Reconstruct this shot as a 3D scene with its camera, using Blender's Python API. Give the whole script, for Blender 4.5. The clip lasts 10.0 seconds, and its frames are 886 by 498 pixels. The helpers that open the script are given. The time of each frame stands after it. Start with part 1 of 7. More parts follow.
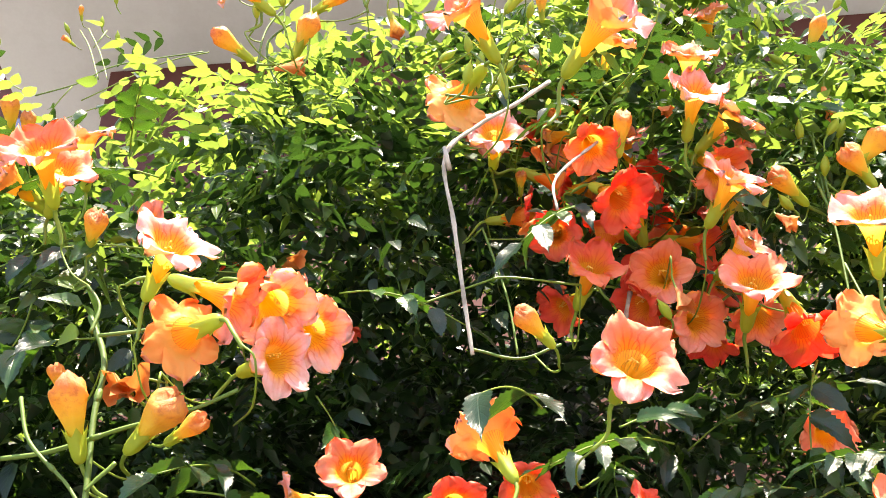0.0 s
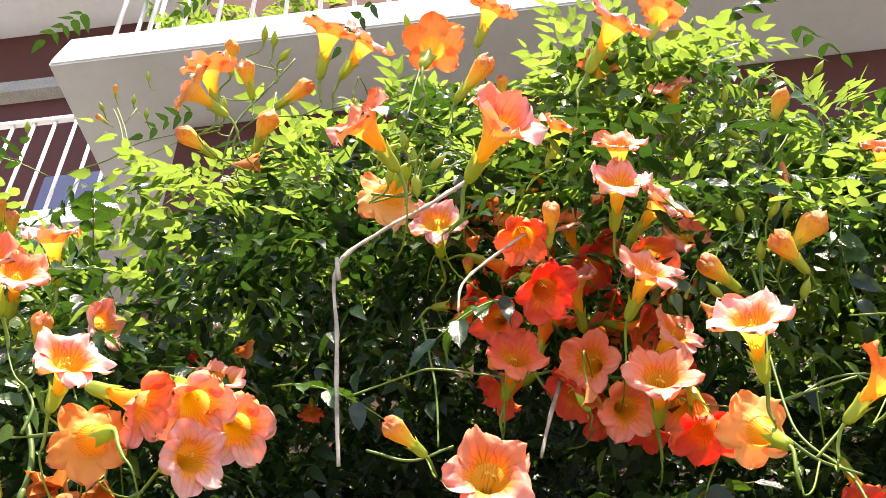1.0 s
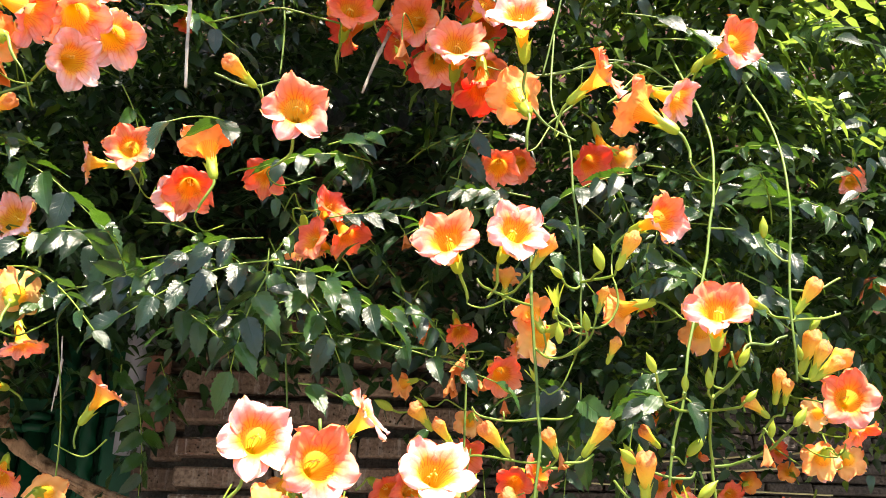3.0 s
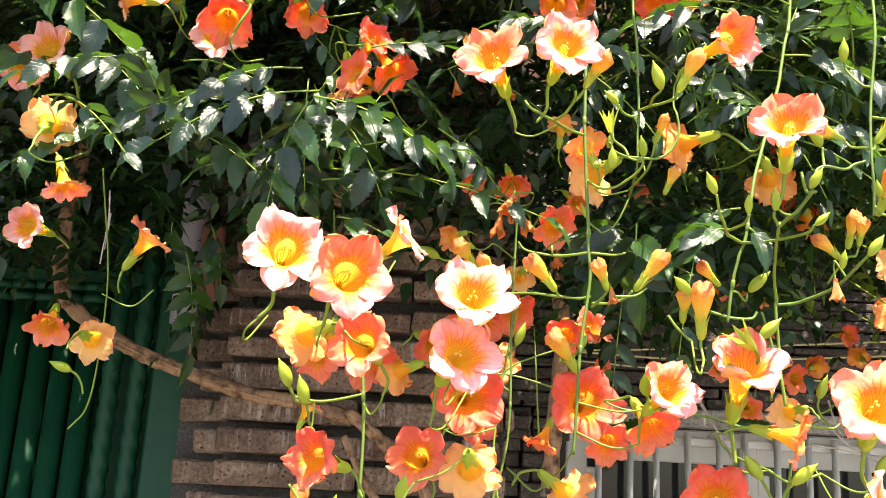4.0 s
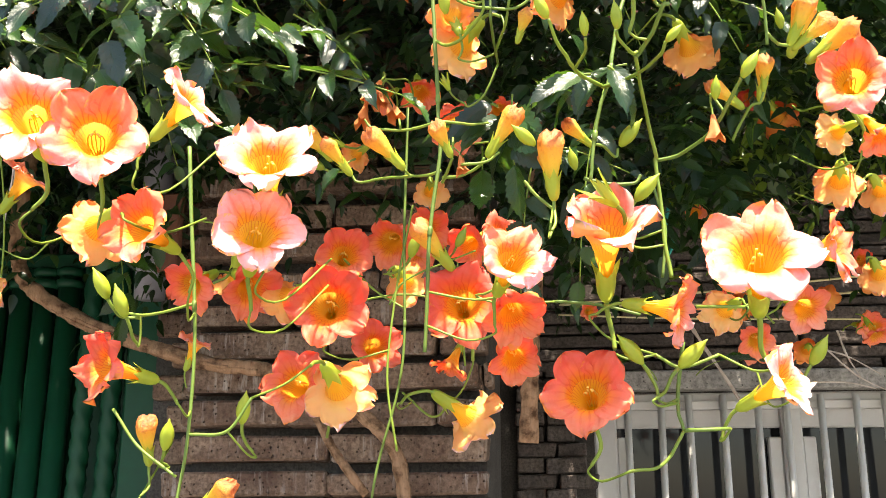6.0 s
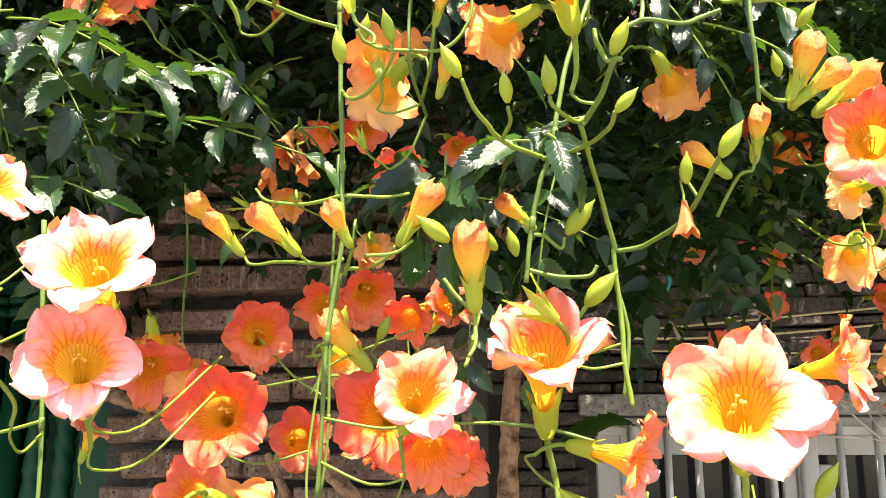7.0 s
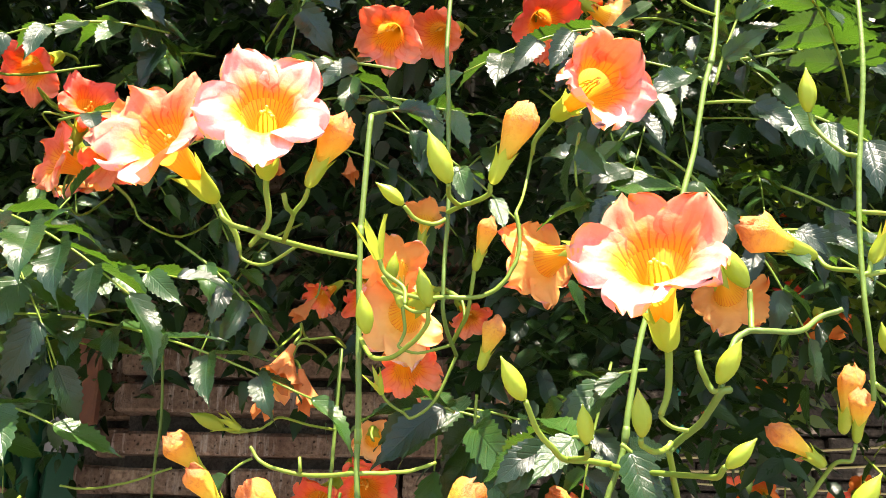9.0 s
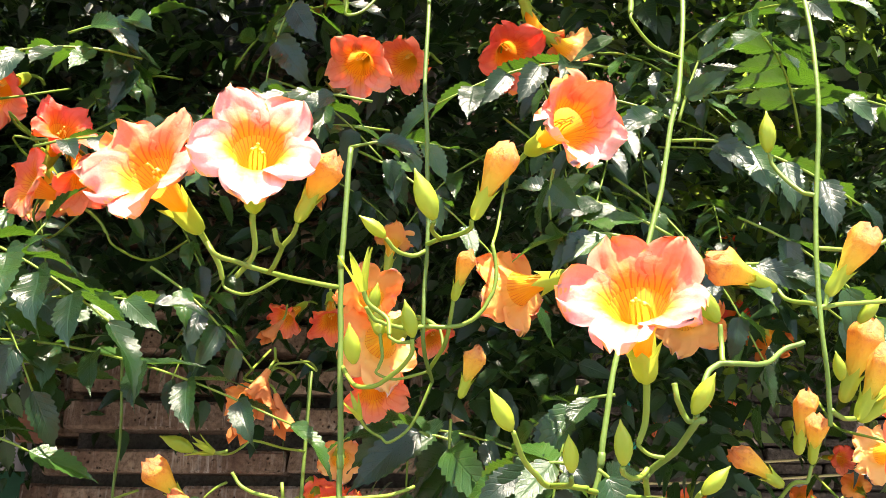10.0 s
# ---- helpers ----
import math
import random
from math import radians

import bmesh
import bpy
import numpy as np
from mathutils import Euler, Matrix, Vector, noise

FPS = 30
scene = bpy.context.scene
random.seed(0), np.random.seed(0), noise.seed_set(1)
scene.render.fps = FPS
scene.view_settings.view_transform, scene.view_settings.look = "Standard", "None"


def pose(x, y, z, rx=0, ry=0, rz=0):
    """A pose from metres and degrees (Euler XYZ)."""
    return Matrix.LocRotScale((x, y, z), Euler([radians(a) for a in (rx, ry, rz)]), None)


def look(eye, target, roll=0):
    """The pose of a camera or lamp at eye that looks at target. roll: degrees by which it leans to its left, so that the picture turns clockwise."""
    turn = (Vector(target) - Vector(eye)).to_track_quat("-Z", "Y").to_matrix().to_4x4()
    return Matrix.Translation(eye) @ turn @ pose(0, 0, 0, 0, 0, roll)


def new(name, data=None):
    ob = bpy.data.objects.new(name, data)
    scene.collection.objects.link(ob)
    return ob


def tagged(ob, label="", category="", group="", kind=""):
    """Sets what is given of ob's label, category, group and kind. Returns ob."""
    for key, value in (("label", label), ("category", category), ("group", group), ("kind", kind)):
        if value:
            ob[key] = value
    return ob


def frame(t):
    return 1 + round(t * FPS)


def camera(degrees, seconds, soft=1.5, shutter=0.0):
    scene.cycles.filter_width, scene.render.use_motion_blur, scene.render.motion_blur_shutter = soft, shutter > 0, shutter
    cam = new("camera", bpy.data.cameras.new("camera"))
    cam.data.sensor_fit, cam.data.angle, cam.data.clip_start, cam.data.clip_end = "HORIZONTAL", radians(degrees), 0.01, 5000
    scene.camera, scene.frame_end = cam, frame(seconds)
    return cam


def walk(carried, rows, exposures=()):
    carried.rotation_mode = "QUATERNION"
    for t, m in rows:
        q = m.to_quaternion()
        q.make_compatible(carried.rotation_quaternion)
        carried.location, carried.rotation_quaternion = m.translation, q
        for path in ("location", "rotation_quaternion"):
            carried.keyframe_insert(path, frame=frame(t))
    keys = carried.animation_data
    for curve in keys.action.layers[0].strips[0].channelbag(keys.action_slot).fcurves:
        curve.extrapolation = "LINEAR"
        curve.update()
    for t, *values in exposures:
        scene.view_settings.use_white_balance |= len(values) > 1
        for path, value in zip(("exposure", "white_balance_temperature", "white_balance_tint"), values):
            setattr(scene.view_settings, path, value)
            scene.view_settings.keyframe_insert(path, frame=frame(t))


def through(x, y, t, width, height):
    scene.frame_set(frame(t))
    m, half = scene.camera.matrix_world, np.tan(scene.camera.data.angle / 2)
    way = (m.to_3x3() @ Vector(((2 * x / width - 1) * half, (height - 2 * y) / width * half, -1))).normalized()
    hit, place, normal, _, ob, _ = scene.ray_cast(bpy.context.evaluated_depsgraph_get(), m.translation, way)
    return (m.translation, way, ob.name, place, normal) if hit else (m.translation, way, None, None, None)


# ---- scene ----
cam = camera(50.3, 10.0, 0.85)
PATH = [
    (0, (0.308, 0.161, 1.83), (0.415, 1.657, 3.154), -7.8),
    (0.5, (0.368, 0.153, 1.847), (0.405, 1.586, 3.241), -7.4),
    (1, (0.481, 0.106, 1.842), (0.388, 1.545, 3.228), -3.5),
    (1.5, (0.566, 0.041, 1.829), (0.44, 1.554, 3.131), 0.1),
    (2, (0.592, -0.019, 1.816), (0.591, 1.633, 2.944), 0.8),
    (2.5, (0.589, -0.067, 1.791), (0.681, 1.724, 2.677), 0.3),
    (3, (0.582, -0.105, 1.764), (0.638, 1.778, 2.436), 1.2),
    (3.2, (0.582, -0.097, 1.756), (0.604, 1.81, 2.358), 1.7),
    (4.3, (0.635, -0.013, 1.685), (0.519, 1.921, 2.18), 2.7),
    (4.5, (0.663, -0.003, 1.673), (0.52, 1.923, 2.192), 2.1),
    (5, (0.731, 0.022, 1.624), (0.56, 1.916, 2.243), -0.3),
    (5.5, (0.764, 0.061, 1.608), (0.553, 1.965, 2.183), -0.3),
    (5.7, (0.771, 0.079, 1.622), (0.551, 1.996, 2.148), 0.0),
    (6.8, (0.816, 0.215, 1.708), (0.539, 2.133, 2.2), -0.3),
    (7, (0.831, 0.242, 1.747), (0.556, 2.164, 2.228), 0.3),
    (7.5, (0.873, 0.271, 1.808), (0.582, 2.196, 2.267), 1.6),
    (8, (0.852, 0.296, 1.85), (0.585, 2.227, 2.298), 2.1),
    (8.5, (0.819, 0.305, 1.873), (0.608, 2.237, 2.344), 2.1),
    (9, (0.789, 0.298, 1.884), (0.568, 2.201, 2.457), 2.0),
    (9.5, (0.783, 0.29, 1.89), (0.605, 2.18, 2.52), 1.6),
    (10, (0.771, 0.277, 1.889), (0.674, 2.184, 2.485), 1.2),
]
walk(cam, [(t, look(eye, target, roll)) for t, eye, target, roll in PATH], [(0.0, 2.25, 7000, 13), (0.5, 1.94, 7000, 13), (1.0, 1.74, 7000, 13), (1.5, 1.70, 7000, 13), (2.0, 1.8, 7000, 13), (2.5, 1.94, 7000, 13), (3.0, 2.08, 7000, 13), (4.5, 2.18, 7000, 13), (5.0, 2.12, 7000, 13), (5.5, 2.2, 7000, 13), (7.0, 2.18, 7000, 13), (7.5, 2.0, 7000, 13), (8.0, 2.18, 7000, 13), (8.5, 2.27, 7000, 13), (9.0, 2.26, 7000, 13), (10.0, 2.22, 7000, 13)])


# ---- world and light ----
SUN_FROM = Vector((0.16, -0.33, 0.92)).normalized()
world = bpy.data.worlds.new("sky")
scene.world = world
world.use_nodes = True
wn = world.node_tree
sky = wn.nodes.new("ShaderNodeTexSky")
sky.sky_type, sky.sun_disc = "NISHITA", False
sky.sun_elevation = math.asin(SUN_FROM.z)
sky.sun_rotation = math.atan2(SUN_FROM.x, SUN_FROM.y)
bg = wn.nodes["Background"]
bg.inputs["Strength"].default_value = 0.12
wn.links.new(sky.outputs[0], bg.inputs["Color"])
sun = new("sun", bpy.data.lights.new("sun", "SUN"))
sun.data.energy, sun.data.angle, sun.data.color = 5.0, radians(0.53), (1.0, 0.93, 0.80)
sun.matrix_world = look((0, 0, 0), -SUN_FROM)


# ---- materials ----
class Nodes:
    """A short hand for building node materials."""

    def __init__(self, name):
        self.mat = bpy.data.materials.new(name)
        self.mat.use_nodes = True
        self.tree = self.mat.node_tree
        self.tree.nodes.clear()
        self.out = self.tree.nodes.new("ShaderNodeOutputMaterial")

    def add(self, kind, **values):
        node = self.tree.nodes.new("ShaderNode" + kind)
        for key, value in values.items():
            key = key.replace("_", " ")
            if isinstance(value, bpy.types.NodeSocket):
                self.tree.links.new(value, node.inputs[key])
            else:
                node.inputs[key].default_value = value
        return node

    def link(self, a, b):
        self.tree.links.new(a, b)

    def attr(self, name):
        node = self.tree.nodes.new("ShaderNodeAttribute")
        node.attribute_name = name
        return node.outputs["Fac"]

    def math(self, op, a, b=0.0, c=0.0):
        node = self.tree.nodes.new("ShaderNodeMath")
        node.operation = op
        for n, value in enumerate((a, b, c)):
            if isinstance(value, bpy.types.NodeSocket):
                self.link(value, node.inputs[n])
            else:
                node.inputs[n].default_value = value
        return node.outputs[0]

    def ramp(self, fac, *stops):
        node = self.tree.nodes.new("ShaderNodeValToRGB")
        self.link(fac, node.inputs[0])
        e = node.color_ramp.elements
        while len(e) < len(stops):
            e.new(0.5)
        for el, (pos, col) in zip(e, stops):
            el.position = pos
            el.color = (*col, 1) if len(col) == 3 else col
        return node.outputs[0]

    def mix(self, fac, a, b, blend="MIX"):
        node = self.tree.nodes.new("ShaderNodeMix")
        node.data_type, node.blend_type = "RGBA", blend
        for k, value in ((0, fac), (6, a), (7, b)):
            if isinstance(value, bpy.types.NodeSocket):
                self.link(value, node.inputs[k])
            else:
                node.inputs[k].default_value = value if k == 0 else (*value, 1)
        return node.outputs[2]

    def noise(self, scale, detail=4.0, where=None, rough=0.6):
        node = self.add("TexNoise", Scale=scale, Detail=detail, Roughness=rough)
        if where is not None:
            self.link(where, node.inputs["Vector"])
        return node.outputs[0]

    def coords(self, what="Object"):
        return self.tree.nodes.new("ShaderNodeTexCoord").outputs[what]

    def random(self):
        return self.tree.nodes.new("ShaderNodeObjectInfo").outputs["Random"]

    def island(self):
        return self.tree.nodes.new("ShaderNodeNewGeometry").outputs["Random Per Island"]

    def bump(self, height, strength=0.3, distance=0.002):
        return self.add("Bump", Height=height, Strength=strength, Distance=distance).outputs[0]

    def done(self, color, rough=0.5, metal=0.0, normal=None, through=None, thin=0.4, spec=0.5):
        p = self.add("BsdfPrincipled", Base_Color=color if isinstance(color, bpy.types.NodeSocket) else (*color, 1), Roughness=rough, Metallic=metal)
        p.inputs["Specular IOR Level"].default_value = spec
        if normal is not None:
            self.link(normal, p.inputs["Normal"])
        shader = p.outputs[0]
        if through is not None:
            tr = self.tree.nodes.new("ShaderNodeBsdfTranslucent")
            if isinstance(through, bpy.types.NodeSocket):
                self.link(through, tr.inputs[0])
            else:
                tr.inputs[0].default_value = (*through, 1)
            ms = self.tree.nodes.new("ShaderNodeMixShader")
            ms.inputs[0].default_value = thin
            self.link(shader, ms.inputs[1])
            self.link(tr.outputs[0], ms.inputs[2])
            shader = ms.outputs[0]
        self.link(shader, self.out.inputs[0])
        return self.mat


def petal_material():
    n = Nodes("petal")
    s, a, side = n.attr("s"), n.attr("a"), n.attr("side")
    # object colour holds the petal tone: deep coral for shade, pale pink for sun
    # the two upper lobes are flushed deeper, which also stands for less sun there
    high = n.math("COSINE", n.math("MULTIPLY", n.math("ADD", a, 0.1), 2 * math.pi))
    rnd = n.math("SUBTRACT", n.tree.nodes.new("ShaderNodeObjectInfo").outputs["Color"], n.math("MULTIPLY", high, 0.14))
    co = n.coords()
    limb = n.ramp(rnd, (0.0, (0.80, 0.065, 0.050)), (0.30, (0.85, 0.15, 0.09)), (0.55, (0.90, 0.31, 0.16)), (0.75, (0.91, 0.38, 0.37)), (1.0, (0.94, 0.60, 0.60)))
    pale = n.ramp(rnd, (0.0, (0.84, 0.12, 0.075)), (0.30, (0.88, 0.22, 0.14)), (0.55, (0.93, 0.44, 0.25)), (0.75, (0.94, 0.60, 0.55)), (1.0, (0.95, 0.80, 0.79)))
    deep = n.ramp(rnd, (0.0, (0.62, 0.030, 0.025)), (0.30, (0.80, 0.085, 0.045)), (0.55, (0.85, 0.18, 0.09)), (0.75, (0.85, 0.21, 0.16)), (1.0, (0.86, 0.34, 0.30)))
    blotch = n.ramp(n.noise(46, 5, co, 0.7), (0.42, (0, 0, 0)), (0.60, (1, 1, 1)))
    limb = n.mix(n.math("MULTIPLY", blotch, 0.7), limb, pale)
    fleck = n.ramp(n.noise(95, 5, co, 0.75), (0.52, (0, 0, 0)), (0.66, (1, 1, 1)))
    limb = n.mix(n.math("MULTIPLY", fleck, 0.6), limb, deep)
    # the rims are paler
    limb = n.mix(n.math("MULTIPLY", n.ramp(n.math("ADD", s, n.math("MULTIPLY", blotch, 0.08)), (0.90, (0, 0, 0)), (1.02, (1, 1, 1))), 0.65), limb, pale)
    throat = n.ramp(rnd, (0.0, (0.84, 0.20, 0.02)), (0.4, (0.92, 0.42, 0.02)), (1.0, (0.96, 0.58, 0.03)))
    # yellow runs up the middle of each lobe in flames
    flame = n.math("MULTIPLY", n.math("COSINE", n.math("MULTIPLY", a, 2 * math.pi * 5)), -0.05)
    at = n.math("ADD", n.math("ADD", s, flame), n.math("MULTIPLY", n.math("SUBTRACT", n.noise(90, 3, co), 0.5), 0.24))
    flush = n.ramp(rnd, (0.0, (0.82, 0.12, 0.035)), (0.4, (0.89, 0.26, 0.05)), (1.0, (0.94, 0.42, 0.08)))
    inner = n.mix(n.ramp(at, (0.50, (0, 0, 0)), (0.66, (1, 1, 1))), throat, flush)
    inner = n.mix(n.ramp(at, (0.60, (0, 0, 0)), (0.80, (1, 1, 1))), inner, limb)
    # dark red veins that run from the throat into the lobes
    wave = n.math("SINE", n.math("MULTIPLY", a, 2 * math.pi * 30))
    wave = n.math("ADD", wave, n.math("MULTIPLY", n.noise(170, 3, co), 1.3))
    vein = n.math("MULTIPLY", n.ramp(n.math("MULTIPLY", wave, 0.5), (0.62, (0, 0, 0)), (0.74, (1, 1, 1))), n.ramp(s, (0.30, (0, 0, 0)), (0.44, (1, 1, 1)), (0.62, (0.85, 0.85, 0.85)), (0.76, (0.35, 0.35, 0.35)), (0.95, (0, 0, 0))))
    inner = n.mix(n.math("MULTIPLY", vein, 0.78), inner, (0.66, 0.045, 0.02))
    outer = n.mix(n.ramp(s, (0.15, (0, 0, 0)), (0.75, (1, 1, 1))), (0.93, 0.56, 0.045), n.ramp(rnd, (0.0, (0.86, 0.16, 0.05)), (0.45, (0.93, 0.40, 0.08)), (1.0, (0.96, 0.68, 0.24))))
    col = n.mix(side, inner, outer)
    relief = n.math("ADD", n.math("MULTIPLY", n.noise(75, 2, co), 1.2), n.noise(240, 3, co))
    relief = n.math("ADD", relief, n.math("MULTIPLY", wave, 0.12))
    through = n.mix(n.ramp(s, (0.35, (0, 0, 0)), (0.75, (1, 1, 1))), n.mix(rnd, (0.92, 0.26, 0.02), (0.98, 0.62, 0.05)), n.ramp(rnd, (0.0, (0.90, 0.075, 0.045)), (0.4, (0.94, 0.20, 0.07)), (1.0, (0.97, 0.45, 0.27))))
    return n.done(col, 0.50, normal=n.bump(relief, 0.45, 0.0010), through=through, thin=0.48, spec=0.3)


def bud_material():
    n = Nodes("bud_petal")
    co, t = n.coords(), n.attr("t")
    where = n.math("ADD", t, n.math("MULTIPLY", n.math("SUBTRACT", n.noise(80, 3, co), 0.5), 0.25))
    col = n.ramp(where, (0.15, (0.60, 0.62, 0.05)), (0.46, (0.84, 0.62, 0.05)), (0.74, (0.86, 0.46, 0.05)), (0.96, (0.60, 0.17, 0.06)))
    crease = n.ramp(n.noise(150, 5, co, 0.75), (0.50, (0, 0, 0)), (0.66, (1, 1, 1)))
    col = n.mix(n.math("MULTIPLY", crease, n.ramp(t, (0.45, (0, 0, 0)), (0.9, (0.75, 0.75, 0.75)))), col, (0.42, 0.09, 0.04))
    col = n.mix(n.math("MULTIPLY", n.random(), 0.25), col, (0.85, 0.45, 0.08))
    return n.done(col, 0.5, normal=n.bump(n.noise(200, 5, co, 0.7), 0.8, 0.0022), through=n.mix(0.4, col, (0.9, 0.3, 0.03)), thin=0.35)


def plain_plant(name, a, b, rough=0.5, scale=60, through=None, thin=0.3, bump=0.2):
    n = Nodes(name)
    co = n.coords()
    col = n.mix(n.noise(scale, 4, co), a, b)
    col = n.mix(n.math("MULTIPLY", n.random(), 0.5), col, tuple(1.25 * v for v in b))
    return n.done(col, rough, normal=n.bump(n.noise(scale * 6, 3, co), bump, 0.001), through=through, thin=thin)


def leaf_material(name, dark, mid, light, per_object, glow, thin=0.27, spec=0.6):
    n = Nodes(name)
    u, v = n.attr("u"), n.attr("v")
    rnd = n.random() if per_object else n.island()
    co = n.coords()
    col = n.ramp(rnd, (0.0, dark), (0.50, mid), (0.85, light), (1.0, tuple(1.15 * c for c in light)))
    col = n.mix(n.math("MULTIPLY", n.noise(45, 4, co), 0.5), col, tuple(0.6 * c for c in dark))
    side = n.math("ABSOLUTE", v)
    rib = n.math("FRACT", n.math("MULTIPLY", n.math("SUBTRACT", u, n.math("MULTIPLY", side, 0.22)), 8.0))
    rib = n.ramp(rib, (0.0, (1, 1, 1)), (0.14, (0, 0, 0)), (0.86, (0, 0, 0)), (1.0, (1, 1, 1)))
    mid_rib = n.ramp(side, (0.0, (1, 1, 1)), (0.09, (0, 0, 0)))
    veins = n.math("MAXIMUM", n.math("MULTIPLY", rib, 0.6), mid_rib)
    col = n.mix(n.math("MULTIPLY", veins, 0.16), col, tuple(min(1, 2.2 * c) for c in mid))
    height = n.math("SUBTRACT", n.math("MULTIPLY", n.noise(120, 3, co), 0.5), veins)
    return n.done(col, n.math("ADD", n.math("MULTIPLY", n.noise(70, 3, co), 0.20), 0.20), normal=n.bump(height, 0.25, 0.0015), through=n.mix(rnd, glow, tuple(1.3 * c for c in glow)), thin=thin, spec=spec)


def bark_material(name, a, b, scale=40):
    n = Nodes(name)
    co = n.coords()
    stretch = n.tree.nodes.new("ShaderNodeMapping")
    stretch.inputs["Scale"].default_value = (1, 1, 0.12)
    n.link(co, stretch.inputs[0])
    grain = n.noise(scale * 3, 6, stretch.outputs[0], 0.7)
    spots = n.noise(scale, 4, co)
    col = n.mix(grain, a, b)
    col = n.mix(n.ramp(spots, (0.45, (0, 0, 0)), (0.7, (1, 1, 1))), col, tuple(0.55 * c for c in a))
    return n.done(col, 0.85, normal=n.bump(grain, 0.8, 0.004), spec=0.2)


def stone_material(name, a, b, c, scale=25, pits=True, bump=0.6, drips=0.0):
    n = Nodes(name)
    co = n.coords()
    rnd = n.random()
    off = n.tree.nodes.new("ShaderNodeVectorMath")
    off.operation = "ADD"
    n.link(co, off.inputs[0])
    n.link(n.add("CombineXYZ", X=n.math("MULTIPLY", rnd, 9.0), Y=rnd, Z=rnd).outputs[0], off.inputs[1])
    where = off.outputs[0]
    fine, broad = n.noise(scale * 7, 5, where), n.noise(scale * 0.4, 4, where)
    col = n.mix(rnd, a, b)
    col = n.mix(n.ramp(broad, (0.35, (0, 0, 0)), (0.65, (1, 1, 1))), col, c)
    col = n.mix(n.ramp(fine, (0.38, (0, 0, 0)), (0.70, (0.85, 0.85, 0.85))), col, tuple(0.38 * v for v in a))
    if drips:
        # pale lime that has run down the faces
        run = n.tree.nodes.new("ShaderNodeMapping")
        run.inputs["Scale"].default_value = (1, 1, 0.10)
        n.link(where, run.inputs[0])
        lime = n.math("MULTIPLY", n.ramp(n.noise(scale * 4, 5, run.outputs[0], 0.7), (0.52, (0, 0, 0)), (0.68, (1, 1, 1))), n.ramp(n.noise(scale * 0.3, 3, where), (0.42, (0, 0, 0)), (0.60, (1, 1, 1))))
        col = n.mix(n.math("MULTIPLY", lime, drips), col, (0.46, 0.41, 0.37))
    height = fine
    if pits:
        cell = n.add("TexVoronoi", Scale=scale * 5)
        n.link(where, cell.inputs["Vector"])
        pit = n.ramp(n.math("ADD", cell.outputs["Distance"], n.math("MULTIPLY", n.noise(scale * 6, 5, where, 0.75), 0.75)), (0.42, (0, 0, 0)), (0.56, (1, 1, 1)))
        col = n.mix(pit, tuple(0.25 * v for v in a), col)
        height = n.math("ADD", n.math("MULTIPLY", fine, 0.5), pit)
    return n.done(col, 0.85, normal=n.bump(height, bump, 0.004), spec=0.25)


def paint_material(name, a, dirt, rough=0.4, metal=0.0, amount=0.4, scale=6, spec=0.5):
    n = Nodes(name)
    co = n.coords()
    spots = n.ramp(n.noise(scale, 6, co, 0.7), (0.45, (0, 0, 0)), (0.75, (1, 1, 1)))
    col = n.mix(n.math("MULTIPLY", spots, amount), a, dirt)
    fine = n.noise(scale * 25, 4, co)
    col = n.mix(n.math("MULTIPLY", fine, 0.25), col, tuple(0.7 * v for v in a))
    return n.done(col, n.math("ADD", n.math("MULTIPLY", fine, 0.2), rough), metal, n.bump(fine, 0.15, 0.002), spec=spec)


PETAL = petal_material()
CALYX = plain_plant("calyx_skin", (0.19, 0.28, 0.018), (0.38, 0.45, 0.04), 0.45, 90, (0.5, 0.55, 0.06), 0.3)
GREEN_STEM = plain_plant("green_stem_skin", (0.085, 0.150, 0.014), (0.19, 0.27, 0.030), 0.5, 60, (0.3, 0.4, 0.05), 0.15)
OLD_STEM = plain_plant("older_stem_skin", (0.050, 0.095, 0.012), (0.12, 0.19, 0.024), 0.55, 70, (0.2, 0.3, 0.04), 0.10, 0.4)
YELLOW = plain_plant("stamen_skin", (0.85, 0.55, 0.08), (0.9, 0.66, 0.15), 0.5, 90, (0.9, 0.6, 0.1), 0.3)
WILTED = plain_plant("wilted_petal", (0.45, 0.10, 0.03), (0.68, 0.26, 0.07), 0.7, 70, (0.6, 0.2, 0.04), 0.3, 0.6)
BUD_PETAL = bud_material()
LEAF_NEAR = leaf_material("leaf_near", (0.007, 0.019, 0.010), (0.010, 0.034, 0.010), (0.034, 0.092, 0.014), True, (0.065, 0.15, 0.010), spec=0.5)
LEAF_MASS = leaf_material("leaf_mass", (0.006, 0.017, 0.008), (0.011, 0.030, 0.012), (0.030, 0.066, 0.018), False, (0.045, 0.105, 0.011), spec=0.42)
# leaf colour again in lighter greens, standing in for sun through the leaves
LEAF_BRIGHT = leaf_material("leaf_bright", (0.020, 0.055, 0.012), (0.045, 0.105, 0.016), (0.10, 0.17, 0.02), False, (0.27, 0.39, 0.05), 0.40)
BARK = bark_material("vine_bark", (0.12, 0.058, 0.028), (0.48, 0.30, 0.18), 55)
DRY_TWIG = bark_material("dry_twig_bark", (0.34, 0.28, 0.23), (0.62, 0.55, 0.48))
BRICK = stone_material("pillar_slab", (0.145, 0.082, 0.054), (0.065, 0.034, 0.024), (0.27, 0.19, 0.135), 22, bump=1.2, drips=0.75)
SLATE = stone_material("ledger_slate", (0.085, 0.070, 0.062), (0.040, 0.033, 0.031), (0.17, 0.14, 0.12), 18, False, 1.4)
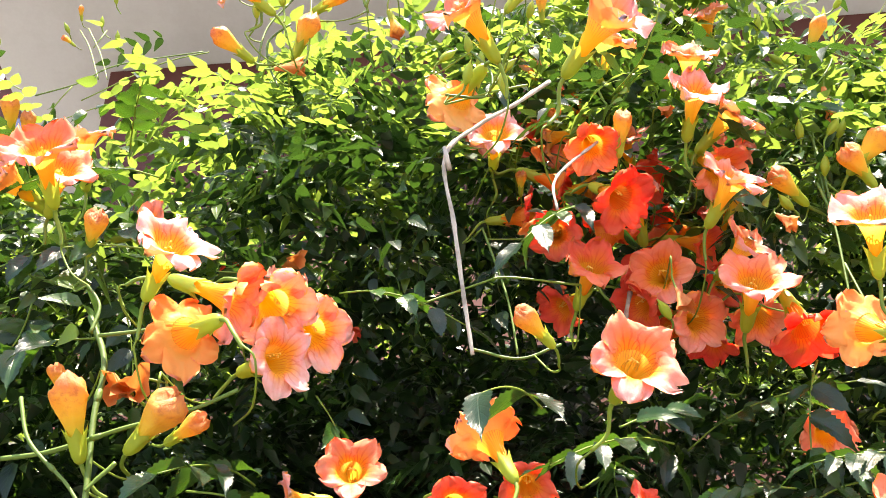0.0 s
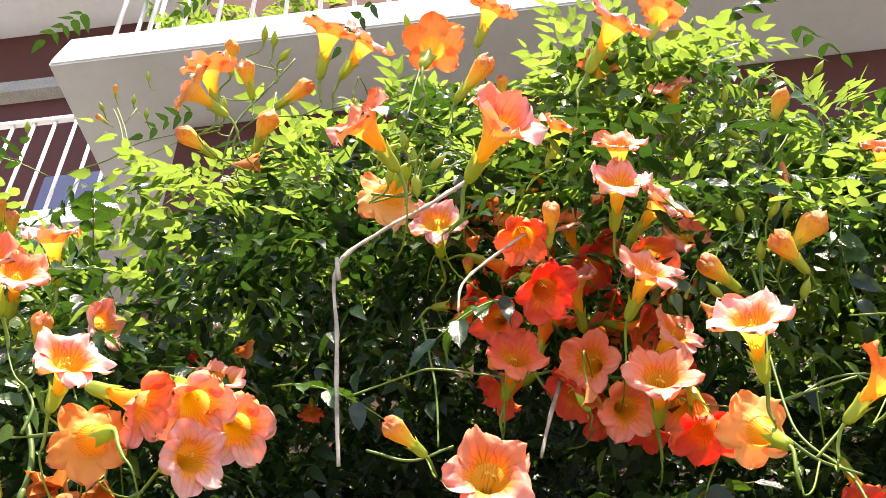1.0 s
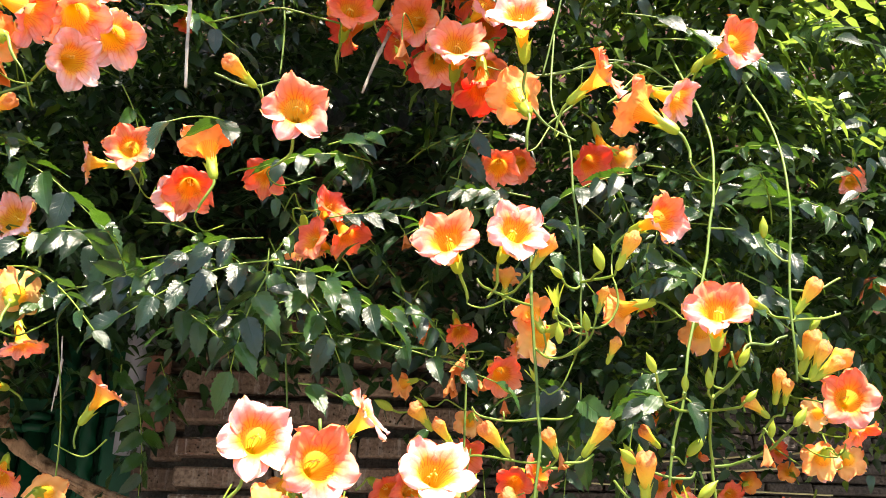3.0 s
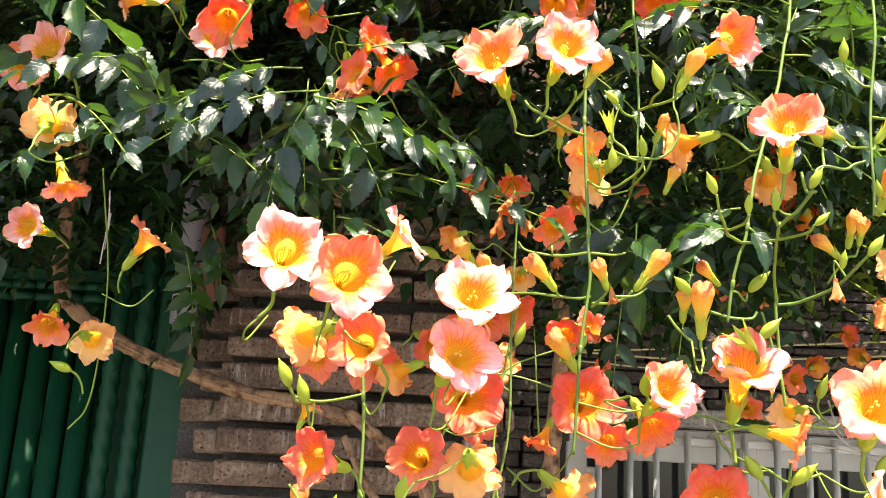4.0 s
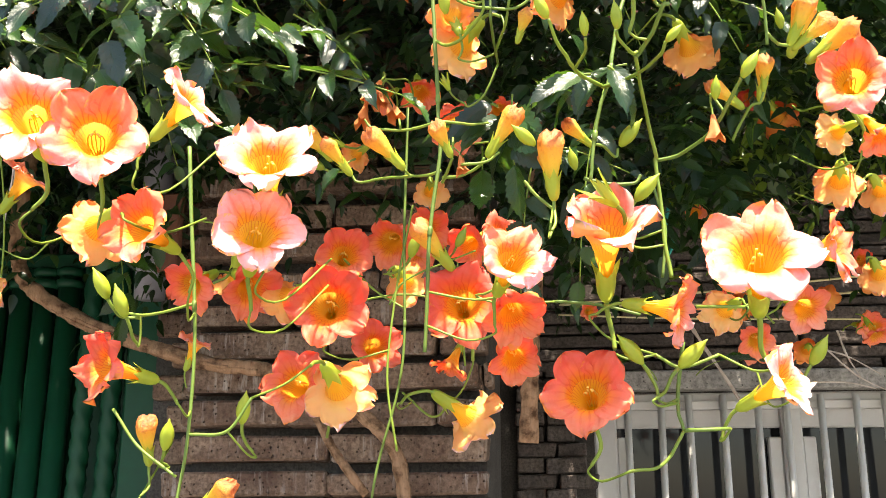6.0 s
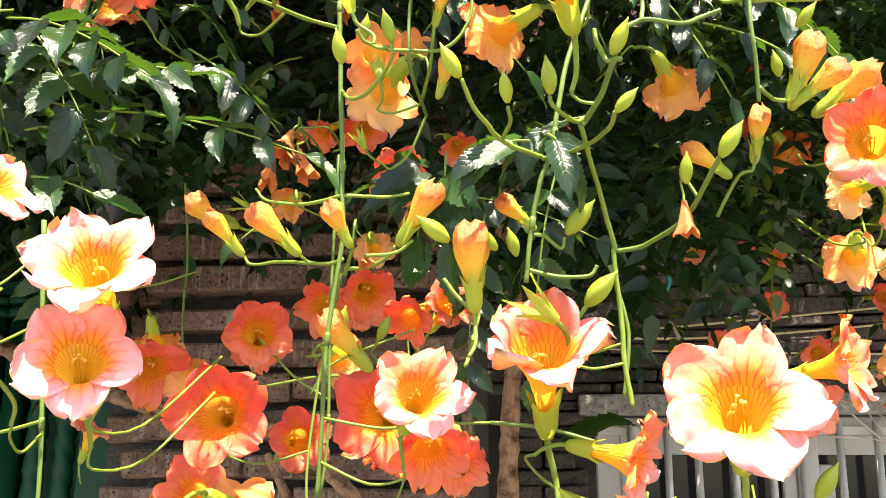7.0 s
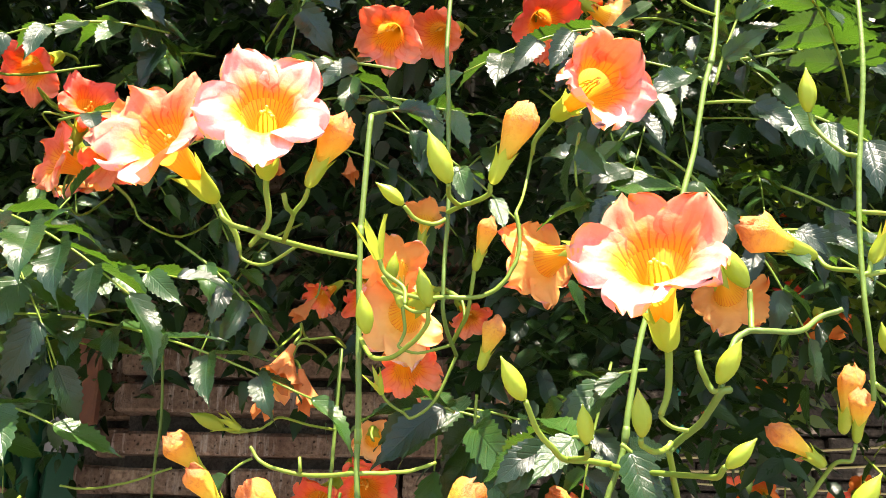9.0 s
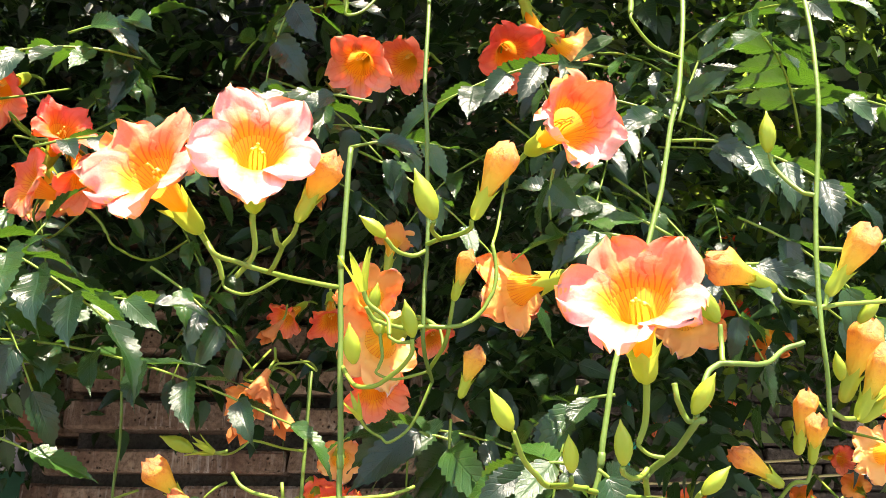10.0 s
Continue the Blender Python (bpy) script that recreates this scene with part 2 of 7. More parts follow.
MORTAR = stone_material("dark_mortar", (0.055, 0.05, 0.045), (0.05, 0.045, 0.04), (0.09, 0.08, 0.07), 30, False)
CONCRETE = stone_material("concrete", (0.34, 0.33, 0.31), (0.31, 0.30, 0.28), (0.42, 0.40, 0.37), 14, True, 0.3)
PLASTER = paint_material("balcony_plaster", (0.72, 0.73, 0.745), (0.50, 0.49, 0.48), 0.8, 0.0, 0.45, 3)
RED_WALL = paint_material("maroon_plaster", (0.085, 0.022, 0.018), (0.05, 0.016, 0.014), 0.75, 0.0, 0.5, 4)
WHITE_PAINT = paint_material("white_paint", (0.66, 0.655, 0.63), (0.45, 0.42, 0.38), 0.45, 0.0, 0.3, 12)
PALE_PAINT = paint_material("pale_grey_paint", (0.55, 0.56, 0.58), (0.30, 0.30, 0.31), 0.4, 0.0, 0.4, 20)
GREEN_PAINT = paint_material("green_gate_paint", (0.003, 0.050, 0.022), (0.003, 0.018, 0.010), 0.36, 0.0, 0.6, 9, 0.22)
RUST = paint_material("rusted_steel", (0.16, 0.07, 0.045), (0.28, 0.11, 0.05), 0.8, 0.3, 0.7, 40)
PIPE_GREY = paint_material("grey_pipe_paint", (0.24, 0.23, 0.26), (0.16, 0.15, 0.16), 0.5, 0.0, 0.5, 12)
STRING = paint_material("pale_string", (0.62, 0.56, 0.30), (0.45, 0.40, 0.22), 0.7, 0.0, 0.4, 40)
TEAL = paint_material("teal_twine", (0.02, 0.34, 0.30), (0.02, 0.22, 0.2), 0.6, 0.0, 0.4, 40)
BLUE = paint_material("blue_tarp", (0.014, 0.026, 0.10), (0.010, 0.015, 0.05), 0.5, 0.0, 0.4, 5)
GROUND = stone_material("pavement_concrete", (0.175, 0.168, 0.16), (0.155, 0.148, 0.14), (0.21, 0.20, 0.19), 4, False)
DARK_ROOM = paint_material("dark_curtain", (0.10, 0.095, 0.09), (0.05, 0.05, 0.05), 0.9, 0.0, 0.5, 5)
TERRACOTTA = paint_material("red_flower_box", (0.30, 0.05, 0.035), (0.18, 0.03, 0.02), 0.5, 0.0, 0.4, 12)


def glass_material():
    n = Nodes("window_glass")
    g = n.add("BsdfPrincipled", Base_Color=(0.02, 0.022, 0.024, 1), Roughness=0.06)
    g.inputs["Specular IOR Level"].default_value = 0.22
    n.link(g.outputs[0], n.out.inputs[0])
    return n.mat


GLASS = glass_material()


# ---- mesh helpers ----
def mesh(name, verts, faces, material, smooth=True, **attrs):
    me = bpy.data.meshes.new(name)
    me.from_pydata([tuple(v) for v in verts], [], [tuple(int(i) for i in f) for f in faces])
    for key, values in attrs.items():
        me.attributes.new(key, "FLOAT", "POINT").data.foreach_set("value", np.asarray(values, np.float32))
    if smooth:
        me.polygons.foreach_set("use_smooth", [True] * len(me.polygons))
    me.materials.append(material)
    me.update()
    return me


def part(name, data, parent, label="", m=None):
    ob = new(name, data)
    ob.parent = parent
    if m is not None:
        ob.matrix_basis = m
    return tagged(ob, label)


def holder(name, m, label, category, group="", kind=""):
    ob = new(name)
    ob.empty_display_size = 0.02
    ob.matrix_basis = m
    return tagged(ob, label, category, group, kind)


def box(name, size, material, bevel=0.004, wobble=0.0, seed=0):
    """A box with bevelled and, if asked for, uneven edges, centred on its origin."""
    bm = bmesh.new()
    bmesh.ops.create_cube(bm, size=1)
    bmesh.ops.scale(bm, vec=size, verts=bm.verts)
    if wobble:
        rnd = random.Random(seed)
        for v in bm.verts:
            v.co += Vector([rnd.uniform(-wobble, wobble) for _ in range(3)])
    if bevel:
        bmesh.ops.bevel(bm, geom=bm.edges[:], offset=bevel, segments=1, affect="EDGES")
    me = bpy.data.meshes.new(name)
    bm.to_mesh(me)
    bm.free()
    me.materials.append(material)
    return me


def spline(points, steps=6):
    """A smooth line through the points."""
    p = [Vector(v) for v in points]
    if len(p) == 2:
        return p
    p = [2 * p[0] - p[1], *p, 2 * p[-1] - p[-2]]
    out = []
    for a, b, c, d in zip(p, p[1:], p[2:], p[3:]):
        for k in range(steps):
            t = k / steps
            out.append(0.5 * (2 * b + (c - a) * t + (2 * a - 5 * b + 4 * c - d) * t * t + (3 * b - a - 3 * c + d) * t ** 3))
    return out + [p[-2]]


def tube_data(line, radii, sides=6, knobs=0.0, seed=0, twist=0.0, lobes=0.0):
    """Verts and faces of a tube along a line, with closed ends."""
    rnd = random.Random(seed)
    line = [Vector(v) for v in line]
    verts, faces = [], []
    ref = None
    for k, p in enumerate(line):
        ahead = (line[min(k + 1, len(line) - 1)] - line[max(k - 1, 0)]).normalized()
        if ref is None:
            ref = ahead.orthogonal().normalized()
        ref = (ref - ahead * ref.dot(ahead)).normalized()
        side = ahead.cross(ref)
        r = radii[k] if isinstance(radii, (list, tuple)) else radii
        r *= 1 + rnd.uniform(-knobs, knobs)
        for n in range(sides):
            ang = 2 * math.pi * n / sides
            rr = r * (1 + lobes * math.cos(3 * ang + twist * k)) * (1 + rnd.uniform(-knobs, knobs) * 0.5)
            verts.append(p + (ref * math.cos(ang) + side * math.sin(ang)) * rr)
    for k in range(len(line) - 1):
        for n in range(sides):
            a, b = k * sides + n, k * sides + (n + 1) % sides
            faces.append((a, b, b + sides, a + sides))
    faces.append(tuple(range(sides))[::-1])
    faces.append(tuple(range((len(line) - 1) * sides, len(line) * sides)))
    return verts, faces


def tube(name, points, r0, r1, material, sides=6, steps=6, knobs=0.0, seed=0, twist=0.0, lobes=0.0):
    line = spline(points, steps)
    n = len(line) - 1
    radii = [r0 + (r1 - r0) * k / n for k in range(n + 1)]
    return mesh(name, *tube_data(line, radii, sides, knobs, seed, twist, lobes), material)


def toward(place, ahead, roll=0.0, scale=1.0):
    """A pose whose z axis points along ahead and whose y axis points as far up as it can."""
    z = Vector(ahead).normalized()
    y = Vector((0, 0, 1)) - z * z.z
    y = y.normalized() if y.length > 0.05 else Vector((0, 1, 0))
    x = y.cross(z).normalized()
    y = z.cross(x)
    m = Matrix((x, y, z)).transposed().to_4x4()
    return Matrix.Translation(place) @ m @ Matrix.Rotation(radians(roll), 4, "Z") @ Matrix.Scale(scale, 4)


# ---- the vine's pieces ----
def corolla_mesh(seed, stand, reflex, ruffle):
    """A trumpet: a funnel that widens without a break into five lobes joined at their feet. The two upper lobes stand, the three lower ones spread;
    the lobes overlap, crease and ruffle. It has an inner and an outer skin and is about 0.072 m across."""
    rnd = random.Random(seed)
    verts, faces, s_at, a_at, side_at = [], [], [], [], []
    mouth, length, split = 0.0138, 0.038, 0.04

    def skin(grid, s_grid, a_grid, outer, closed):
        rows, cols = len(grid), len(grid[0])
        base = len(verts)
        for r in range(rows):
            for c in range(cols):
                verts.append(grid[r][c])
                s_at.append(s_grid[r][c])
                a_at.append(a_grid[r][c])
                side_at.append(1.0 if outer else 0.0)
        for r in range(rows - 1):
            for c in range(cols - (0 if closed else 1)):
                d = (c + 1) % cols
                q = [base + r * cols + c, base + r * cols + d, base + (r + 1) * cols + d, base + (r + 1) * cols + c]
                faces.append(q[::-1] if outer else q)

    rows, cols = 10, 30
    g, sg, ag = [], [], []
    for r in range(rows):
        t = r / (rows - 1)
        rad = 0.0006 if r == 0 else 0.0042 + (mouth - 0.0042) * (0.35 * t + 0.65 * t ** 2.6)
        g.append([Vector((rad * math.cos(2 * math.pi * c / cols), rad * math.sin(2 * math.pi * c / cols), -length * (1 - t))) for c in range(cols)])
        sg.append([0.5 * t] * cols)
        ag.append([c / cols for c in range(cols)])
    skin(g, sg, ag, False, True)
    # per lobe: how steeply it rises half way and at its tip, and how far it reaches
    rise = {0: (0.56, 0.34), 4: (0.56, 0.34), 1: (0.24, -0.12), 3: (0.24, -0.12), 2: (0.16, -0.22)}
    half, tip, reach = [], [], []
    for lobe in range(5):
        half.append(rise[lobe][0] + stand * (1.0 if lobe in (0, 4) else 0.7) + rnd.uniform(-0.22, 0.22))
        tip.append(rise[lobe][1] + 0.8 * stand - reflex + rnd.uniform(-0.38, 0.38))
        reach.append(0.0305 * rnd.uniform(0.88, 1.08) * (1.06 if lobe == 2 else 1.0))
    nu, nv = 13, 12
    for lobe in range(5):
        mid = math.pi / 2 + math.pi / 5 + 2 * math.pi * lobe / 5
        phase, phase2, phase3 = (rnd.uniform(0, 6.28) for _ in range(3))
        twist, cup, lift = rnd.uniform(-0.42, 0.42), rnd.uniform(-0.5, 0.6), 0.0012 * (1 if lobe % 2 else -1)
        wide, lean, notch = 0.0188 * rnd.uniform(0.90, 1.12), rnd.uniform(-0.08, 0.08), rnd.uniform(-0.02, 0.06)
        for outer in (False, True):
            lines = []
            for c in range(nu):
                u = 2 * c / (nu - 1) - 1
                near = (lobe + (1 if u > 0 else -1)) % 5
                k = 0.5 * u * u
                b1, b2, far = (own[lobe] + (own[near] - own[lobe]) * k for own in (half, tip, reach))
                far *= 1 - 0.09 * u * u - notch * math.exp(-(u / 0.2) ** 2) + 0.02 * math.sin(6 * u + phase3) * (1 - u * u)
                rad, z, line = mouth, 0.0, []
                for r in range(nv):
                    v = 1 - (1 - r / (nv - 1)) ** 1.25
                    e = min(1.0, v / 0.40)
                    bend = 1.15 + (b1 - 1.15) * e * e * (3 - 2 * e) if v < 0.40 else b1 + (b2 - b1) * ((v - 0.40) / 0.60) ** 1.3
                    q = max(0.0, v - split) / (1 - split)
                    # joined below the split; above it each lobe swells and then rounds off
                    joined = rad * math.pi / 5
                    e = min(1.0, q / 0.42)
                    w = joined + (wide - joined) * e * e * (3 - 2 * e)
                    w *= 1 - 0.13 * math.exp(-((q - 0.17) / 0.09) ** 2)
                    w *= 0.34 + 0.66 * math.sqrt(max(0.0, 1 - (max(0.0, q - 0.46) / 0.54) ** 3.4))
                    phi = mid + u * w / rad + lean * q
                    h = -0.0045 * u * u * q * cup + twist * u * 0.014 * q * q + lift * q
                    h += 1.3 * ruffle * q * q * math.sin(4.0 * u + phase) + 1.15 * ruffle * q ** 3 * math.sin(9 * u + 2 * phase) + 0.6 * ruffle * q ** 3 * math.sin(17 * u + phase2)
                    h += 0.0005 * q * math.sin(14 * u + phase2 + 5 * v) - 0.0010 * math.exp(-(u / 0.14) ** 2) * v * (1 - 0.5 * v)
                    h += 0.0042 * q * noise.noise(Vector((1.6 * u + 7 * lobe, 2.6 * v, seed))) + 0.0020 * q * noise.noise(Vector((4.2 * u + 5 * lobe, 5.5 * v, seed + 0.5)))
                    if outer and max(abs(u), v) < 0.99:
                        h -= 0.0006
                    rr, zz = rad - h * math.sin(bend), z + h * math.cos(bend)
                    line.append((Vector((rr * math.cos(phi), rr * math.sin(phi), zz)), 0.5 + 0.5 * v, lobe / 5 + 0.1 * u * (1 - 0.2 * q)))
                    step = (1 - (1 - (r + 1) / (nv - 1)) ** 1.25 if r < nv - 1 else 1.0) - v
                    rad += far * step * math.cos(bend)
                    z += far * step * math.sin(bend)
                lines.append(line)
            skin(*[[[line[r][k] for line in lines] for r in range(nv)] for k in range(3)], outer, False)
    return mesh("corolla", verts, faces, PETAL, s=s_at, a=a_at, side=side_at)


def calyx_mesh(seed):
    """A ribbed green cup with five pointed teeth; its mouth is 0.030 up the tube."""
    rnd = random.Random(seed)
    cols, verts, faces = 20, [], []
    prof = [(0.0022, -0.056), (0.0046, -0.0535), (0.0064, -0.048), (0.0070, -0.041), (0.0073, -0.035)]
    for rad, z in prof:
        for c in range(cols):
            ang = 2 * math.pi * c / cols
            k = 1 + 0.07 * math.cos(5 * ang)
            verts.append(Vector((rad * k * math.cos(ang), rad * k * math.sin(ang), z)))
    for c in range(cols):
        ang = 2 * math.pi * c / cols
        tooth = max(0.0, math.cos(2.5 * ((ang + math.pi / 5) % (2 * math.pi / 5) - math.pi / 5))) ** 3
        out = 0.0074 + 0.0040 * tooth
        verts.append(Vector((out * math.cos(ang), out * math.sin(ang), -0.032 + 0.010 * tooth + rnd.uniform(-0.001, 0.001))))
    for r in range(len(prof)):
        for c in range(cols):
            d = (c + 1) % cols
            faces.append((r * cols + c, r * cols + d, (r + 1) * cols + d, (r + 1) * cols + c))
    faces.append(tuple(range(cols))[::-1])
    return mesh("calyx", verts, faces, CALYX)


def stamen_mesh(k, seed):
    """One arched filament with its anther, against the upper side of the throat; the middle one is the longer style."""
    rnd = random.Random(10 * seed + k)
    ang = math.pi / 2 + (k - 2) * 0.42 + rnd.uniform(-0.1, 0.1)
    r = 0.0080 if k != 2 else 0.0062
    top = -0.004 + rnd.uniform(-0.004, 0.003) + (0.005 if k == 2 else 0)
    line = spline([(0.003 * math.cos(ang), 0.003 * math.sin(ang), -0.033), (r * math.cos(ang), r * math.sin(ang), -0.018), (r * 0.8 * math.cos(ang), r * 0.8 * math.sin(ang), top), (r * 0.35 * math.cos(ang), r * 0.55 * math.sin(ang), top + 0.002)], 3)
    return mesh("stamen", *tube_data(line, [0.0005] * (len(line) - 3) + [0.0006, 0.0012, 0.0010], 5), YELLOW)


def pedicel_mesh(seed):
    rnd = random.Random(seed)
    bend = rnd.uniform(0.008, 0.018)
    return tube("pedicel", [(0, 0, -0.054), (0, -0.2 * bend, -0.064), (rnd.uniform(-0.004, 0.004), -bend, -0.078), (rnd.uniform(-0.006, 0.006), -1.8 * bend, -0.086)], 0.0021, 0.0017, GREEN_STEM, 7)


COROLLAS = [corolla_mesh(11, 0.0, 0.0, 0.0020), corolla_mesh(12, 0.20, 0.1, 0.0024), corolla_mesh(13, -0.10, 0.1, 0.0018), corolla_mesh(14, 0.10, 0.25, 0.0022), corolla_mesh(15, -0.05, 0.35, 0.0026), corolla_mesh(16, 0.15, -0.1, 0.0030), corolla_mesh(17, 0.05, 0.2, 0.0020), corolla_mesh(18, 0.28, 0.15, 0.0026)]
CUPPED = [corolla_mesh(21, 0.62, -0.10, 0.0022), corolla_mesh(22, 0.50, 0.0, 0.0026)]
CALYXES = [calyx_mesh(k) for k in range(3)]
STAMENS = [[stamen_mesh(k, n) for k in range(5)] for n in range(3)]
PEDICELS = [pedicel_mesh(k) for k in range(5)]
COUNT = {"flower": 0, "bud": 0}
FLOWER_LABELS = {
    "open": "wide open coral trumpet flower with veined yellow throat",
    "side": "coral trumpet flower seen along its orange tube",
    "back": "orange trumpet flower turned away, showing its calyx",
    "cup": "half open coral trumpet flower with cupped lobes",
    "shade": "trumpet flower hanging in the foliage, its shade painted as deep coral",
}


def trumpet_flower(place, ahead, scale=1.0, look_kind="open"):
    """One open flower, its mouth at place, opening along ahead."""
    k = COUNT["flower"]
    COUNT["flower"] += 1
    rnd = random.Random(100 + k)
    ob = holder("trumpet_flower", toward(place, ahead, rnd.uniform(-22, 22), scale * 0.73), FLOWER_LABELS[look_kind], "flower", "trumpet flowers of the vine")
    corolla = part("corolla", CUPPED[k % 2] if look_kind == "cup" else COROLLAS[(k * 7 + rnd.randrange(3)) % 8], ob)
    # shade is painted as red deep in the mass and far before the wall, sun as pale pink
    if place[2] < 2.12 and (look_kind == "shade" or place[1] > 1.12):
        sun_tone = rnd.uniform(0.27, 0.52)
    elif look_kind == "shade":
        sun_tone = rnd.uniform(0.0, 0.38) if rnd.random() < 0.7 else rnd.uniform(0.40, 0.60)
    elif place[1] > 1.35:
        sun_tone = rnd.uniform(0.3, 0.65)
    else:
        sun_tone = rnd.uniform(0.70, 1.0) if place[2] > 2.7 else rnd.uniform(0.56, 0.98) if place[2] > 2.12 else rnd.uniform(0.55, 0.95)
    corolla.color = (sun_tone, sun_tone, sun_tone, 1)
    part("calyx", CALYXES[k % 3], ob, "yellow-green ribbed calyx")
    for piece in STAMENS[k % 3]:
        part("stamen", piece, corolla)
    part("pedicel", PEDICELS[k % 5], ob, "green flower stalk")
    return ob


def bud_petal_mesh(seed, fat, long):
    """The folded petals of a bud that is about to open: a club, widest near its blunt end, whose lobes lie crumpled over one another."""
    rnd = random.Random(seed)
    cols, rows, verts, faces = 20, 15, [], []
    for r in range(rows):
        t = r / (rows - 1)
        rad = 0.0044 + fat * (3 * t * t - 2 * t ** 3) ** 0.8 if t < 0.78 else (0.0044 + fat * 0.93) * math.sqrt(max(0.06, 1 - ((t - 0.78) / 0.23) ** 2))
        z = -0.040 + long * t + (0.10 * long * max(0.0, t - 0.78))
        for c in range(cols):
            ang = 2 * math.pi * c / cols
            fold = abs((5 * (ang / (2 * math.pi) + 0.10 * t)) % 1 - 0.5) * 2
            k = 1 + (0.22 * fold - 0.10) * min(1, 1.6 * t) + (rnd.uniform(-0.11, 0.11) + 0.14 * math.sin(3 * ang + seed)) * max(0, t - 0.55) * 2
            lump = (0.0052 * math.sin(2 * ang + seed) + 0.003 * math.sin(5 * ang) + rnd.uniform(-0.003, 0.003)) * max(0, t - 0.6) * 2
            verts.append(Vector((rad * k * math.cos(ang) + 0.010 * max(0, t - 0.5) ** 2 * math.cos(seed), rad * k * math.sin(ang), z + lump)))
    for r in range(rows - 1):
        for c in range(cols):
            d = (c + 1) % cols
            faces.append((r * cols + c, r * cols + d, (r + 1) * cols + d, (r + 1) * cols + c))
    faces.append(tuple(range((rows - 1) * cols, rows * cols)))
    return mesh("folded_petals", verts, faces, BUD_PETAL, t=[(k // cols) / (rows - 1) for k in range(rows * cols)])


def green_bud_mesh(seed):
    """A closed almond-shaped calyx with ridges and a drawn-out tip."""
    rnd = random.Random(seed)
    prof = [(0.0020, 0.0), (0.0046, 0.004), (0.0066, 0.010), (0.0070, 0.016), (0.0058, 0.0225), (0.0034, 0.028), (0.0014, 0.032), (0.0004, 0.0355)]
    cols, verts, faces = 15, [], []
    lean = rnd.uniform(-0.10, 0.10)
    for rad, z in prof:
        for c in range(cols):
            ang = 2 * math.pi * c / cols
            k = 1 + 0.09 * math.cos(5 * ang)
            verts.append(Vector((rad * k * math.cos(ang) + lean * z * z * 25, rad * k * math.sin(ang), z)))
    for r in range(len(prof) - 1):
        for c in range(cols):
            d = (c + 1) % cols
            faces.append((r * cols + c, r * cols + d, (r + 1) * cols + d, (r + 1) * cols + c))
    faces += [tuple(range(cols))[::-1], tuple(range((len(prof) - 1) * cols, len(prof) * cols))]
    return mesh("calyx", verts, faces, CALYX)


def bud_stalk_mesh(seed):
    rnd = random.Random(seed)
    b = rnd.uniform(0.006, 0.014)
    return tube("stalk", [(0, 0, 0.001), (0, -0.2 * b, -0.010), (rnd.uniform(-0.005, 0.005), -b, -0.022), (rnd.uniform(-0.008, 0.008), -1.9 * b, -0.030)], 0.0019, 0.0015, GREEN_STEM, 7)


BUD_PETALS = [bud_petal_mesh(1, 0.0112, 0.056), bud_petal_mesh(2, 0.0128, 0.051), bud_petal_mesh(3, 0.0100, 0.058)]
GREEN_BUDS = [green_bud_mesh(k) for k in range(4)]
BUD_STALKS = [bud_stalk_mesh(k) for k in range(4)]


def orange_bud(place, ahead, scale=1.0, stalked=True):
    """A bud with its folded orange petals out; place is the middle of it."""
    k = COUNT["bud"]
    COUNT["bud"] += 1
    m = toward(place, ahead, 40 * (k % 7), scale * 0.58) @ Matrix.Translation((0, 0, 0.019))
    ob = holder("flower_bud", m, "half-grown orange flower bud in a green calyx", "flower bud", "orange buds of the vine")
    part("folded_petals", BUD_PETALS[k % 3], ob, "crumpled orange petal tube")
    part("calyx", CALYXES[k % 3], ob, "yellow-green ribbed calyx")
    if stalked:
        part("stalk", PEDICELS[k % 5], ob)
    return ob


def green_bud(place, ahead, scale=1.0, stalked=True):
    """A closed green bud; place is the middle of it."""
    k = COUNT["bud"]
    COUNT["bud"] += 1
    m = toward(place, ahead, 50 * (k % 7), scale * 0.74) @ Matrix.Translation((0, 0, -0.016))
    ob = holder("green_bud", m, "closed pointed yellow-green flower bud on the vine", "flower bud", "green buds of the vine")
    part("calyx", GREEN_BUDS[k % 4], ob)
    if stalked:
        part("stalk", BUD_STALKS[k % 4], ob)
    return ob


def spent_calyx_mesh(seed):
    """What stays when a flower has dropped: five long pointed sepals on a short cup."""
    rnd = random.Random(seed)
    verts, faces = [], []
    for k in range(5):
        ang = 2 * math.pi * k / 5 + rnd.uniform(-0.2, 0.2)
        out, tall = rnd.uniform(0.004, 0.012), rnd.uniform(0.024, 0.034)
        base = len(verts)
        for r in range(7):
            t = r / 6
            w = 0.0042 * math.sin(math.pi * (0.25 + 0.75 * t)) + 0.0002
            rad = 0.0035 + 0.003 * math.sin(math.pi * min(1, 1.4 * t) / 2) + out * t * t
            for u in (-1, 0, 1):
                a = ang + u * w / max(rad, 0.004) * 0.9
                rr = rad * (1 - 0.10 * abs(u))
                verts.append(Vector((rr * math.cos(a), rr * math.sin(a), tall * t)))
        for r in range(6):
            for c in range(2):
                q = base + 3 * r + c
                faces.append((q, q + 1, q + 4, q + 3))
    return mesh("sepals", verts, faces, CALYX)


SPENT = [spent_calyx_mesh(k) for k in range(3)]


def spent_calyx(place, ahead, scale=1.0):
    k = COUNT["bud"]
    COUNT["bud"] += 1
    ob = holder("spent_calyx", toward(place, ahead, 70 * (k % 5), scale) @ Matrix.Translation((0, 0, -0.012)), "empty yellow-green calyx with long pointed teeth", "calyx", "spent calyxes of the vine")
    part("sepal_cup", SPENT[k % 3], ob)
    part("stalk", BUD_STALKS[k % 4], ob)
    return ob


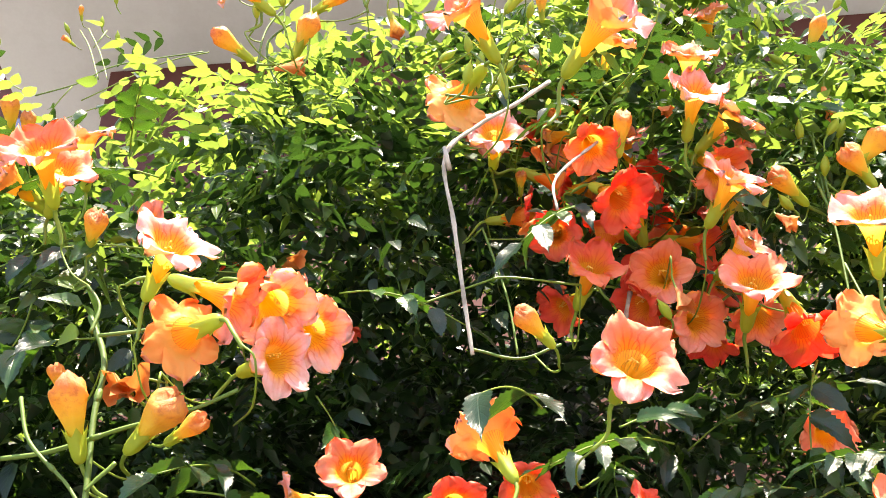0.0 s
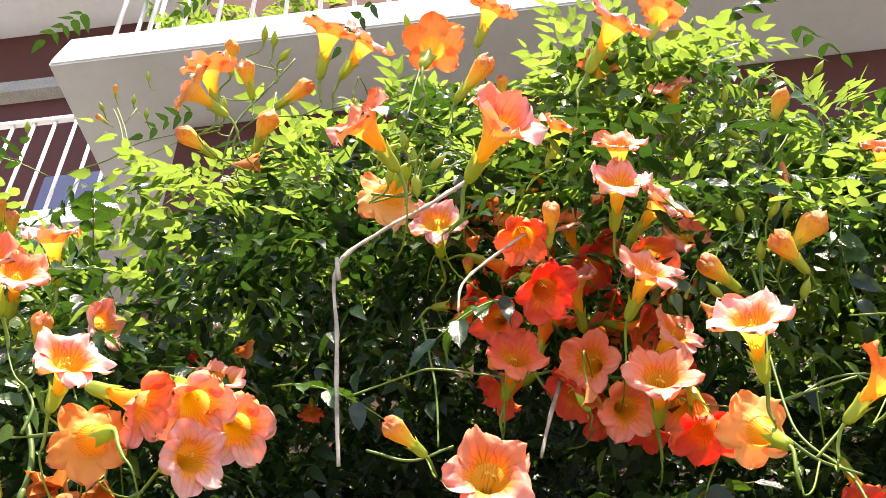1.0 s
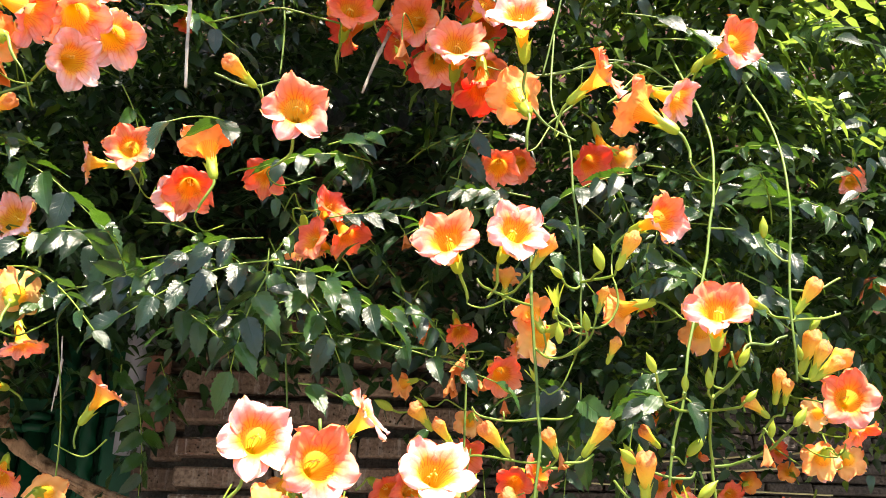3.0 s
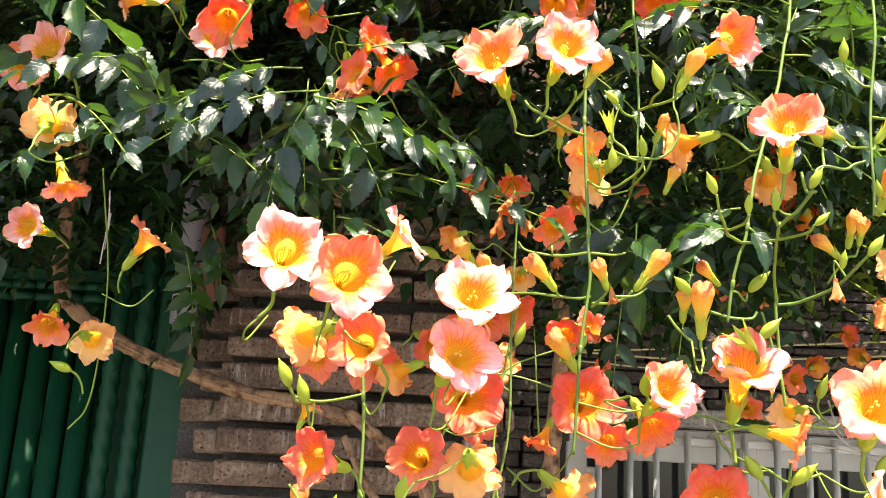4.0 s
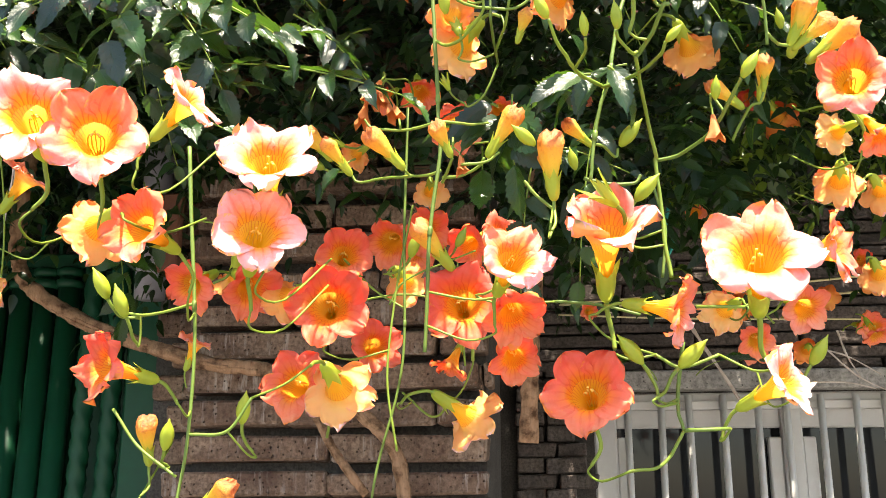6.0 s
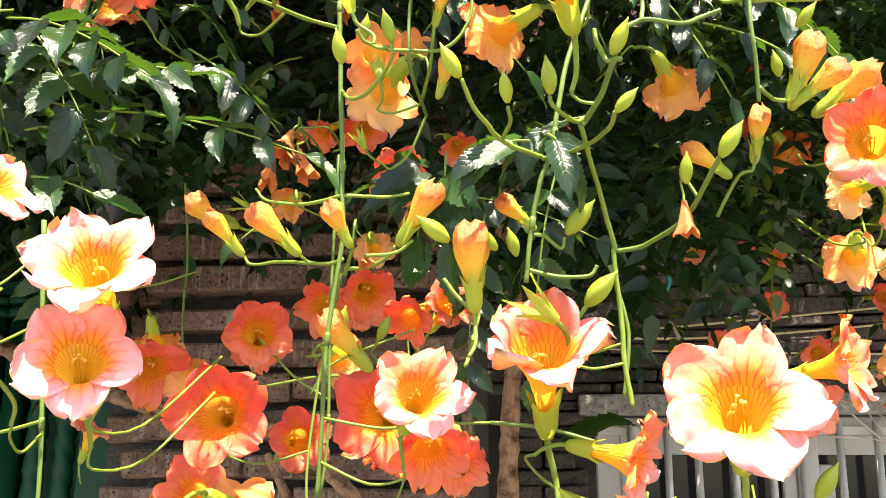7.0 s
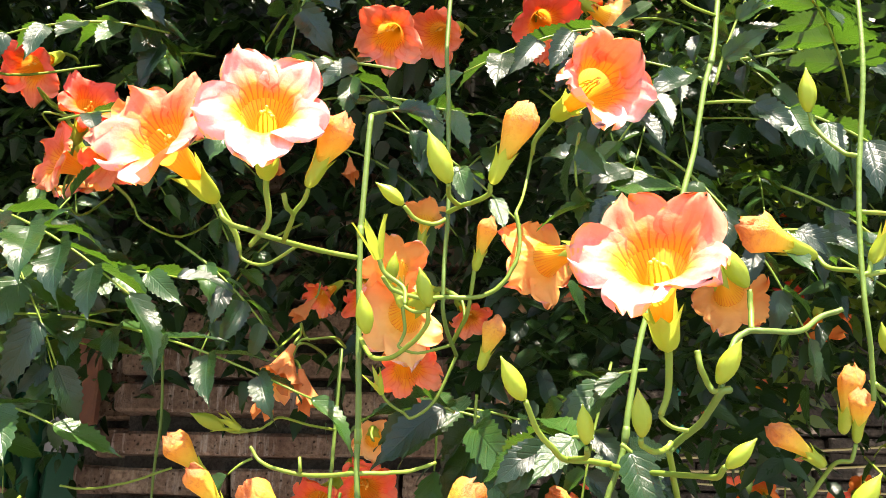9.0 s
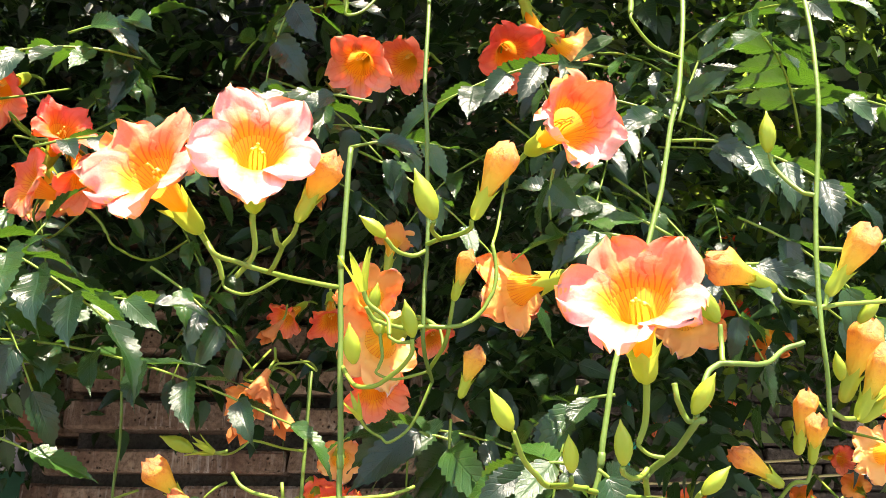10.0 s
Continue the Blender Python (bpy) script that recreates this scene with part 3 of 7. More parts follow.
def wilted_mesh(seed):
    rnd = random.Random(seed)
    cols, rows, verts, faces = 12, 9, [], []
    for r in range(rows):
        t = r / (rows - 1)
        rad = 0.004 + 0.012 * t ** 1.3
        for c in range(cols):
            ang = 2 * math.pi * c / cols
            k = 1 + (0.45 * math.sin(3 * ang + seed) + rnd.uniform(-0.25, 0.25)) * t
            verts.append(Vector((rad * k * math.cos(ang), rad * k * math.sin(ang) * 0.75, 0.05 * t + 0.006 * math.sin(5 * ang + seed) * t + rnd.uniform(-0.003, 0.003) * t)))
    for r in range(rows - 1):
        for c in range(cols):
            d = (c + 1) % cols
            faces.append((r * cols + c, r * cols + d, (r + 1) * cols + d, (r + 1) * cols + c))
    return mesh("shrivelled_petals", verts, faces, WILTED)


WILTS = [wilted_mesh(k) for k in range(3)]


def wilted_flower(place, ahead, scale=1.0):
    k = COUNT["bud"]
    COUNT["bud"] += 1
    m = toward(place, ahead, 60 * (k % 6), scale * 0.8) @ Matrix.Translation((0, 0, -0.025))
    ob = holder("wilted_flower", m, "shrivelled rust-brown trumpet flower hanging on the vine", "wilted flower", "wilted flowers of the vine")
    part("shrivelled_petals", WILTS[k % 3], ob)
    part("stalk", BUD_STALKS[k % 4], ob)
    return ob


def leaflet_mesh(seed, material):
    """A pointed, toothed leaflet 1 long along y, folded a little along its rib and bent down at its tip."""
    rnd = random.Random(seed)
    stations = 21
    verts, faces, us, vs = [], [], [], []
    fold, droop, curl = rnd.uniform(0.15, 0.50), rnd.uniform(0.08, 0.38), rnd.uniform(-0.11, 0.11)
    for k in range(stations):
        u = k / (stations - 1)
        w = 0.215 * (math.sin(math.pi * min(1, u ** 0.62)) ** 0.85) * (1.0 if u < 0.72 else max(0.0, 1 - ((u - 0.72) / 0.28)) * 0.55 + 0.45 * (1 - (u - 0.72) / 0.28) ** 2)
        for c in range(5):
            v = (c - 2) / 2
            tooth = (0.11 if k % 2 else -0.07) * (abs(v) == 1) * (0.12 < u < 0.95)
            x = v * w * (1 + tooth)
            z = fold * abs(x) - droop * u * u + curl * math.sin(7 * u + v) * 0.4 + 0.012 * math.sin(16 * u) * abs(v)
            verts.append((x, u + (0.02 * abs(v) if k % 2 else 0), z))
            us.append(u)
            vs.append(v)
    for k in range(stations - 1):
        for c in range(4):
            a = k * 5 + c
            faces.append((a, a + 1, a + 6, a + 5))
    return mesh("leaflet", verts, faces, material, u=us, v=vs)


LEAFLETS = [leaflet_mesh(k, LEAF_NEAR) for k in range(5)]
LEAVES = {"n": 0}


def rachis_points(length, droop):
    return [(0, length * t, -droop * length * t * t) for t in (0, 0.25, 0.5, 0.75, 1)]


def compound_leaf(place, ahead, length=0.17, pairs=4, droop=0.35, size=0.045, roll=0.0):
    """A feathered leaf: a rachis from place along ahead with toothed leaflets in pairs and one at its end."""
    k = LEAVES["n"]
    LEAVES["n"] += 1
    rnd = random.Random(500 + k)
    y = Vector(ahead).normalized()
    x = y.cross(Vector((0, 0, 1)))
    x = x.normalized() if x.length > 0.05 else Vector((1, 0, 0))
    m = Matrix.Translation(place) @ Matrix((x, y, x.cross(y))).transposed().to_4x4() @ Matrix.Rotation(radians(roll - 38 * x.y), 4, "Y")
    ob = holder("compound_leaf", m, "glossy dark green feathered leaf with toothed leaflets", "leaf", "feathered leaves of the vine")
    pairs += 1 if pairs > 1 else 0
    pts = rachis_points(length, droop)
    part("rachis", tube("rachis", pts, 0.0010, 0.0006, GREEN_STEM, 5, 3), ob, "thin green leaf stalk")
    for p in range(pairs + 1):
        t = 0.28 + 0.72 * p / pairs if pairs else 1.0
        base = Vector((0, length * t, -droop * length * t * t))
        slope = math.atan(-2 * droop * t)
        for side in ((-1, 1) if p < pairs else (0,)):
            s = 0.84 * size * (0.78 + 0.3 * math.sin(math.pi * (0.25 + 0.6 * t))) * rnd.uniform(0.88, 1.1) * (1.12 if side == 0 else 1)
            turn = Euler((slope + rnd.uniform(-0.30, 0.25), rnd.uniform(-0.35, 0.35) + side * 0.10, -side * rnd.uniform(0.85, 1.2))).to_matrix().to_4x4()
            part("leaflet", LEAFLETS[rnd.randrange(5)], ob, m=Matrix.Translation(base) @ turn @ Matrix.Scale(s, 4))
    return ob


def leaf_cloud(name, label, spots, seed, material):
    """Uncounted leaves in one mesh. spots: rows of place, direction, length, leaflet size."""
    rng = np.random.default_rng(seed)
    us = np.array([0.0, 0.13, 0.10, 0.13, 0.36, 0.40, 0.36, 0.70, 0.74, 0.70, 1.0])
    vs = np.array([0.0, -1, 0, 1, -1, 0, 1, -1, 0, 1, 0])
    ws = np.array([0, 0.19, 0.19, 0.19, 0.225, 0.225, 0.225, 0.125, 0.125, 0.125, 0])
    faces = [(0, 2, 1), (0, 3, 2), (1, 2, 5, 4), (2, 3, 6, 5), (4, 5, 8, 7), (5, 6, 9, 8), (7, 8, 10), (8, 9, 10)]
    rows = []
    for place, ahead, length, size in spots:
        pairs = int(rng.integers(3, 6))
        y = Vector(ahead).normalized()
        x = y.cross(Vector((0, 0, 1)))
        x = x.normalized() if x.length > 0.05 else Vector((1, 0, 0))
        x = (Matrix.Rotation(float(rng.normal(0, 0.35)), 3, y) @ x).normalized()
        z = x.cross(y)
        droop = float(rng.uniform(0.15, 0.6))
        for p in range(pairs + 1):
            t = 0.25 + 0.75 * p / pairs
            base = Vector(place) + y * (length * t) - Vector((0, 0, 1)) * (droop * length * t * t)
            for side in ((-1, 1) if p < pairs else (0,)):
                yaw = -side * float(rng.uniform(0.75, 1.25))
                ly = (y * math.cos(yaw) - x * math.sin(yaw) - z * float(rng.uniform(0.0, 0.55))).normalized()
                lx = (x * math.cos(yaw) + y * math.sin(yaw) + z * float(rng.uniform(-0.35, 0.35))).normalized()
                lz = lx.cross(ly).normalized()
                rows.append((*base, *lx, *ly, *lz, size * float(rng.uniform(0.75, 1.2)), float(rng.uniform(0.08, 0.3)), float(rng.uniform(0.05, 0.35))))
    r = np.array(rows)
    o, lx, ly, lz = r[:, 0:3], r[:, 3:6], r[:, 6:9], r[:, 9:12]
    s, fold, droop = r[:, 12], r[:, 13], r[:, 14]
    X = vs * ws
    Z = fold[:, None] * np.abs(X)[None] - droop[:, None] * (us ** 2)[None]
    co = o[:, None] + s[:, None, None] * (X[None, :, None] * lx[:, None] + us[None, :, None] * ly[:, None] + Z[:, :, None] * lz[:, None])
    count = len(r)
    sizes = np.tile([len(f) for f in faces], count)
    loops = (np.concatenate([np.array(f) for f in faces])[None] + (np.arange(count) * len(us))[:, None]).ravel()
    me = bpy.data.meshes.new(name)
    me.vertices.add(count * len(us))
    me.vertices.foreach_set("co", co.astype(np.float32).ravel())
    me.loops.add(len(loops))
    me.loops.foreach_set("vertex_index", loops.astype(np.int32))
    me.polygons.add(len(sizes))
    me.polygons.foreach_set("loop_start", np.r_[0, np.cumsum(sizes)[:-1]].astype(np.int32))
    me.polygons.foreach_set("use_smooth", np.ones(len(sizes), bool))
    for key, values in (("u", us), ("v", vs)):
        me.attributes.new(key, "FLOAT", "POINT").data.foreach_set("value", np.tile(values, count).astype(np.float32))
    me.materials.append(material)
    me.update(calc_edges=True)
    me.validate()
    return tagged(new(name, me), label, "foliage", kind="stuff")


# ---- the place: ground, house wall, pillar, gate, window, balcony ----
def slab(name, centre, size, material, label, category="", kind="structure", bevel=0.004):
    ob = new(name, box(name, size, material, bevel))
    ob.location = centre
    return tagged(ob, label, category, kind=kind)


slab("ground", (0, 0, -0.05), (400, 400, 0.1), GROUND, "grey concrete pavement before the house", "ground", bevel=0)
wall = slab("wall_window", (3.55, 2.86, 2.45), (5.9, 0.30, 4.9), MORTAR, "house wall faced with dark ledger slate", "wall")
# the opening for the window is left free by four blocks
WIN_L, WIN_R, WIN_T, WIN_B = 0.87, 2.40, 1.91, 0.95
wall.data = box("wall_window", (5.9 - 1.80, 0.30, 4.9), MORTAR, 0)
wall.location = (WIN_R + 2.05, 2.86, 2.45)
slab("wall_window_side", ((0.6 + WIN_L) / 2, 2.86, 2.45), (WIN_L - 0.6, 0.30, 4.9), MORTAR, "house wall between pillar and window", "wall", bevel=0)
upper = slab("wall_window_head", ((WIN_L + WIN_R) / 2, 2.86, (WIN_T + 4.9) / 2), (WIN_R - WIN_L, 0.30, 4.9 - WIN_T), MORTAR, "house wall over the window, faced with dark ledger slate", "wall", bevel=0)
slab("wall_window_breast", ((WIN_L + WIN_R) / 2, 2.86, WIN_B / 2), (WIN_R - WIN_L, 0.30, WIN_B), MORTAR, "house wall under the window", "wall", bevel=0)
slab("wall_behind_gate", (-0.9, 3.4, 1.5), (3.2, 0.2, 3.0), MORTAR, "dark wall of the passage behind the gate", "wall", bevel=0)
slab("wall_passage_side", (0.55, 2.6, 1.5), (0.1, 1.2, 3.0), MORTAR, "side wall of the passage behind the pillar", "wall", bevel=0)
slab("wall_left", (-2.4, 2.2, 1.6), (0.2, 2.6, 3.2), MORTAR, "plain wall beside the gate", "wall", bevel=0)
slab("ceiling_passage", (-0.9, 2.75, 2.95), (3.2, 1.5, 0.1), CONCRETE, "concrete slab over the gate passage", "ceiling", bevel=0)

lintel = slab("window_lintel", ((WIN_L + WIN_R) / 2 + 0.03, 2.685, WIN_T + 0.028), (WIN_R - WIN_L + 0.14, 0.09, 0.05), CONCRETE, "pale grey concrete lintel over the window", "lintel")


def window():
    ob = holder("window_1", pose(0, 0, 0), "white steel window with upright bars and dark panes", "window", kind="structure")
    w, h = WIN_R - WIN_L, WIN_T - WIN_B
    y = 2.74
    for name, c, s in (("frame", (WIN_L + 0.03, y, (WIN_T + WIN_B) / 2), (0.06, 0.06, h)), ("frame", (WIN_R - 0.03, y, (WIN_T + WIN_B) / 2), (0.06, 0.06, h)), ("frame", ((WIN_L + WIN_R) / 2, y, WIN_T - 0.02), (w - 0.12, 0.06, 0.04)), ("frame", ((WIN_L + WIN_R) / 2, y, WIN_B + 0.03), (w - 0.12, 0.06, 0.06))):
        part(name, box(name, s, WHITE_PAINT, 0.005), ob, "chipped white steel frame", Matrix.Translation(c))
    for x in (1.385, 1.90):
        part("mullion", box("mullion", (0.05, 0.05, h - 0.10), WHITE_PAINT, 0.004), ob, "", Matrix.Translation((x, y, (WIN_T + WIN_B) / 2 + 0.01)))
    for a, b in ((WIN_L + 0.06, 1.36), (1.41, 1.875), (1.925, WIN_R - 0.06)):
        part("sash_rail", box("sash_rail", (b - a, 0.035, 0.05), WHITE_PAINT, 0.004), ob, "", Matrix.Translation(((a + b) / 2, y + 0.012, WIN_T - 0.066)))
        part("pane", box("pane", (b - a, 0.006, h - 0.10), GLASS, 0), ob, "dark window pane", Matrix.Translation(((a + b) / 2, y + 0.02, (WIN_T + WIN_B) / 2 + 0.01)))
        for s, x in ((1, a), (-1, b)):
            part("stile", box("stile", (0.035, 0.03, h - 0.19), WHITE_PAINT, 0.004), ob, "", Matrix.Translation((x + s * 0.0185, y + 0.003, (WIN_T + WIN_B) / 2 - 0.02)))
    x = 0.958
    bar = tube("bar", [(0, 0, 0), (0, 0, h - 0.02)], 0.0095, 0.0095, WHITE_PAINT, 8)
    k = 0
    while x < WIN_R:
        part("bar", bar, ob, "white iron bar" if k == 0 else "", pose(x, 2.672, WIN_B + 0.01, 0, 0.4 * math.sin(k * 2.1), 0))
        x += 0.0822
        k += 1
    for z in (WIN_T - 0.035, WIN_B + 0.05):
        part("bar_rail", box("bar_rail", (w, 0.008, 0.022), WHITE_PAINT, 0.002), ob, "", Matrix.Translation(((WIN_L + WIN_R) / 2, 2.688, z)))
    return ob


window()
room = slab("window_room_back", (1.65, 3.35, 1.5), (1.9, 0.1, 1.6), DARK_ROOM, "dim back of the room behind the window", "wall", bevel=0)


# pillar of rough slabs
PILLAR_Y = 1.66
pillar = tagged(new("pillar", box("pillar", (0.50, 0.36, 2.9), MORTAR, 0)), "stone pillar of rough brown slabs with raked joints", "pillar", kind="structure")
pillar.location = (0.411, PILLAR_Y + 0.20, 1.45)
jamb = tagged(new("gate_jamb", box("gate_jamb", (0.105, 0.25, 2.9), MORTAR, 0)), "stepped jamb of rough brown slabs beside the gate", "jamb", kind="structure")
jamb.location = (0.106, PILLAR_Y + 0.215, 1.45)


def courses():
    """Uneven slabs in courses of 0.0565, proud of the dark joints."""
    rnd = random.Random(5)
    shapes = {}
    for row in range(-8, 16):
        z = 1.744 + 0.0565 * row + 0.0285
        x = 0.155
        while x < 0.66:
            length = rnd.choice((0.12, 0.18, 0.25, 0.33))
            if x + length > 0.60:
                length = 0.668 - x + rnd.choice((-0.012, 0.0, 0.008))
            size = (round(length - 0.006, 3), 0.055, rnd.choice((0.034, 0.038, 0.042)))
            key = (size, rnd.randrange(3))
            if key not in shapes:
                shapes[key] = box("slab", size, BRICK, 0.004, 0.0035, len(shapes))
            part("slab", shapes[key], pillar, "", pose(x + length / 2 - 0.411, -0.20 + rnd.uniform(-0.018, 0.012), z - 1.45 + rnd.uniform(-0.003, 0.003), rnd.uniform(-1.2, 1.2), rnd.uniform(-0.5, 0.5), rnd.uniform(-1.5, 1.5)))
            x += length
        size = (0.098 if row % 2 else 0.065, 0.05, 0.043)
        key = (size, 9)
        if key not in shapes:
            shapes[key] = box("slab", size, BRICK, 0.004, 0.003, len(shapes))
        part("slab", shapes[key], jamb, "", pose(0.0 if row % 2 else 0.017, -0.125 + rnd.uniform(-0.008, 0.008), z - 1.45, 0, rnd.uniform(-1, 1), rnd.uniform(-2, 2)))


courses()
strip = new("rusty_strip", box("rusty_strip", (0.040, 0.02, 0.14), RUST, 0.003))
strip.location = (0.115, PILLAR_Y - 0.035, 2.085)
tagged(strip, "rusted steel strip fixed upright on the pillar", "steel strip")
pipe = new("grey_pipe", tube("grey_pipe", [(0, 0, 0), (0, 0, 0.5)], 0.027, 0.027, PIPE_GREY, 14))
pipe.location = (0.062, PILLAR_Y + 0.02, 1.98)
tagged(pipe, "weathered grey pipe running up beside the pillar", "pipe", kind="structure")


def ledger():
    """Split slate strips over the window and beside it."""
    rnd = random.Random(8)
    shapes = {}
    z = WIN_T + 0.056
    count = 0
    while z < 2.75:
        h = rnd.choice((0.028, 0.036, 0.045))
        x = 0.62 + rnd.uniform(-0.1, 0)
        while x < 2.9:
            length = rnd.choice((0.14, 0.2, 0.27, 0.36))
            key = (h, length, rnd.randrange(3))
            if key not in shapes:
                shapes[key] = box("stone", (length - 0.006, 0.05, h - 0.004), SLATE, 0.004, 0.004, len(shapes) + 40)
            part("stone", shapes[key], upper, "", Matrix.Translation((x + length / 2 - upper.location.x, -0.168 + rnd.uniform(-0.014, 0.012), z + h / 2 - upper.location.z)))
            x += length
            count += 1
        z += h
    z = WIN_B
    side = bpy.data.objects["wall_window_side"]
    while z < WIN_T + 0.05:
        h = rnd.choice((0.028, 0.036, 0.045))
        x = 0.66
        while x < WIN_L - 0.05:
            length = rnd.choice((0.08, 0.11))
            key = (h, length, 0)
            if key not in shapes:
                shapes[key] = box("stone", (length - 0.006, 0.05, h - 0.004), SLATE, 0.004, 0.004, len(shapes) + 40)
            part("stone", shapes[key], side, "", Matrix.Translation((x + length / 2 - side.location.x, -0.168 + rnd.uniform(-0.014, 0.012), z + h / 2 - side.location.z)))
            x += length
        z += h


def gate():
    """Green sheet-iron gate with round tubes, twisted bars and ribbed collars."""
    ob = holder("gate", pose(0.165, -0.20, 0), "dark green iron gate with round tubes and twisted bars", "gate")
    y = 2.02
    part("post", box("post", (0.085, 0.05, 2.75), GREEN_PAINT, 0.006), ob, "flat green gate post", pose(-0.150, y, 1.385))
    part("sheet", box("sheet", (1.15, 0.012, 2.08), GREEN_PAINT, 0.003), ob, "green sheet-iron backing", pose(-0.775, y + 0.045, 1.06))
    plain = tube("round_tube", [(0, 0, 0), (0, 0, 2.04)], 0.021, 0.021, GREEN_PAINT, 14)
    twisted = mesh("twisted_bar", *tube_data([(0, 0, 2.72 * k / 420) for k in range(421)], 0.017, 10, 0.0, 0, 0.95, 0.17), GREEN_PAINT)
    for k, x in enumerate((-0.222, -0.276)):
        part("twisted_bar", twisted, ob, "twisted green bar", pose(x, y - 0.01, 0.03))
    for k in range(17):
        x = -0.332 - 0.049 * k
        if k in (8, 9):
            part("twisted_bar", twisted, ob, "", pose(x, y - 0.01, 0.03))
        else:
            part("round_tube", plain, ob, "round green tube" if k == 0 else "", pose(x, y, 0.03))
    rib = mesh("collar", *tube_data([(0, 0, 0), (0, 0, 0.004), (0, 0, 0.014), (0, 0, 0.018)], [0.021, 0.027, 0.027, 0.021], 14), GREEN_PAINT)
    for z in (2.035, 2.058):
        for k in range(8):
            part("collar", rib, ob, "ribbed green collar" if k == 0 and z < 2.04 else "", pose(-0.332 - 0.049 * k, y, z))
    for z in (2.09, 2.30, 2.52, 2.72):
        part("rail", box("rail", (1.10, 0.04, 0.03), GREEN_PAINT, 0.004), ob, "", pose(-0.745, y + 0.012, z))
    lattice = box("lattice_strip", (0.012, 0.01, 0.62), GREEN_PAINT, 0.002)
    for k in range(22):
        part("lattice_strip", lattice, ob, "narrow upright strip of the gate's grille" if k == 0 else "", pose(-0.325 - 0.042 * k, y + 0.02, 2.41))
    spear = mesh("spear_tip", *tube_data([(0, 0, 0), (0, 0, 0.006), (0, 0, 0.020), (0, 0, 0.040), (0, 0, 0.056)], [0.0035, 0.0050, 0.0085, 0.0060, 0.0006], 6), PALE_PAINT)
    for k in range(9):
        part("spear_tip", spear, ob, "pale grey spear tip on the gate" if k == 0 else "", pose(-0.455 - 0.045 * k, y - 0.022, 2.198, 0, 1.5 * math.sin(k * 1.7), 0))
    part("frame_rail", box("frame_rail", (1.2, 0.06, 0.04), GREEN_PAINT, 0.004), ob, "", pose(-0.74, y + 0.01, 0.025))
    return ob


gate()


def balcony():
    ob = holder("balcony", pose(0, 0, 0), "white plastered balcony with a bevelled edge and iron railing", "balcony", kind="structure")
    x0, x1, y0, y1, z = BAL_X, 7.0, BAL_Y, 3.12, BAL_Z
    bm = bmesh.new()
    low = [(x0, y0), (x1, y0), (x1, y1), (x0, y1)]
    b = 0.03
    rings = [[(x, y, z) for x, y in low], [(x, y, z + 0.03) for x, y in low], [(x0 + b, y0 + b, z + 0.225), (x1, y0 + b, z + 0.225), (x1, y1, z + 0.225), (x0 + b, y1, z + 0.225)]]
    vs = [[bm.verts.new(p) for p in ring] for ring in rings]
    bm.faces.new(vs[0][::-1])
    bm.faces.new(vs[2])
    for a, c in zip(vs, vs[1:]):
        for k in range(4):
            bm.faces.new((a[k], a[(k + 1) % 4], c[(k + 1) % 4], c[k]))
    bmesh.ops.bevel(bm, geom=bm.edges[:], offset=0.008, segments=2, affect="EDGES")
    me = bpy.data.meshes.new("balcony_slab")
    bm.to_mesh(me)
    bm.free()
    me.materials.append(PLASTER)
    part("balcony_slab", me, ob, "white plastered balcony slab")
    bar = tube("baluster", [(0, 0, 0), (0, 0, 1.0)], 0.011, 0.011, WHITE_PAINT, 8)
    for k in range(40):
        part("baluster", bar, ob, "white iron baluster" if k == 0 else "", pose(x0 + 0.16 + 0.155 * k, y0 + 0.13, z + 0.215))
    for k in range(5):
        part("baluster", bar, ob, "", pose(x0 + 0.16, y0 + 0.285 + 0.155 * k, z + 0.215))
    part("handrail", box("handrail", (x1 - x0 - 0.1, 0.04, 0.03), WHITE_PAINT, 0.004), ob, "", pose((x0 + x1) / 2 + 0.05, y0 + 0.13, z + 1.2))
    return ob


BAL_X, BAL_Y, BAL_Z = -1.235, 2.205, 5.15
balcony()
slab("wall_upper", (3.1, 2.75, 6.9), (7.8, 0.3, 3.06), RED_WALL, "maroon plastered upper wall of the house", "wall", bevel=0)
slab("wall_upper_low", (3.1, 2.75, 4.02), (7.8, 0.3, 2.24), RED_WALL, "maroon plastered wall under the balcony", "wall", bevel=0)
planter = holder("flower_box", pose(-0.55, BAL_Y + 0.36, BAL_Z + 0.23), "dark red flower box with a green plant behind the railing", "flower box")
part("trough", box("trough", (0.85, 0.18, 0.16), TERRACOTTA, 0.01), planter, "dark red trough", pose(0, 0, 0.08))
box_leaves = random.Random(4)
leaf_cloud("box_plant", "leafy green plant growing in the flower box", [((-0.55 + box_leaves.uniform(-0.5, 0.4), BAL_Y + 0.36 + box_leaves.uniform(-0.1, 0.1), BAL_Z + 0.42 + box_leaves.uniform(0, 0.5)), (box_leaves.gauss(0, 1), box_leaves.gauss(-0.3, 0.6), box_leaves.gauss(0.2, 0.5)), 0.14, 0.06) for _ in range(70)], 6, LEAF_BRIGHT)

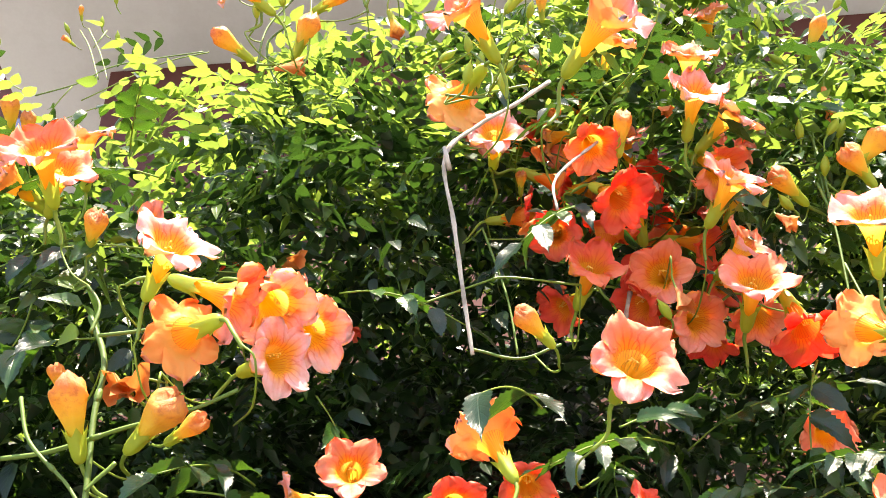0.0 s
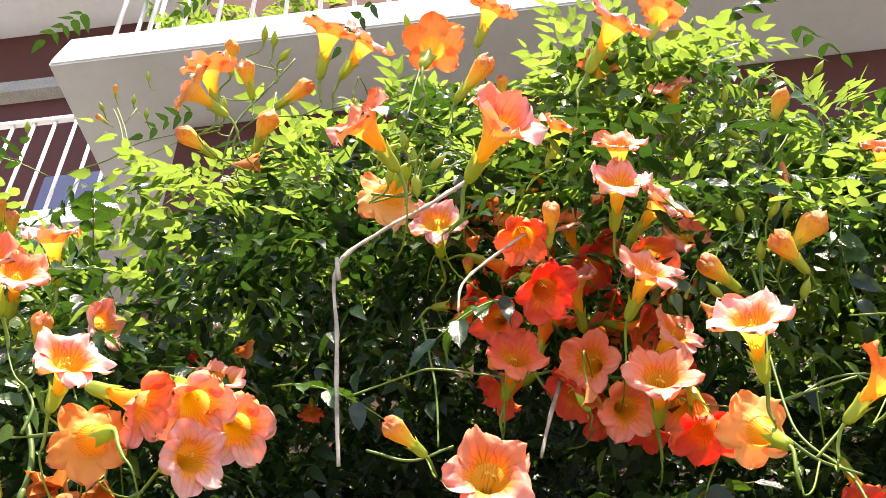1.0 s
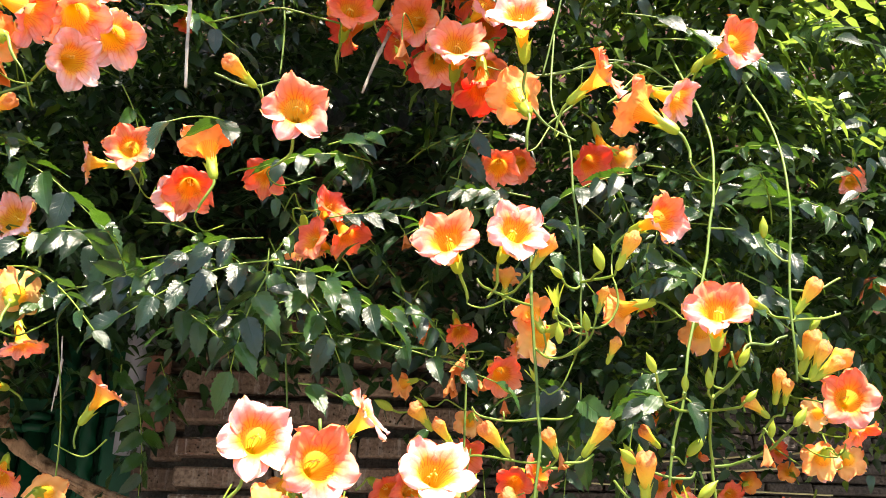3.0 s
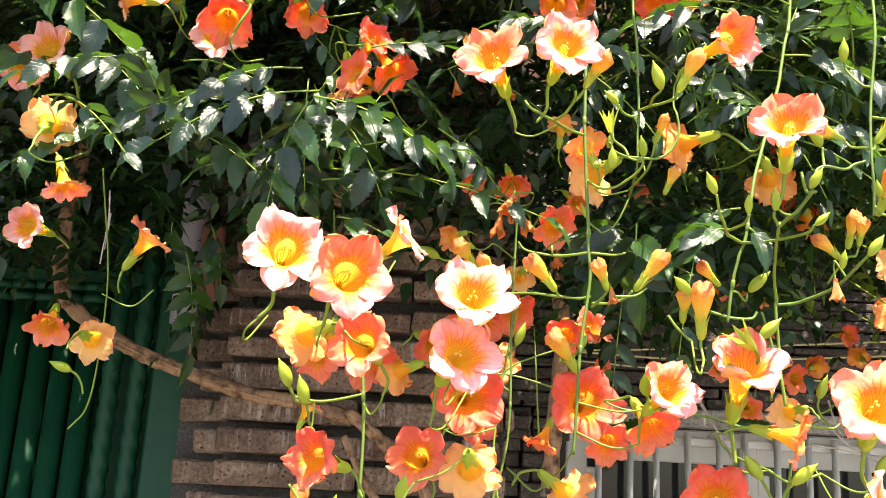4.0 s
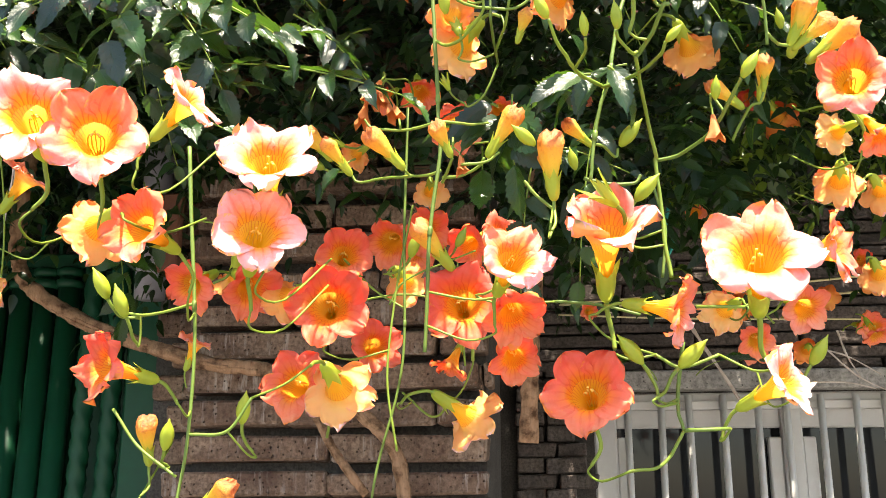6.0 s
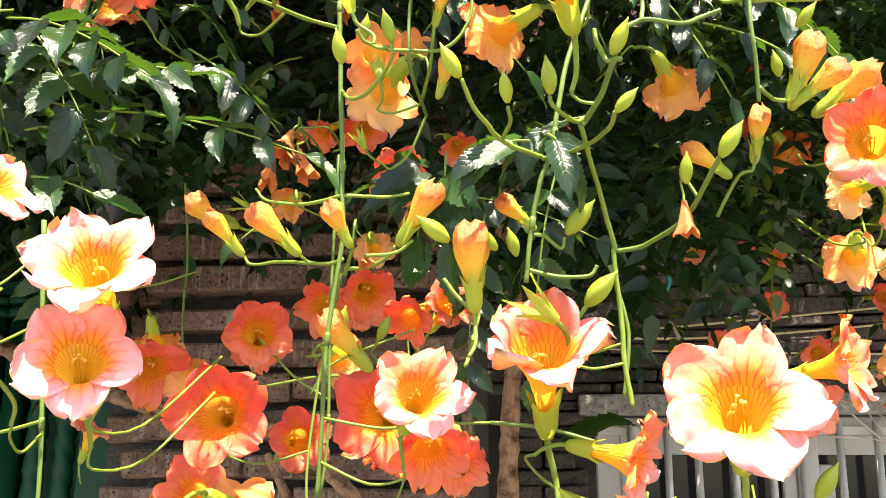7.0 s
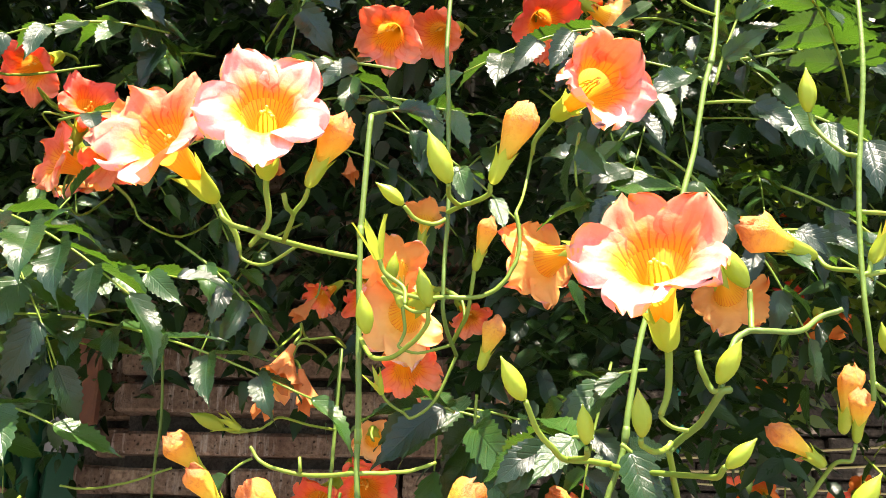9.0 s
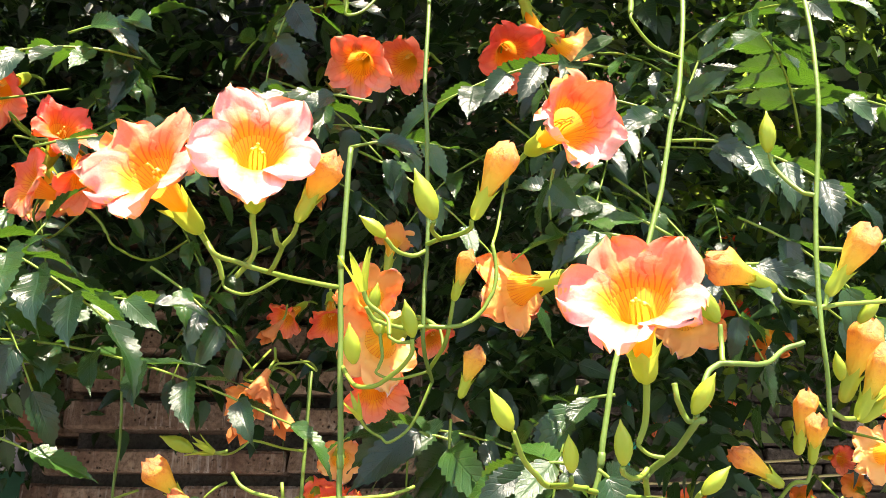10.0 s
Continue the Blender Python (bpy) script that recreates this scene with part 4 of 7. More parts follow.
# the neighbouring wing, further back
slab("wall_wing", (-4.3, 5.15, 6.0), (6.6, 0.3, 12.0), RED_WALL, "maroon wall of the neighbouring wing", "wall", bevel=0)
slab("wing_ledge", (-4.2, 4.93, 9.05), (5.4, 0.14, 0.16), CONCRETE, "pale ledge along the neighbouring wing", "ledge")
slab("wing_slab", (-4.4, 4.45, 10.2), (5.0, 1.1, 0.18), PLASTER, "white underside of the wing's upper balcony", "balcony slab")
slab("wing_balcony_slab", (-3.0, 4.40, 6.02), (4.2, 1.2, 0.14), PLASTER, "white slab of the wing's lower balcony", "balcony slab")


def wing_railing():
    ob = holder("wing_railing", pose(-5.0, 3.95, 6.09), "white iron railing of the neighbouring balcony", "railing")
    bar = tube("baluster", [(0, 0, 0), (0, 0, 1.1)], 0.013, 0.013, WHITE_PAINT, 8)
    for k in range(22):
        part("baluster", bar, ob, "white iron baluster" if k == 0 else "", pose(0.152 * k, 0, 0))
    part("handrail", box("handrail", (3.25, 0.045, 0.035), WHITE_PAINT, 0.004), ob, "", pose(1.6, 0, 1.1))
    return ob


wing_railing()
tarp = slab("blue_tarp", (-2.25, 4.3, 6.55), (0.7, 0.03, 0.9), BLUE, "dark blue tarpaulin hung behind the railing", "tarpaulin", kind="", bevel=0.01)


# ---- the vine itself ----
STEM_POINTS = []


def side_shoots():
    """Short shoots that tie the stalk of every flower and bud to the nearest shoot, or lead it back into the foliage."""
    rnd = random.Random(77)
    stems = np.array([tuple(p) for p in STEM_POINTS])
    for ob in [o for o in bpy.data.objects if o.parent and o.name.split(".")[0] in ("pedicel", "stalk")]:
        low = min(v.co.z for v in ob.data.vertices)
        ring = [v.co for v in ob.data.vertices if v.co.z < low + 0.002]
        top = min(v.co.z for v in ob.data.vertices if v.co.z > low + 0.004)
        back = [v.co for v in ob.data.vertices if low + 0.004 <= v.co.z < top + 0.004]
        m = ob.parent.matrix_basis
        tip = m @ (sum(ring, Vector()) / len(ring))
        run = (tip - m @ (sum(back, Vector()) / len(back))).normalized()
        dist = np.linalg.norm(stems - np.array(tip), axis=1)
        k = int(dist.argmin())
        if dist[k] < 0.004 or tip.y > 0.93:
            continue
        if dist[k] < 0.075:
            goal = Vector(stems[k])
        else:
            goal = tip + Vector((rnd.uniform(-0.03, 0.03), rnd.uniform(0.07, 0.12), rnd.uniform(0.0, 0.05)))
        gap = (goal - tip).length
        bow = tip + run * 0.25 * gap
        line = [tip - run * 0.003, tip, (tip + bow) / 2, (bow * 0.6 + goal * 0.4) + Vector((0, 0, -0.06 * gap)), goal]
        shoot = new("side_shoot", tube("side_shoot", line, 0.0008, 0.0009, GREEN_STEM, 6, 4, 0.06, k % 17))
        tagged(shoot, "short curved green shoot that carries a flower stalk", "vine stem", "side shoots of the vine")

def green_stem(points, r0, r1, knobs=0.05):
    """A hanging green shoot through the points, a little crooked."""
    rnd = random.Random(round(1000 * points[0][0]))
    full = spline(points, 3)
    points = [p + Vector([rnd.uniform(-0.0002, 0.0002) for _ in range(3)]) for p in full]
    STEM_POINTS.extend(spline(points, 4))
    ob = new("vine_stem", tube("vine_stem", points, r0, r1, OLD_STEM if r0 > 0.00125 else GREEN_STEM, 7, 3, knobs, len(points)))
    if r0 > 0.0014:
        knot = tube("node", [(0, 0, -2.2 * r0), (0, 0, -r0), (0, 0, 0), (0, 0, r0), (0, 0, 2.2 * r0)], r0, r0, OLD_STEM if r0 > 0.00125 else GREEN_STEM, 7, 1)
        for v in knot.vertices:
            swell = 1.04 + 0.22 * math.exp(-(v.co.z / (1.1 * r0)) ** 2)
            v.co.x, v.co.y = v.co.x * swell, v.co.y * swell
        for k in range(5, len(points) - 4, 8):
            run = points[k + 1] - points[k - 1]
            part("node", knot, ob, "", Matrix.Translation(points[k]) @ run.to_track_quat("Z", "Y").to_matrix().to_4x4())
    return tagged(ob, "thin green hanging shoot of the vine", "vine stem", "green shoots of the vine")


def dry_twig(points, r0, r1):
    ob = new("dry_twig", tube("dry_twig", points, r0, r1, DRY_TWIG, 7, 6, 0.22, len(points) + 3))
    return tagged(ob, "bare bleached dry twig among the leaves", "twig", "dry twigs of the vine")


def woody_stem(points, r0, r1):
    """A stem with fibrous bark that peels in strips."""
    line = spline(points, 10)
    n = len(line) - 1
    radii = [r0 + (r1 - r0) * k / n for k in range(n + 1)]
    ob = holder("woody_stem", pose(0, 0, 0), "woody brown vine stem with peeling bark", "vine stem", "woody stems of the vine")
    part("bark", mesh("bark", *tube_data(line, radii, 12, 0.10, 3, 0.25, 0.16), BARK), ob)
    rnd = random.Random(len(points))
    for k in range(9):
        a = rnd.randrange(0, max(1, n - 12))
        ang = rnd.uniform(0, 6.28)
        off = Vector((math.cos(ang), -abs(math.sin(ang)), math.sin(ang * 2) * 0.4)) * r0 * 0.85
        strip_line = [line[j] + off * (1 + 0.10 * math.sin(j * 0.8 + k)) for j in range(a, min(n, a + 12))]
        if len(strip_line) > 2:
            part("bark_strip", mesh("bark_strip", *tube_data(strip_line, r0 * 0.22, 5, 0.2, k), BARK), ob)
    return ob


def string_line(points, r0, r1):
    ob = new("string", tube("string", points, r0, r1, STRING, 6, 5))
    return tagged(ob, "pale yellow string stretched before the slate wall", "string", "strings before the wall")


def teal_twine(points, r0, r1):
    ob = new("twine", tube("twine", points, r0, r1, TEAL, 6, 5, 0.2, 2))
    return tagged(ob, "frayed teal twine hanging in the vine", "twine")


def hollow(x):
    """1 in the middle, where the mass hangs back under its own overhang, 0 at both sides."""
    return min(1.0, max(0.0, (x + 0.02) / 0.15)) * min(1.0, max(0.0, (0.98 - x) / 0.15))


def front_of(x, z):
    """How far out the leafy face of the vine stands."""
    y = 0.90 + 0.16 * max(0.0, z - 2.55) + 0.40 * max(0.0, z - 2.95) + hollow(x) * min(0.42, 1.1 * max(0.0, 2.56 - z)) + (1 - hollow(x)) * 0.6 * max(0.0, 2.32 - z)
    return y + 0.10 * noise.noise(Vector((x * 2.3, z * 2.3, 1.7))) + 0.06 * noise.noise(Vector((x * 6, z * 6, 4.1)))


def canopy():
    rng = random.Random(21)
    spots, bright = [], []
    while len(spots) + len(bright) < 10500:
        x, z = rng.uniform(-1.5, 2.6), rng.uniform(1.98, 3.5)
        low = 2.04 + 0.08 * noise.noise(Vector((x * 3, 0.5, 2.0))) + 0.07 * min(1.0, max(0.0, (x - 0.8) / 0.15)) + 0.08 * min(1.0, max(0.0, (0.12 - x) / 0.1))
        high = TOP + 0.10 * noise.noise(Vector((x * 2.2, 3.5, 1.0))) + 0.05 * noise.noise(Vector((x * 9, 3.5, 6.0))) + 0.20 * min(1.0, max(0.0, (x + 0.1) / 0.4)) - 0.13 * min(1.0, max(0.0, (x - 0.85) / 0.1))
        if not low < z < high:
            continue
        deep = min(0.9, rng.expovariate(1 / 0.25))
        if deep < 0.22 and noise.noise(Vector((x * 4.5, z * 4.5, 9.0))) + 0.5 * noise.noise(Vector((x * 11, z * 11, 5.0))) < (-0.22 if z > 2.58 else -0.15 + 0.21 * hollow(x)):
            continue
        if deep < 0.42 and ((x - 0.44) / 0.55) ** 2 + ((z - 2.27) / 0.28) ** 2 < 1 and rng.random() < 0.93:
            continue
        y = front_of(x, z) + deep
        ahead = (rng.gauss(0, 0.8), -0.6 + rng.gauss(0, 0.4), rng.gauss(-0.45, 0.45))
        # the topmost leaves take the lighter colour that carries the sun
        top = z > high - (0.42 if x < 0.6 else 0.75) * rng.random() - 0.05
        (bright if top else spots).append(((x, y, z), ahead, rng.uniform(0.09, 0.17), rng.uniform(0.022, 0.036)))
    for _ in range(2800):
        x, y = rng.uniform(-1.5, 2.6), rng.uniform(1.05, 2.5)
        z = 2.16 + 0.10 * noise.noise(Vector((x * 3, y * 3, 7.0))) + rng.expovariate(1 / 0.28) + (0.10 if x < 0.12 else 0.17 if x > 0.72 else 0.0)
        spots.append(((x, y, z), (rng.gauss(0, 0.8), rng.gauss(-0.3, 0.7), rng.gauss(-0.1, 0.4)), rng.uniform(0.10, 0.18), rng.uniform(0.026, 0.039)))
    for _ in range(3900):
        x, z = rng.uniform(-1.5, 2.6), rng.uniform(2.05, 3.55)
        if z < (2.2 if 0.0 < x < 0.75 else 2.24 if x > 0.7 else 2.27):
            continue
        spots.append(((x, (1.52 if 0.0 < x < 0.75 else 1.85) + rng.gauss(0, 0.06), z), (rng.gauss(0, 0.8), -0.7, rng.gauss(-0.4, 0.4)), rng.uniform(0.12, 0.20), rng.uniform(0.034, 0.046)))
    # hidden leaves added to keep the sun off the gate
    for _ in range(800):
        x, y = rng.uniform(-1.5, 0.16), rng.uniform(1.2, 1.9)
        spots.append(((x, y, rng.uniform(2.38, 2.65)), (rng.gauss(0, 0.8), rng.gauss(-0.3, 0.7), rng.gauss(0.0, 0.3)), rng.uniform(0.12, 0.20), rng.uniform(0.034, 0.046)))
    # backing leaves added to cover the sunlit maroon wall and shade the slate
    for _ in range(1500):
        x, z = rng.uniform(-1.6, 2.6), rng.uniform(2.62, 3.75)
        spots.append(((x, 2.33 + rng.gauss(0, 0.05), z), (rng.gauss(0, 0.8), -0.7, rng.gauss(-0.4, 0.4)), rng.uniform(0.14, 0.22), rng.uniform(0.036, 0.048)))
    # overhead leaves added to shade the slate wall and window
    for _ in range(320):
        x, y = rng.uniform(0.5, 2.6), rng.uniform(1.9, 2.5)
        spots.append(((x, y, rng.uniform(2.3, 2.7)), (rng.gauss(0, 0.8), rng.gauss(-0.3, 0.7), rng.gauss(-0.1, 0.4)), rng.uniform(0.10, 0.18), rng.uniform(0.03, 0.045)))
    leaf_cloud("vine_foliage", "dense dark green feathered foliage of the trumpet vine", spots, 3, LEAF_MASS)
    leaf_cloud("young_foliage", "leaves at the top of the vine in a lighter, sunlit green", bright, 5, LEAF_BRIGHT)


def side_curtain():
    rng = random.Random(33)
    spots = []
    for _ in range(1050):
        x, z = rng.uniform(0.95, 2.6), rng.uniform(1.98, 2.8)
        if z < 2.05 + 0.25 * abs(noise.noise(Vector((x * 5, 1.0, 3.0)))):
            continue
        y = 1.20 + 0.8 * rng.random()
        spots.append(((x, y, z), (rng.gauss(0, 0.8), rng.gauss(-0.5, 0.4), rng.gauss(-0.3, 0.4)), rng.uniform(0.08, 0.16), rng.uniform(0.024, 0.036)))
    inner = []
    for _ in range(110):
        x, z = rng.uniform(0.74, 1.0), rng.uniform(2.0, 2.14)
        inner.append(((x, rng.uniform(1.15, 1.45), z), (rng.gauss(0, 0.8), rng.gauss(-0.5, 0.4), rng.gauss(-0.4, 0.4)), rng.uniform(0.08, 0.14), rng.uniform(0.026, 0.036)))
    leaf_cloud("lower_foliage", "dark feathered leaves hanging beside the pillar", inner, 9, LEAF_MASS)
    # sun on the hanging leaves comes from the same lighter leaf colour
    leaf_cloud("hanging_foliage", "sunlit feathered leaves hanging before the slate wall", spots, 4, LEAF_BRIGHT)


TOP = 2.90
canopy()
side_curtain()

# ---- flowers, buds, leaves and shoots, one by one ----

# shoots and buds before the pillar
orange_bud((0.78, 0.7, 1.851), (-0.042, -0.327, 0.944), 1.054)
green_bud((0.844, 0.74, 1.847), (0.655, -0.183, 0.733), 0.96)
green_bud((0.705, 0.85, 1.846), (0.531, -0.225, 0.817), 0.72)
green_stem([(0.803, 0.77, 1.866), (0.822, 0.77, 1.861), (0.839, 0.77, 1.861), (0.844, 0.77, 1.867)], 0.0013728, 0.001188)
green_stem([(0.761, 0.735, 1.854), (0.769, 0.735, 1.843), (0.78, 0.735, 1.833)], 0.0012342, 0.001188)
green_stem([(0.744, 0.735, 1.876), (0.734, 0.735, 1.869), (0.717, 0.735, 1.868)], 0.000891, 0.001188)
compound_leaf((0.719, 0.9, 1.944), (0.032, 0.033, -0.999), 0.024, 0, 0.3, 0.0576, 0)
compound_leaf((0.613, 0.86, 1.922), (-0.79, -0.459, -0.405), 0.016, 0, 0.3, 0.0324, 0)
compound_leaf((0.916, 1.45, 1.797), (-0.355, -0.632, 0.689), 0.04, 0, 0.3, 0.14, 0)
compound_leaf((0.976, 1.5, 1.81), (0.574, -0.506, 0.643), 0.04, 0, 0.3, 0.12, 0)
compound_leaf((0.444, 0.8, 2.07), (-0.846, -0.493, -0.203), 0.15, 3, 0.35, 0.054, 0)
compound_leaf((0.439, 0.8, 2.064), (0.912, -0.365, -0.19), 0.13, 3, 0.35, 0.052, 0)
compound_leaf((0.437, 0.79, 2.054), (-0.37, -0.342, -0.864), 0.1, 2, 0.35, 0.055, 0)
compound_leaf((0.456, 0.8, 2.058), (0.679, -0.202, -0.705), 0.1, 2, 0.35, 0.05, 0)
compound_leaf((0.296, 0.82, 2.032), (-0.095, -0.543, 0.834), 0.08, 2, 0.35, 0.044, 0)
compound_leaf((0.248, 0.84, 2.049), (-0.865, -0.438, -0.244), 0.11, 3, 0.35, 0.046, 0)
compound_leaf((0.301, 0.84, 2.043), (0.916, -0.29, -0.278), 0.11, 3, 0.35, 0.044, 0)
compound_leaf((0.198, 0.86, 2.131), (0.781, -0.35, -0.518), 0.12, 3, 0.35, 0.05, 0)
compound_leaf((0.181, 0.84, 2.108), (-0.81, -0.581, 0.078), 0.1, 2, 0.35, 0.055, 0)

# flowers over the gate
trumpet_flower((0.167, 0.82, 2.11), (-0.163, -0.969, 0.187), 1.1, "open")
trumpet_flower((0.188, 0.8, 2.025), (-0.283, 0.85, 0.445), 1.05, "back")
trumpet_flower((0.141, 0.95, 2.013), (0.369, -0.067, -0.927), 0.9, "side")

# upper part of the vine
trumpet_flower((0.316, 0.740, 2.830), (0.284, -0.604, 0.745), 1.32, "side")
trumpet_flower((0.351, 0.792, 2.882), (0.681, -0.569, 0.460), 1.32, "side")
trumpet_flower((0.516, 0.790, 2.918), (0.436, -0.529, 0.728), 1.2, "back")
trumpet_flower((0.444, 0.707, 2.732), (0.203, 0.220, 0.954), 1.32, "back")
trumpet_flower((0.184, 0.721, 2.753), (-0.130, -0.571, 0.811), 1.2, "back")
trumpet_flower((0.174, 0.718, 2.714), (-0.734, -0.573, 0.365), 1.08, "side")
trumpet_flower((0.630, 0.654, 2.652), (0.580, -0.644, 0.499), 1.26, "side")
trumpet_flower((0.662, 0.903, 2.920), (0.149, -0.241, 0.959), 1.2, "back")
trumpet_flower((0.730, 0.797, 2.883), (0.402, -0.190, 0.896), 1.2, "back")
trumpet_flower((0.501, 0.629, 2.482), (0.542, -0.823, 0.172), 1.44, "cup")
trumpet_flower((0.387, 0.614, 2.487), (-0.488, -0.765, 0.420), 1.2, "side")
trumpet_flower((0.387, 0.767, 2.564), (-0.462, 0.867, 0.190), 1.32, "back")
trumpet_flower((0.580, 0.827, 2.706), (0.415, -0.602, 0.682), 1.08, "side")
trumpet_flower((0.526, 0.98, 2.871), (0.073, -0.887, 0.456), 0.96, "open")
trumpet_flower((0.746, 0.894, 2.841), (-0.125, -0.796, 0.593), 1.08, "side")
trumpet_flower((0.628, 0.761, 2.589), (0.064, -0.859, 0.507), 1.08, "open")
trumpet_flower((0.618, 0.760, 2.532), (0.132, -0.920, 0.369), 1.2, "open")
trumpet_flower((0.661, 0.796, 2.537), (0.656, -0.688, 0.311), 1.2, "side")
trumpet_flower((0.715, 0.926, 2.605), (0.256, -0.954, 0.153), 1.2, "shade")
trumpet_flower((0.429, 0.842, 2.587), (0.038, -0.998, 0.047), 1.2, "open")
trumpet_flower((0.519, 0.81, 2.527), (0.033, -0.386, -0.922), 1.08, "shade")
trumpet_flower((0.572, 0.864, 2.586), (-0.278, -0.792, 0.543), 1.08, "side")
trumpet_flower((0.643, 0.828, 2.497), (0.234, -0.403, -0.885), 1.2, "shade")
trumpet_flower((0.532, 0.818, 2.458), (0.368, -0.426, -0.826), 1.2, "shade")
trumpet_flower((0.568, 0.88, 2.508), (-0.157, -0.729, 0.666), 1.2, "side")
trumpet_flower((0.628, 0.784, 2.432), (0.422, -0.821, 0.385), 1.2, "open")
trumpet_flower((0.496, 0.852, 2.399), (0.275, -0.923, 0.270), 1.2, "shade")
trumpet_flower((0.574, 0.888, 2.413), (-0.415, -0.851, -0.321), 1.2, "shade")
trumpet_flower((0.620, 0.804, 2.325), (0.031, -0.959, 0.281), 1.26, "open")
trumpet_flower((0.648, 0.804, 2.275), (0.019, -0.216, -0.976), 1.2, "shade")
trumpet_flower((0.655, 0.865, 2.42), (0.588, -0.774, 0.234), 1.08, "open")
trumpet_flower((0.679, 0.698, 2.295), (-0.168, -0.834, 0.525), 1.2, "open")
trumpet_flower((0.684, 0.779, 2.251), (-0.156, 0.676, 0.72), 1.2, "back")
trumpet_flower((0.972, 0.848, 2.543), (-0.353, -0.932, 0.084), 1.32, "open")
trumpet_flower((0.966, 0.9, 2.694), (0.071, -0.864, 0.499), 0.96, "side")
trumpet_flower((-0.005, 0.82, 2.605), (0.062, -0.765, 0.642), 1.26, "side")
trumpet_flower((0.077, 0.82, 2.472), (0.942, -0.332, -0.049), 1.02, "side")
trumpet_flower((0.121, 1, 2.559), (0.028, -0.323, -0.946), 0.72, "shade")
trumpet_flower((0.248, 1.05, 2.502), (0.125, -0.225, -0.966), 0.6, "shade")
trumpet_flower((0.425, 0.95, 2.728), (0.028, -0.323, -0.946), 0.72, "shade")
trumpet_flower((0.756, 0.697, 2.233), (0.736, -0.479, 0.479), 1.02, "side")
trumpet_flower((0.805, 0.741, 2.222), (-0.652, 0.351, 0.672), 1.2, "back")
trumpet_flower((0.849, 0.772, 2.252), (0.687, -0.448, -0.573), 1.08, "open")
trumpet_flower((0.466, 0.955, 2.58), (-0.725, -0.465, 0.509), 1.056, "shade")
trumpet_flower((0.545, 0.955, 2.608), (0.986, -0.114, -0.122), 1.056, "shade")
trumpet_flower((0.599, 0.955, 2.502), (0.318, -0.476, -0.820), 1.056, "shade")
trumpet_flower((0.628, 0.955, 2.53), (-0.958, -0.267, -0.105), 1.056, "shade")
trumpet_flower((0.661, 0.955, 2.446), (0.042, -0.933, -0.357), 1.056, "shade")
trumpet_flower((0.586, 0.955, 2.393), (-0.938, -0.345, 0.023), 1.056, "shade")
trumpet_flower((0.484, 0.955, 2.436), (-0.821, -0.154, -0.549), 1.056, "shade")
trumpet_flower((0.691, 0.955, 2.543), (-0.289, -0.864, 0.412), 1.056, "shade")
trumpet_flower((0.618, 0.955, 2.626), (0.661, -0.510, -0.551), 1.056, "shade")
trumpet_flower((0.539, 0.955, 2.672), (-0.753, -0.653, -0.086), 1.056, "shade")
trumpet_flower((0.576, 0.939, 2.454), (-0.346, -0.903, -0.254), 1.056, "shade")
trumpet_flower((0.626, 0.955, 2.376), (-0.408, 0.054, -0.911), 1.056, "shade")
trumpet_flower((0.549, 0.955, 2.755), (0.784, -0.212, 0.583), 1.056, "shade")
trumpet_flower((0.471, 0.955, 2.708), (0.360, -0.521, -0.774), 1.056, "shade")
trumpet_flower((1.050, 0.860, 2.556), (-0.215, -0.975, 0.060), 1.2, "open")
trumpet_flower((0.922, 0.780, 2.328), (0.454, -0.891, -0.004), 1.14, "open")
trumpet_flower((0.465, 0.697, 2.184), (0.160, -0.986, -0.051), 1.224, "open")
trumpet_flower((0.205, 0.796, 2.288), (0.751, -0.623, -0.220), 1.2, "open")
trumpet_flower((0.203, 0.793, 2.343), (0.499, -0.347, -0.794), 1.38, "open")
trumpet_flower((0.23, 0.837, 2.344), (0.493, -0.564, -0.663), 1.32, "open")
trumpet_flower((0.2, 0.86, 2.414), (0.324, -0.844, 0.427), 0.96, "side")
trumpet_flower((0.498, 0.91, 2.577), (0.924, 0.237, -0.300), 1.15, "shade")
trumpet_flower((0.593, 0.91, 2.562), (0.515, -0.469, -0.717), 1.15, "shade")
trumpet_flower((0.484, 0.91, 2.5), (-0.303, -0.757, -0.579), 1.092, "shade")
trumpet_flower((0.537, 0.91, 2.488), (0.399, -0.343, 0.850), 1.15, "shade")
trumpet_flower((0.632, 0.91, 2.467), (0.746, -0.328, -0.580), 1.092, "shade")
trumpet_flower((0.553, 0.91, 2.395), (-0.860, -0.193, -0.472), 1.092, "shade")
trumpet_flower((0.6, 0.91, 2.371), (0.321, -0.666, -0.673), 1.15, "shade")
trumpet_flower((0.66, 0.91, 2.368), (-0.161, -0.330, -0.930), 1.15, "shade")
trumpet_flower((0.505, 0.91, 2.652), (-0.994, 0.109, -0.025), 1.035, "shade")
trumpet_flower((0.432, 0.91, 2.668), (-0.382, -0.675, -0.632), 0.92, "shade")
trumpet_flower((0.451, 0.91, 2.527), (0.986, -0.112, -0.122), 0.977, "shade")

# left of the vine
trumpet_flower((0.151, 0.659, 2.293), (0.549, -0.764, 0.339), 1.127, "open")
trumpet_flower((0.178, 0.735, 2.307), (0.914, 0.154, -0.375), 1.265, "side")
trumpet_flower((0.15, 0.725, 2.268), (-0.665, 0.676, 0.318), 1.208, "back")
trumpet_flower((0.021, 0.698, 2.451), (0.051, -0.945, 0.323), 1.265, "open")
trumpet_flower((0.007, 0.764, 2.500), (0.444, -0.824, 0.351), 1.208, "open")
trumpet_flower((-0.049, 0.78, 2.513), (-0.584, -0.789, 0.194), 1.265, "side")

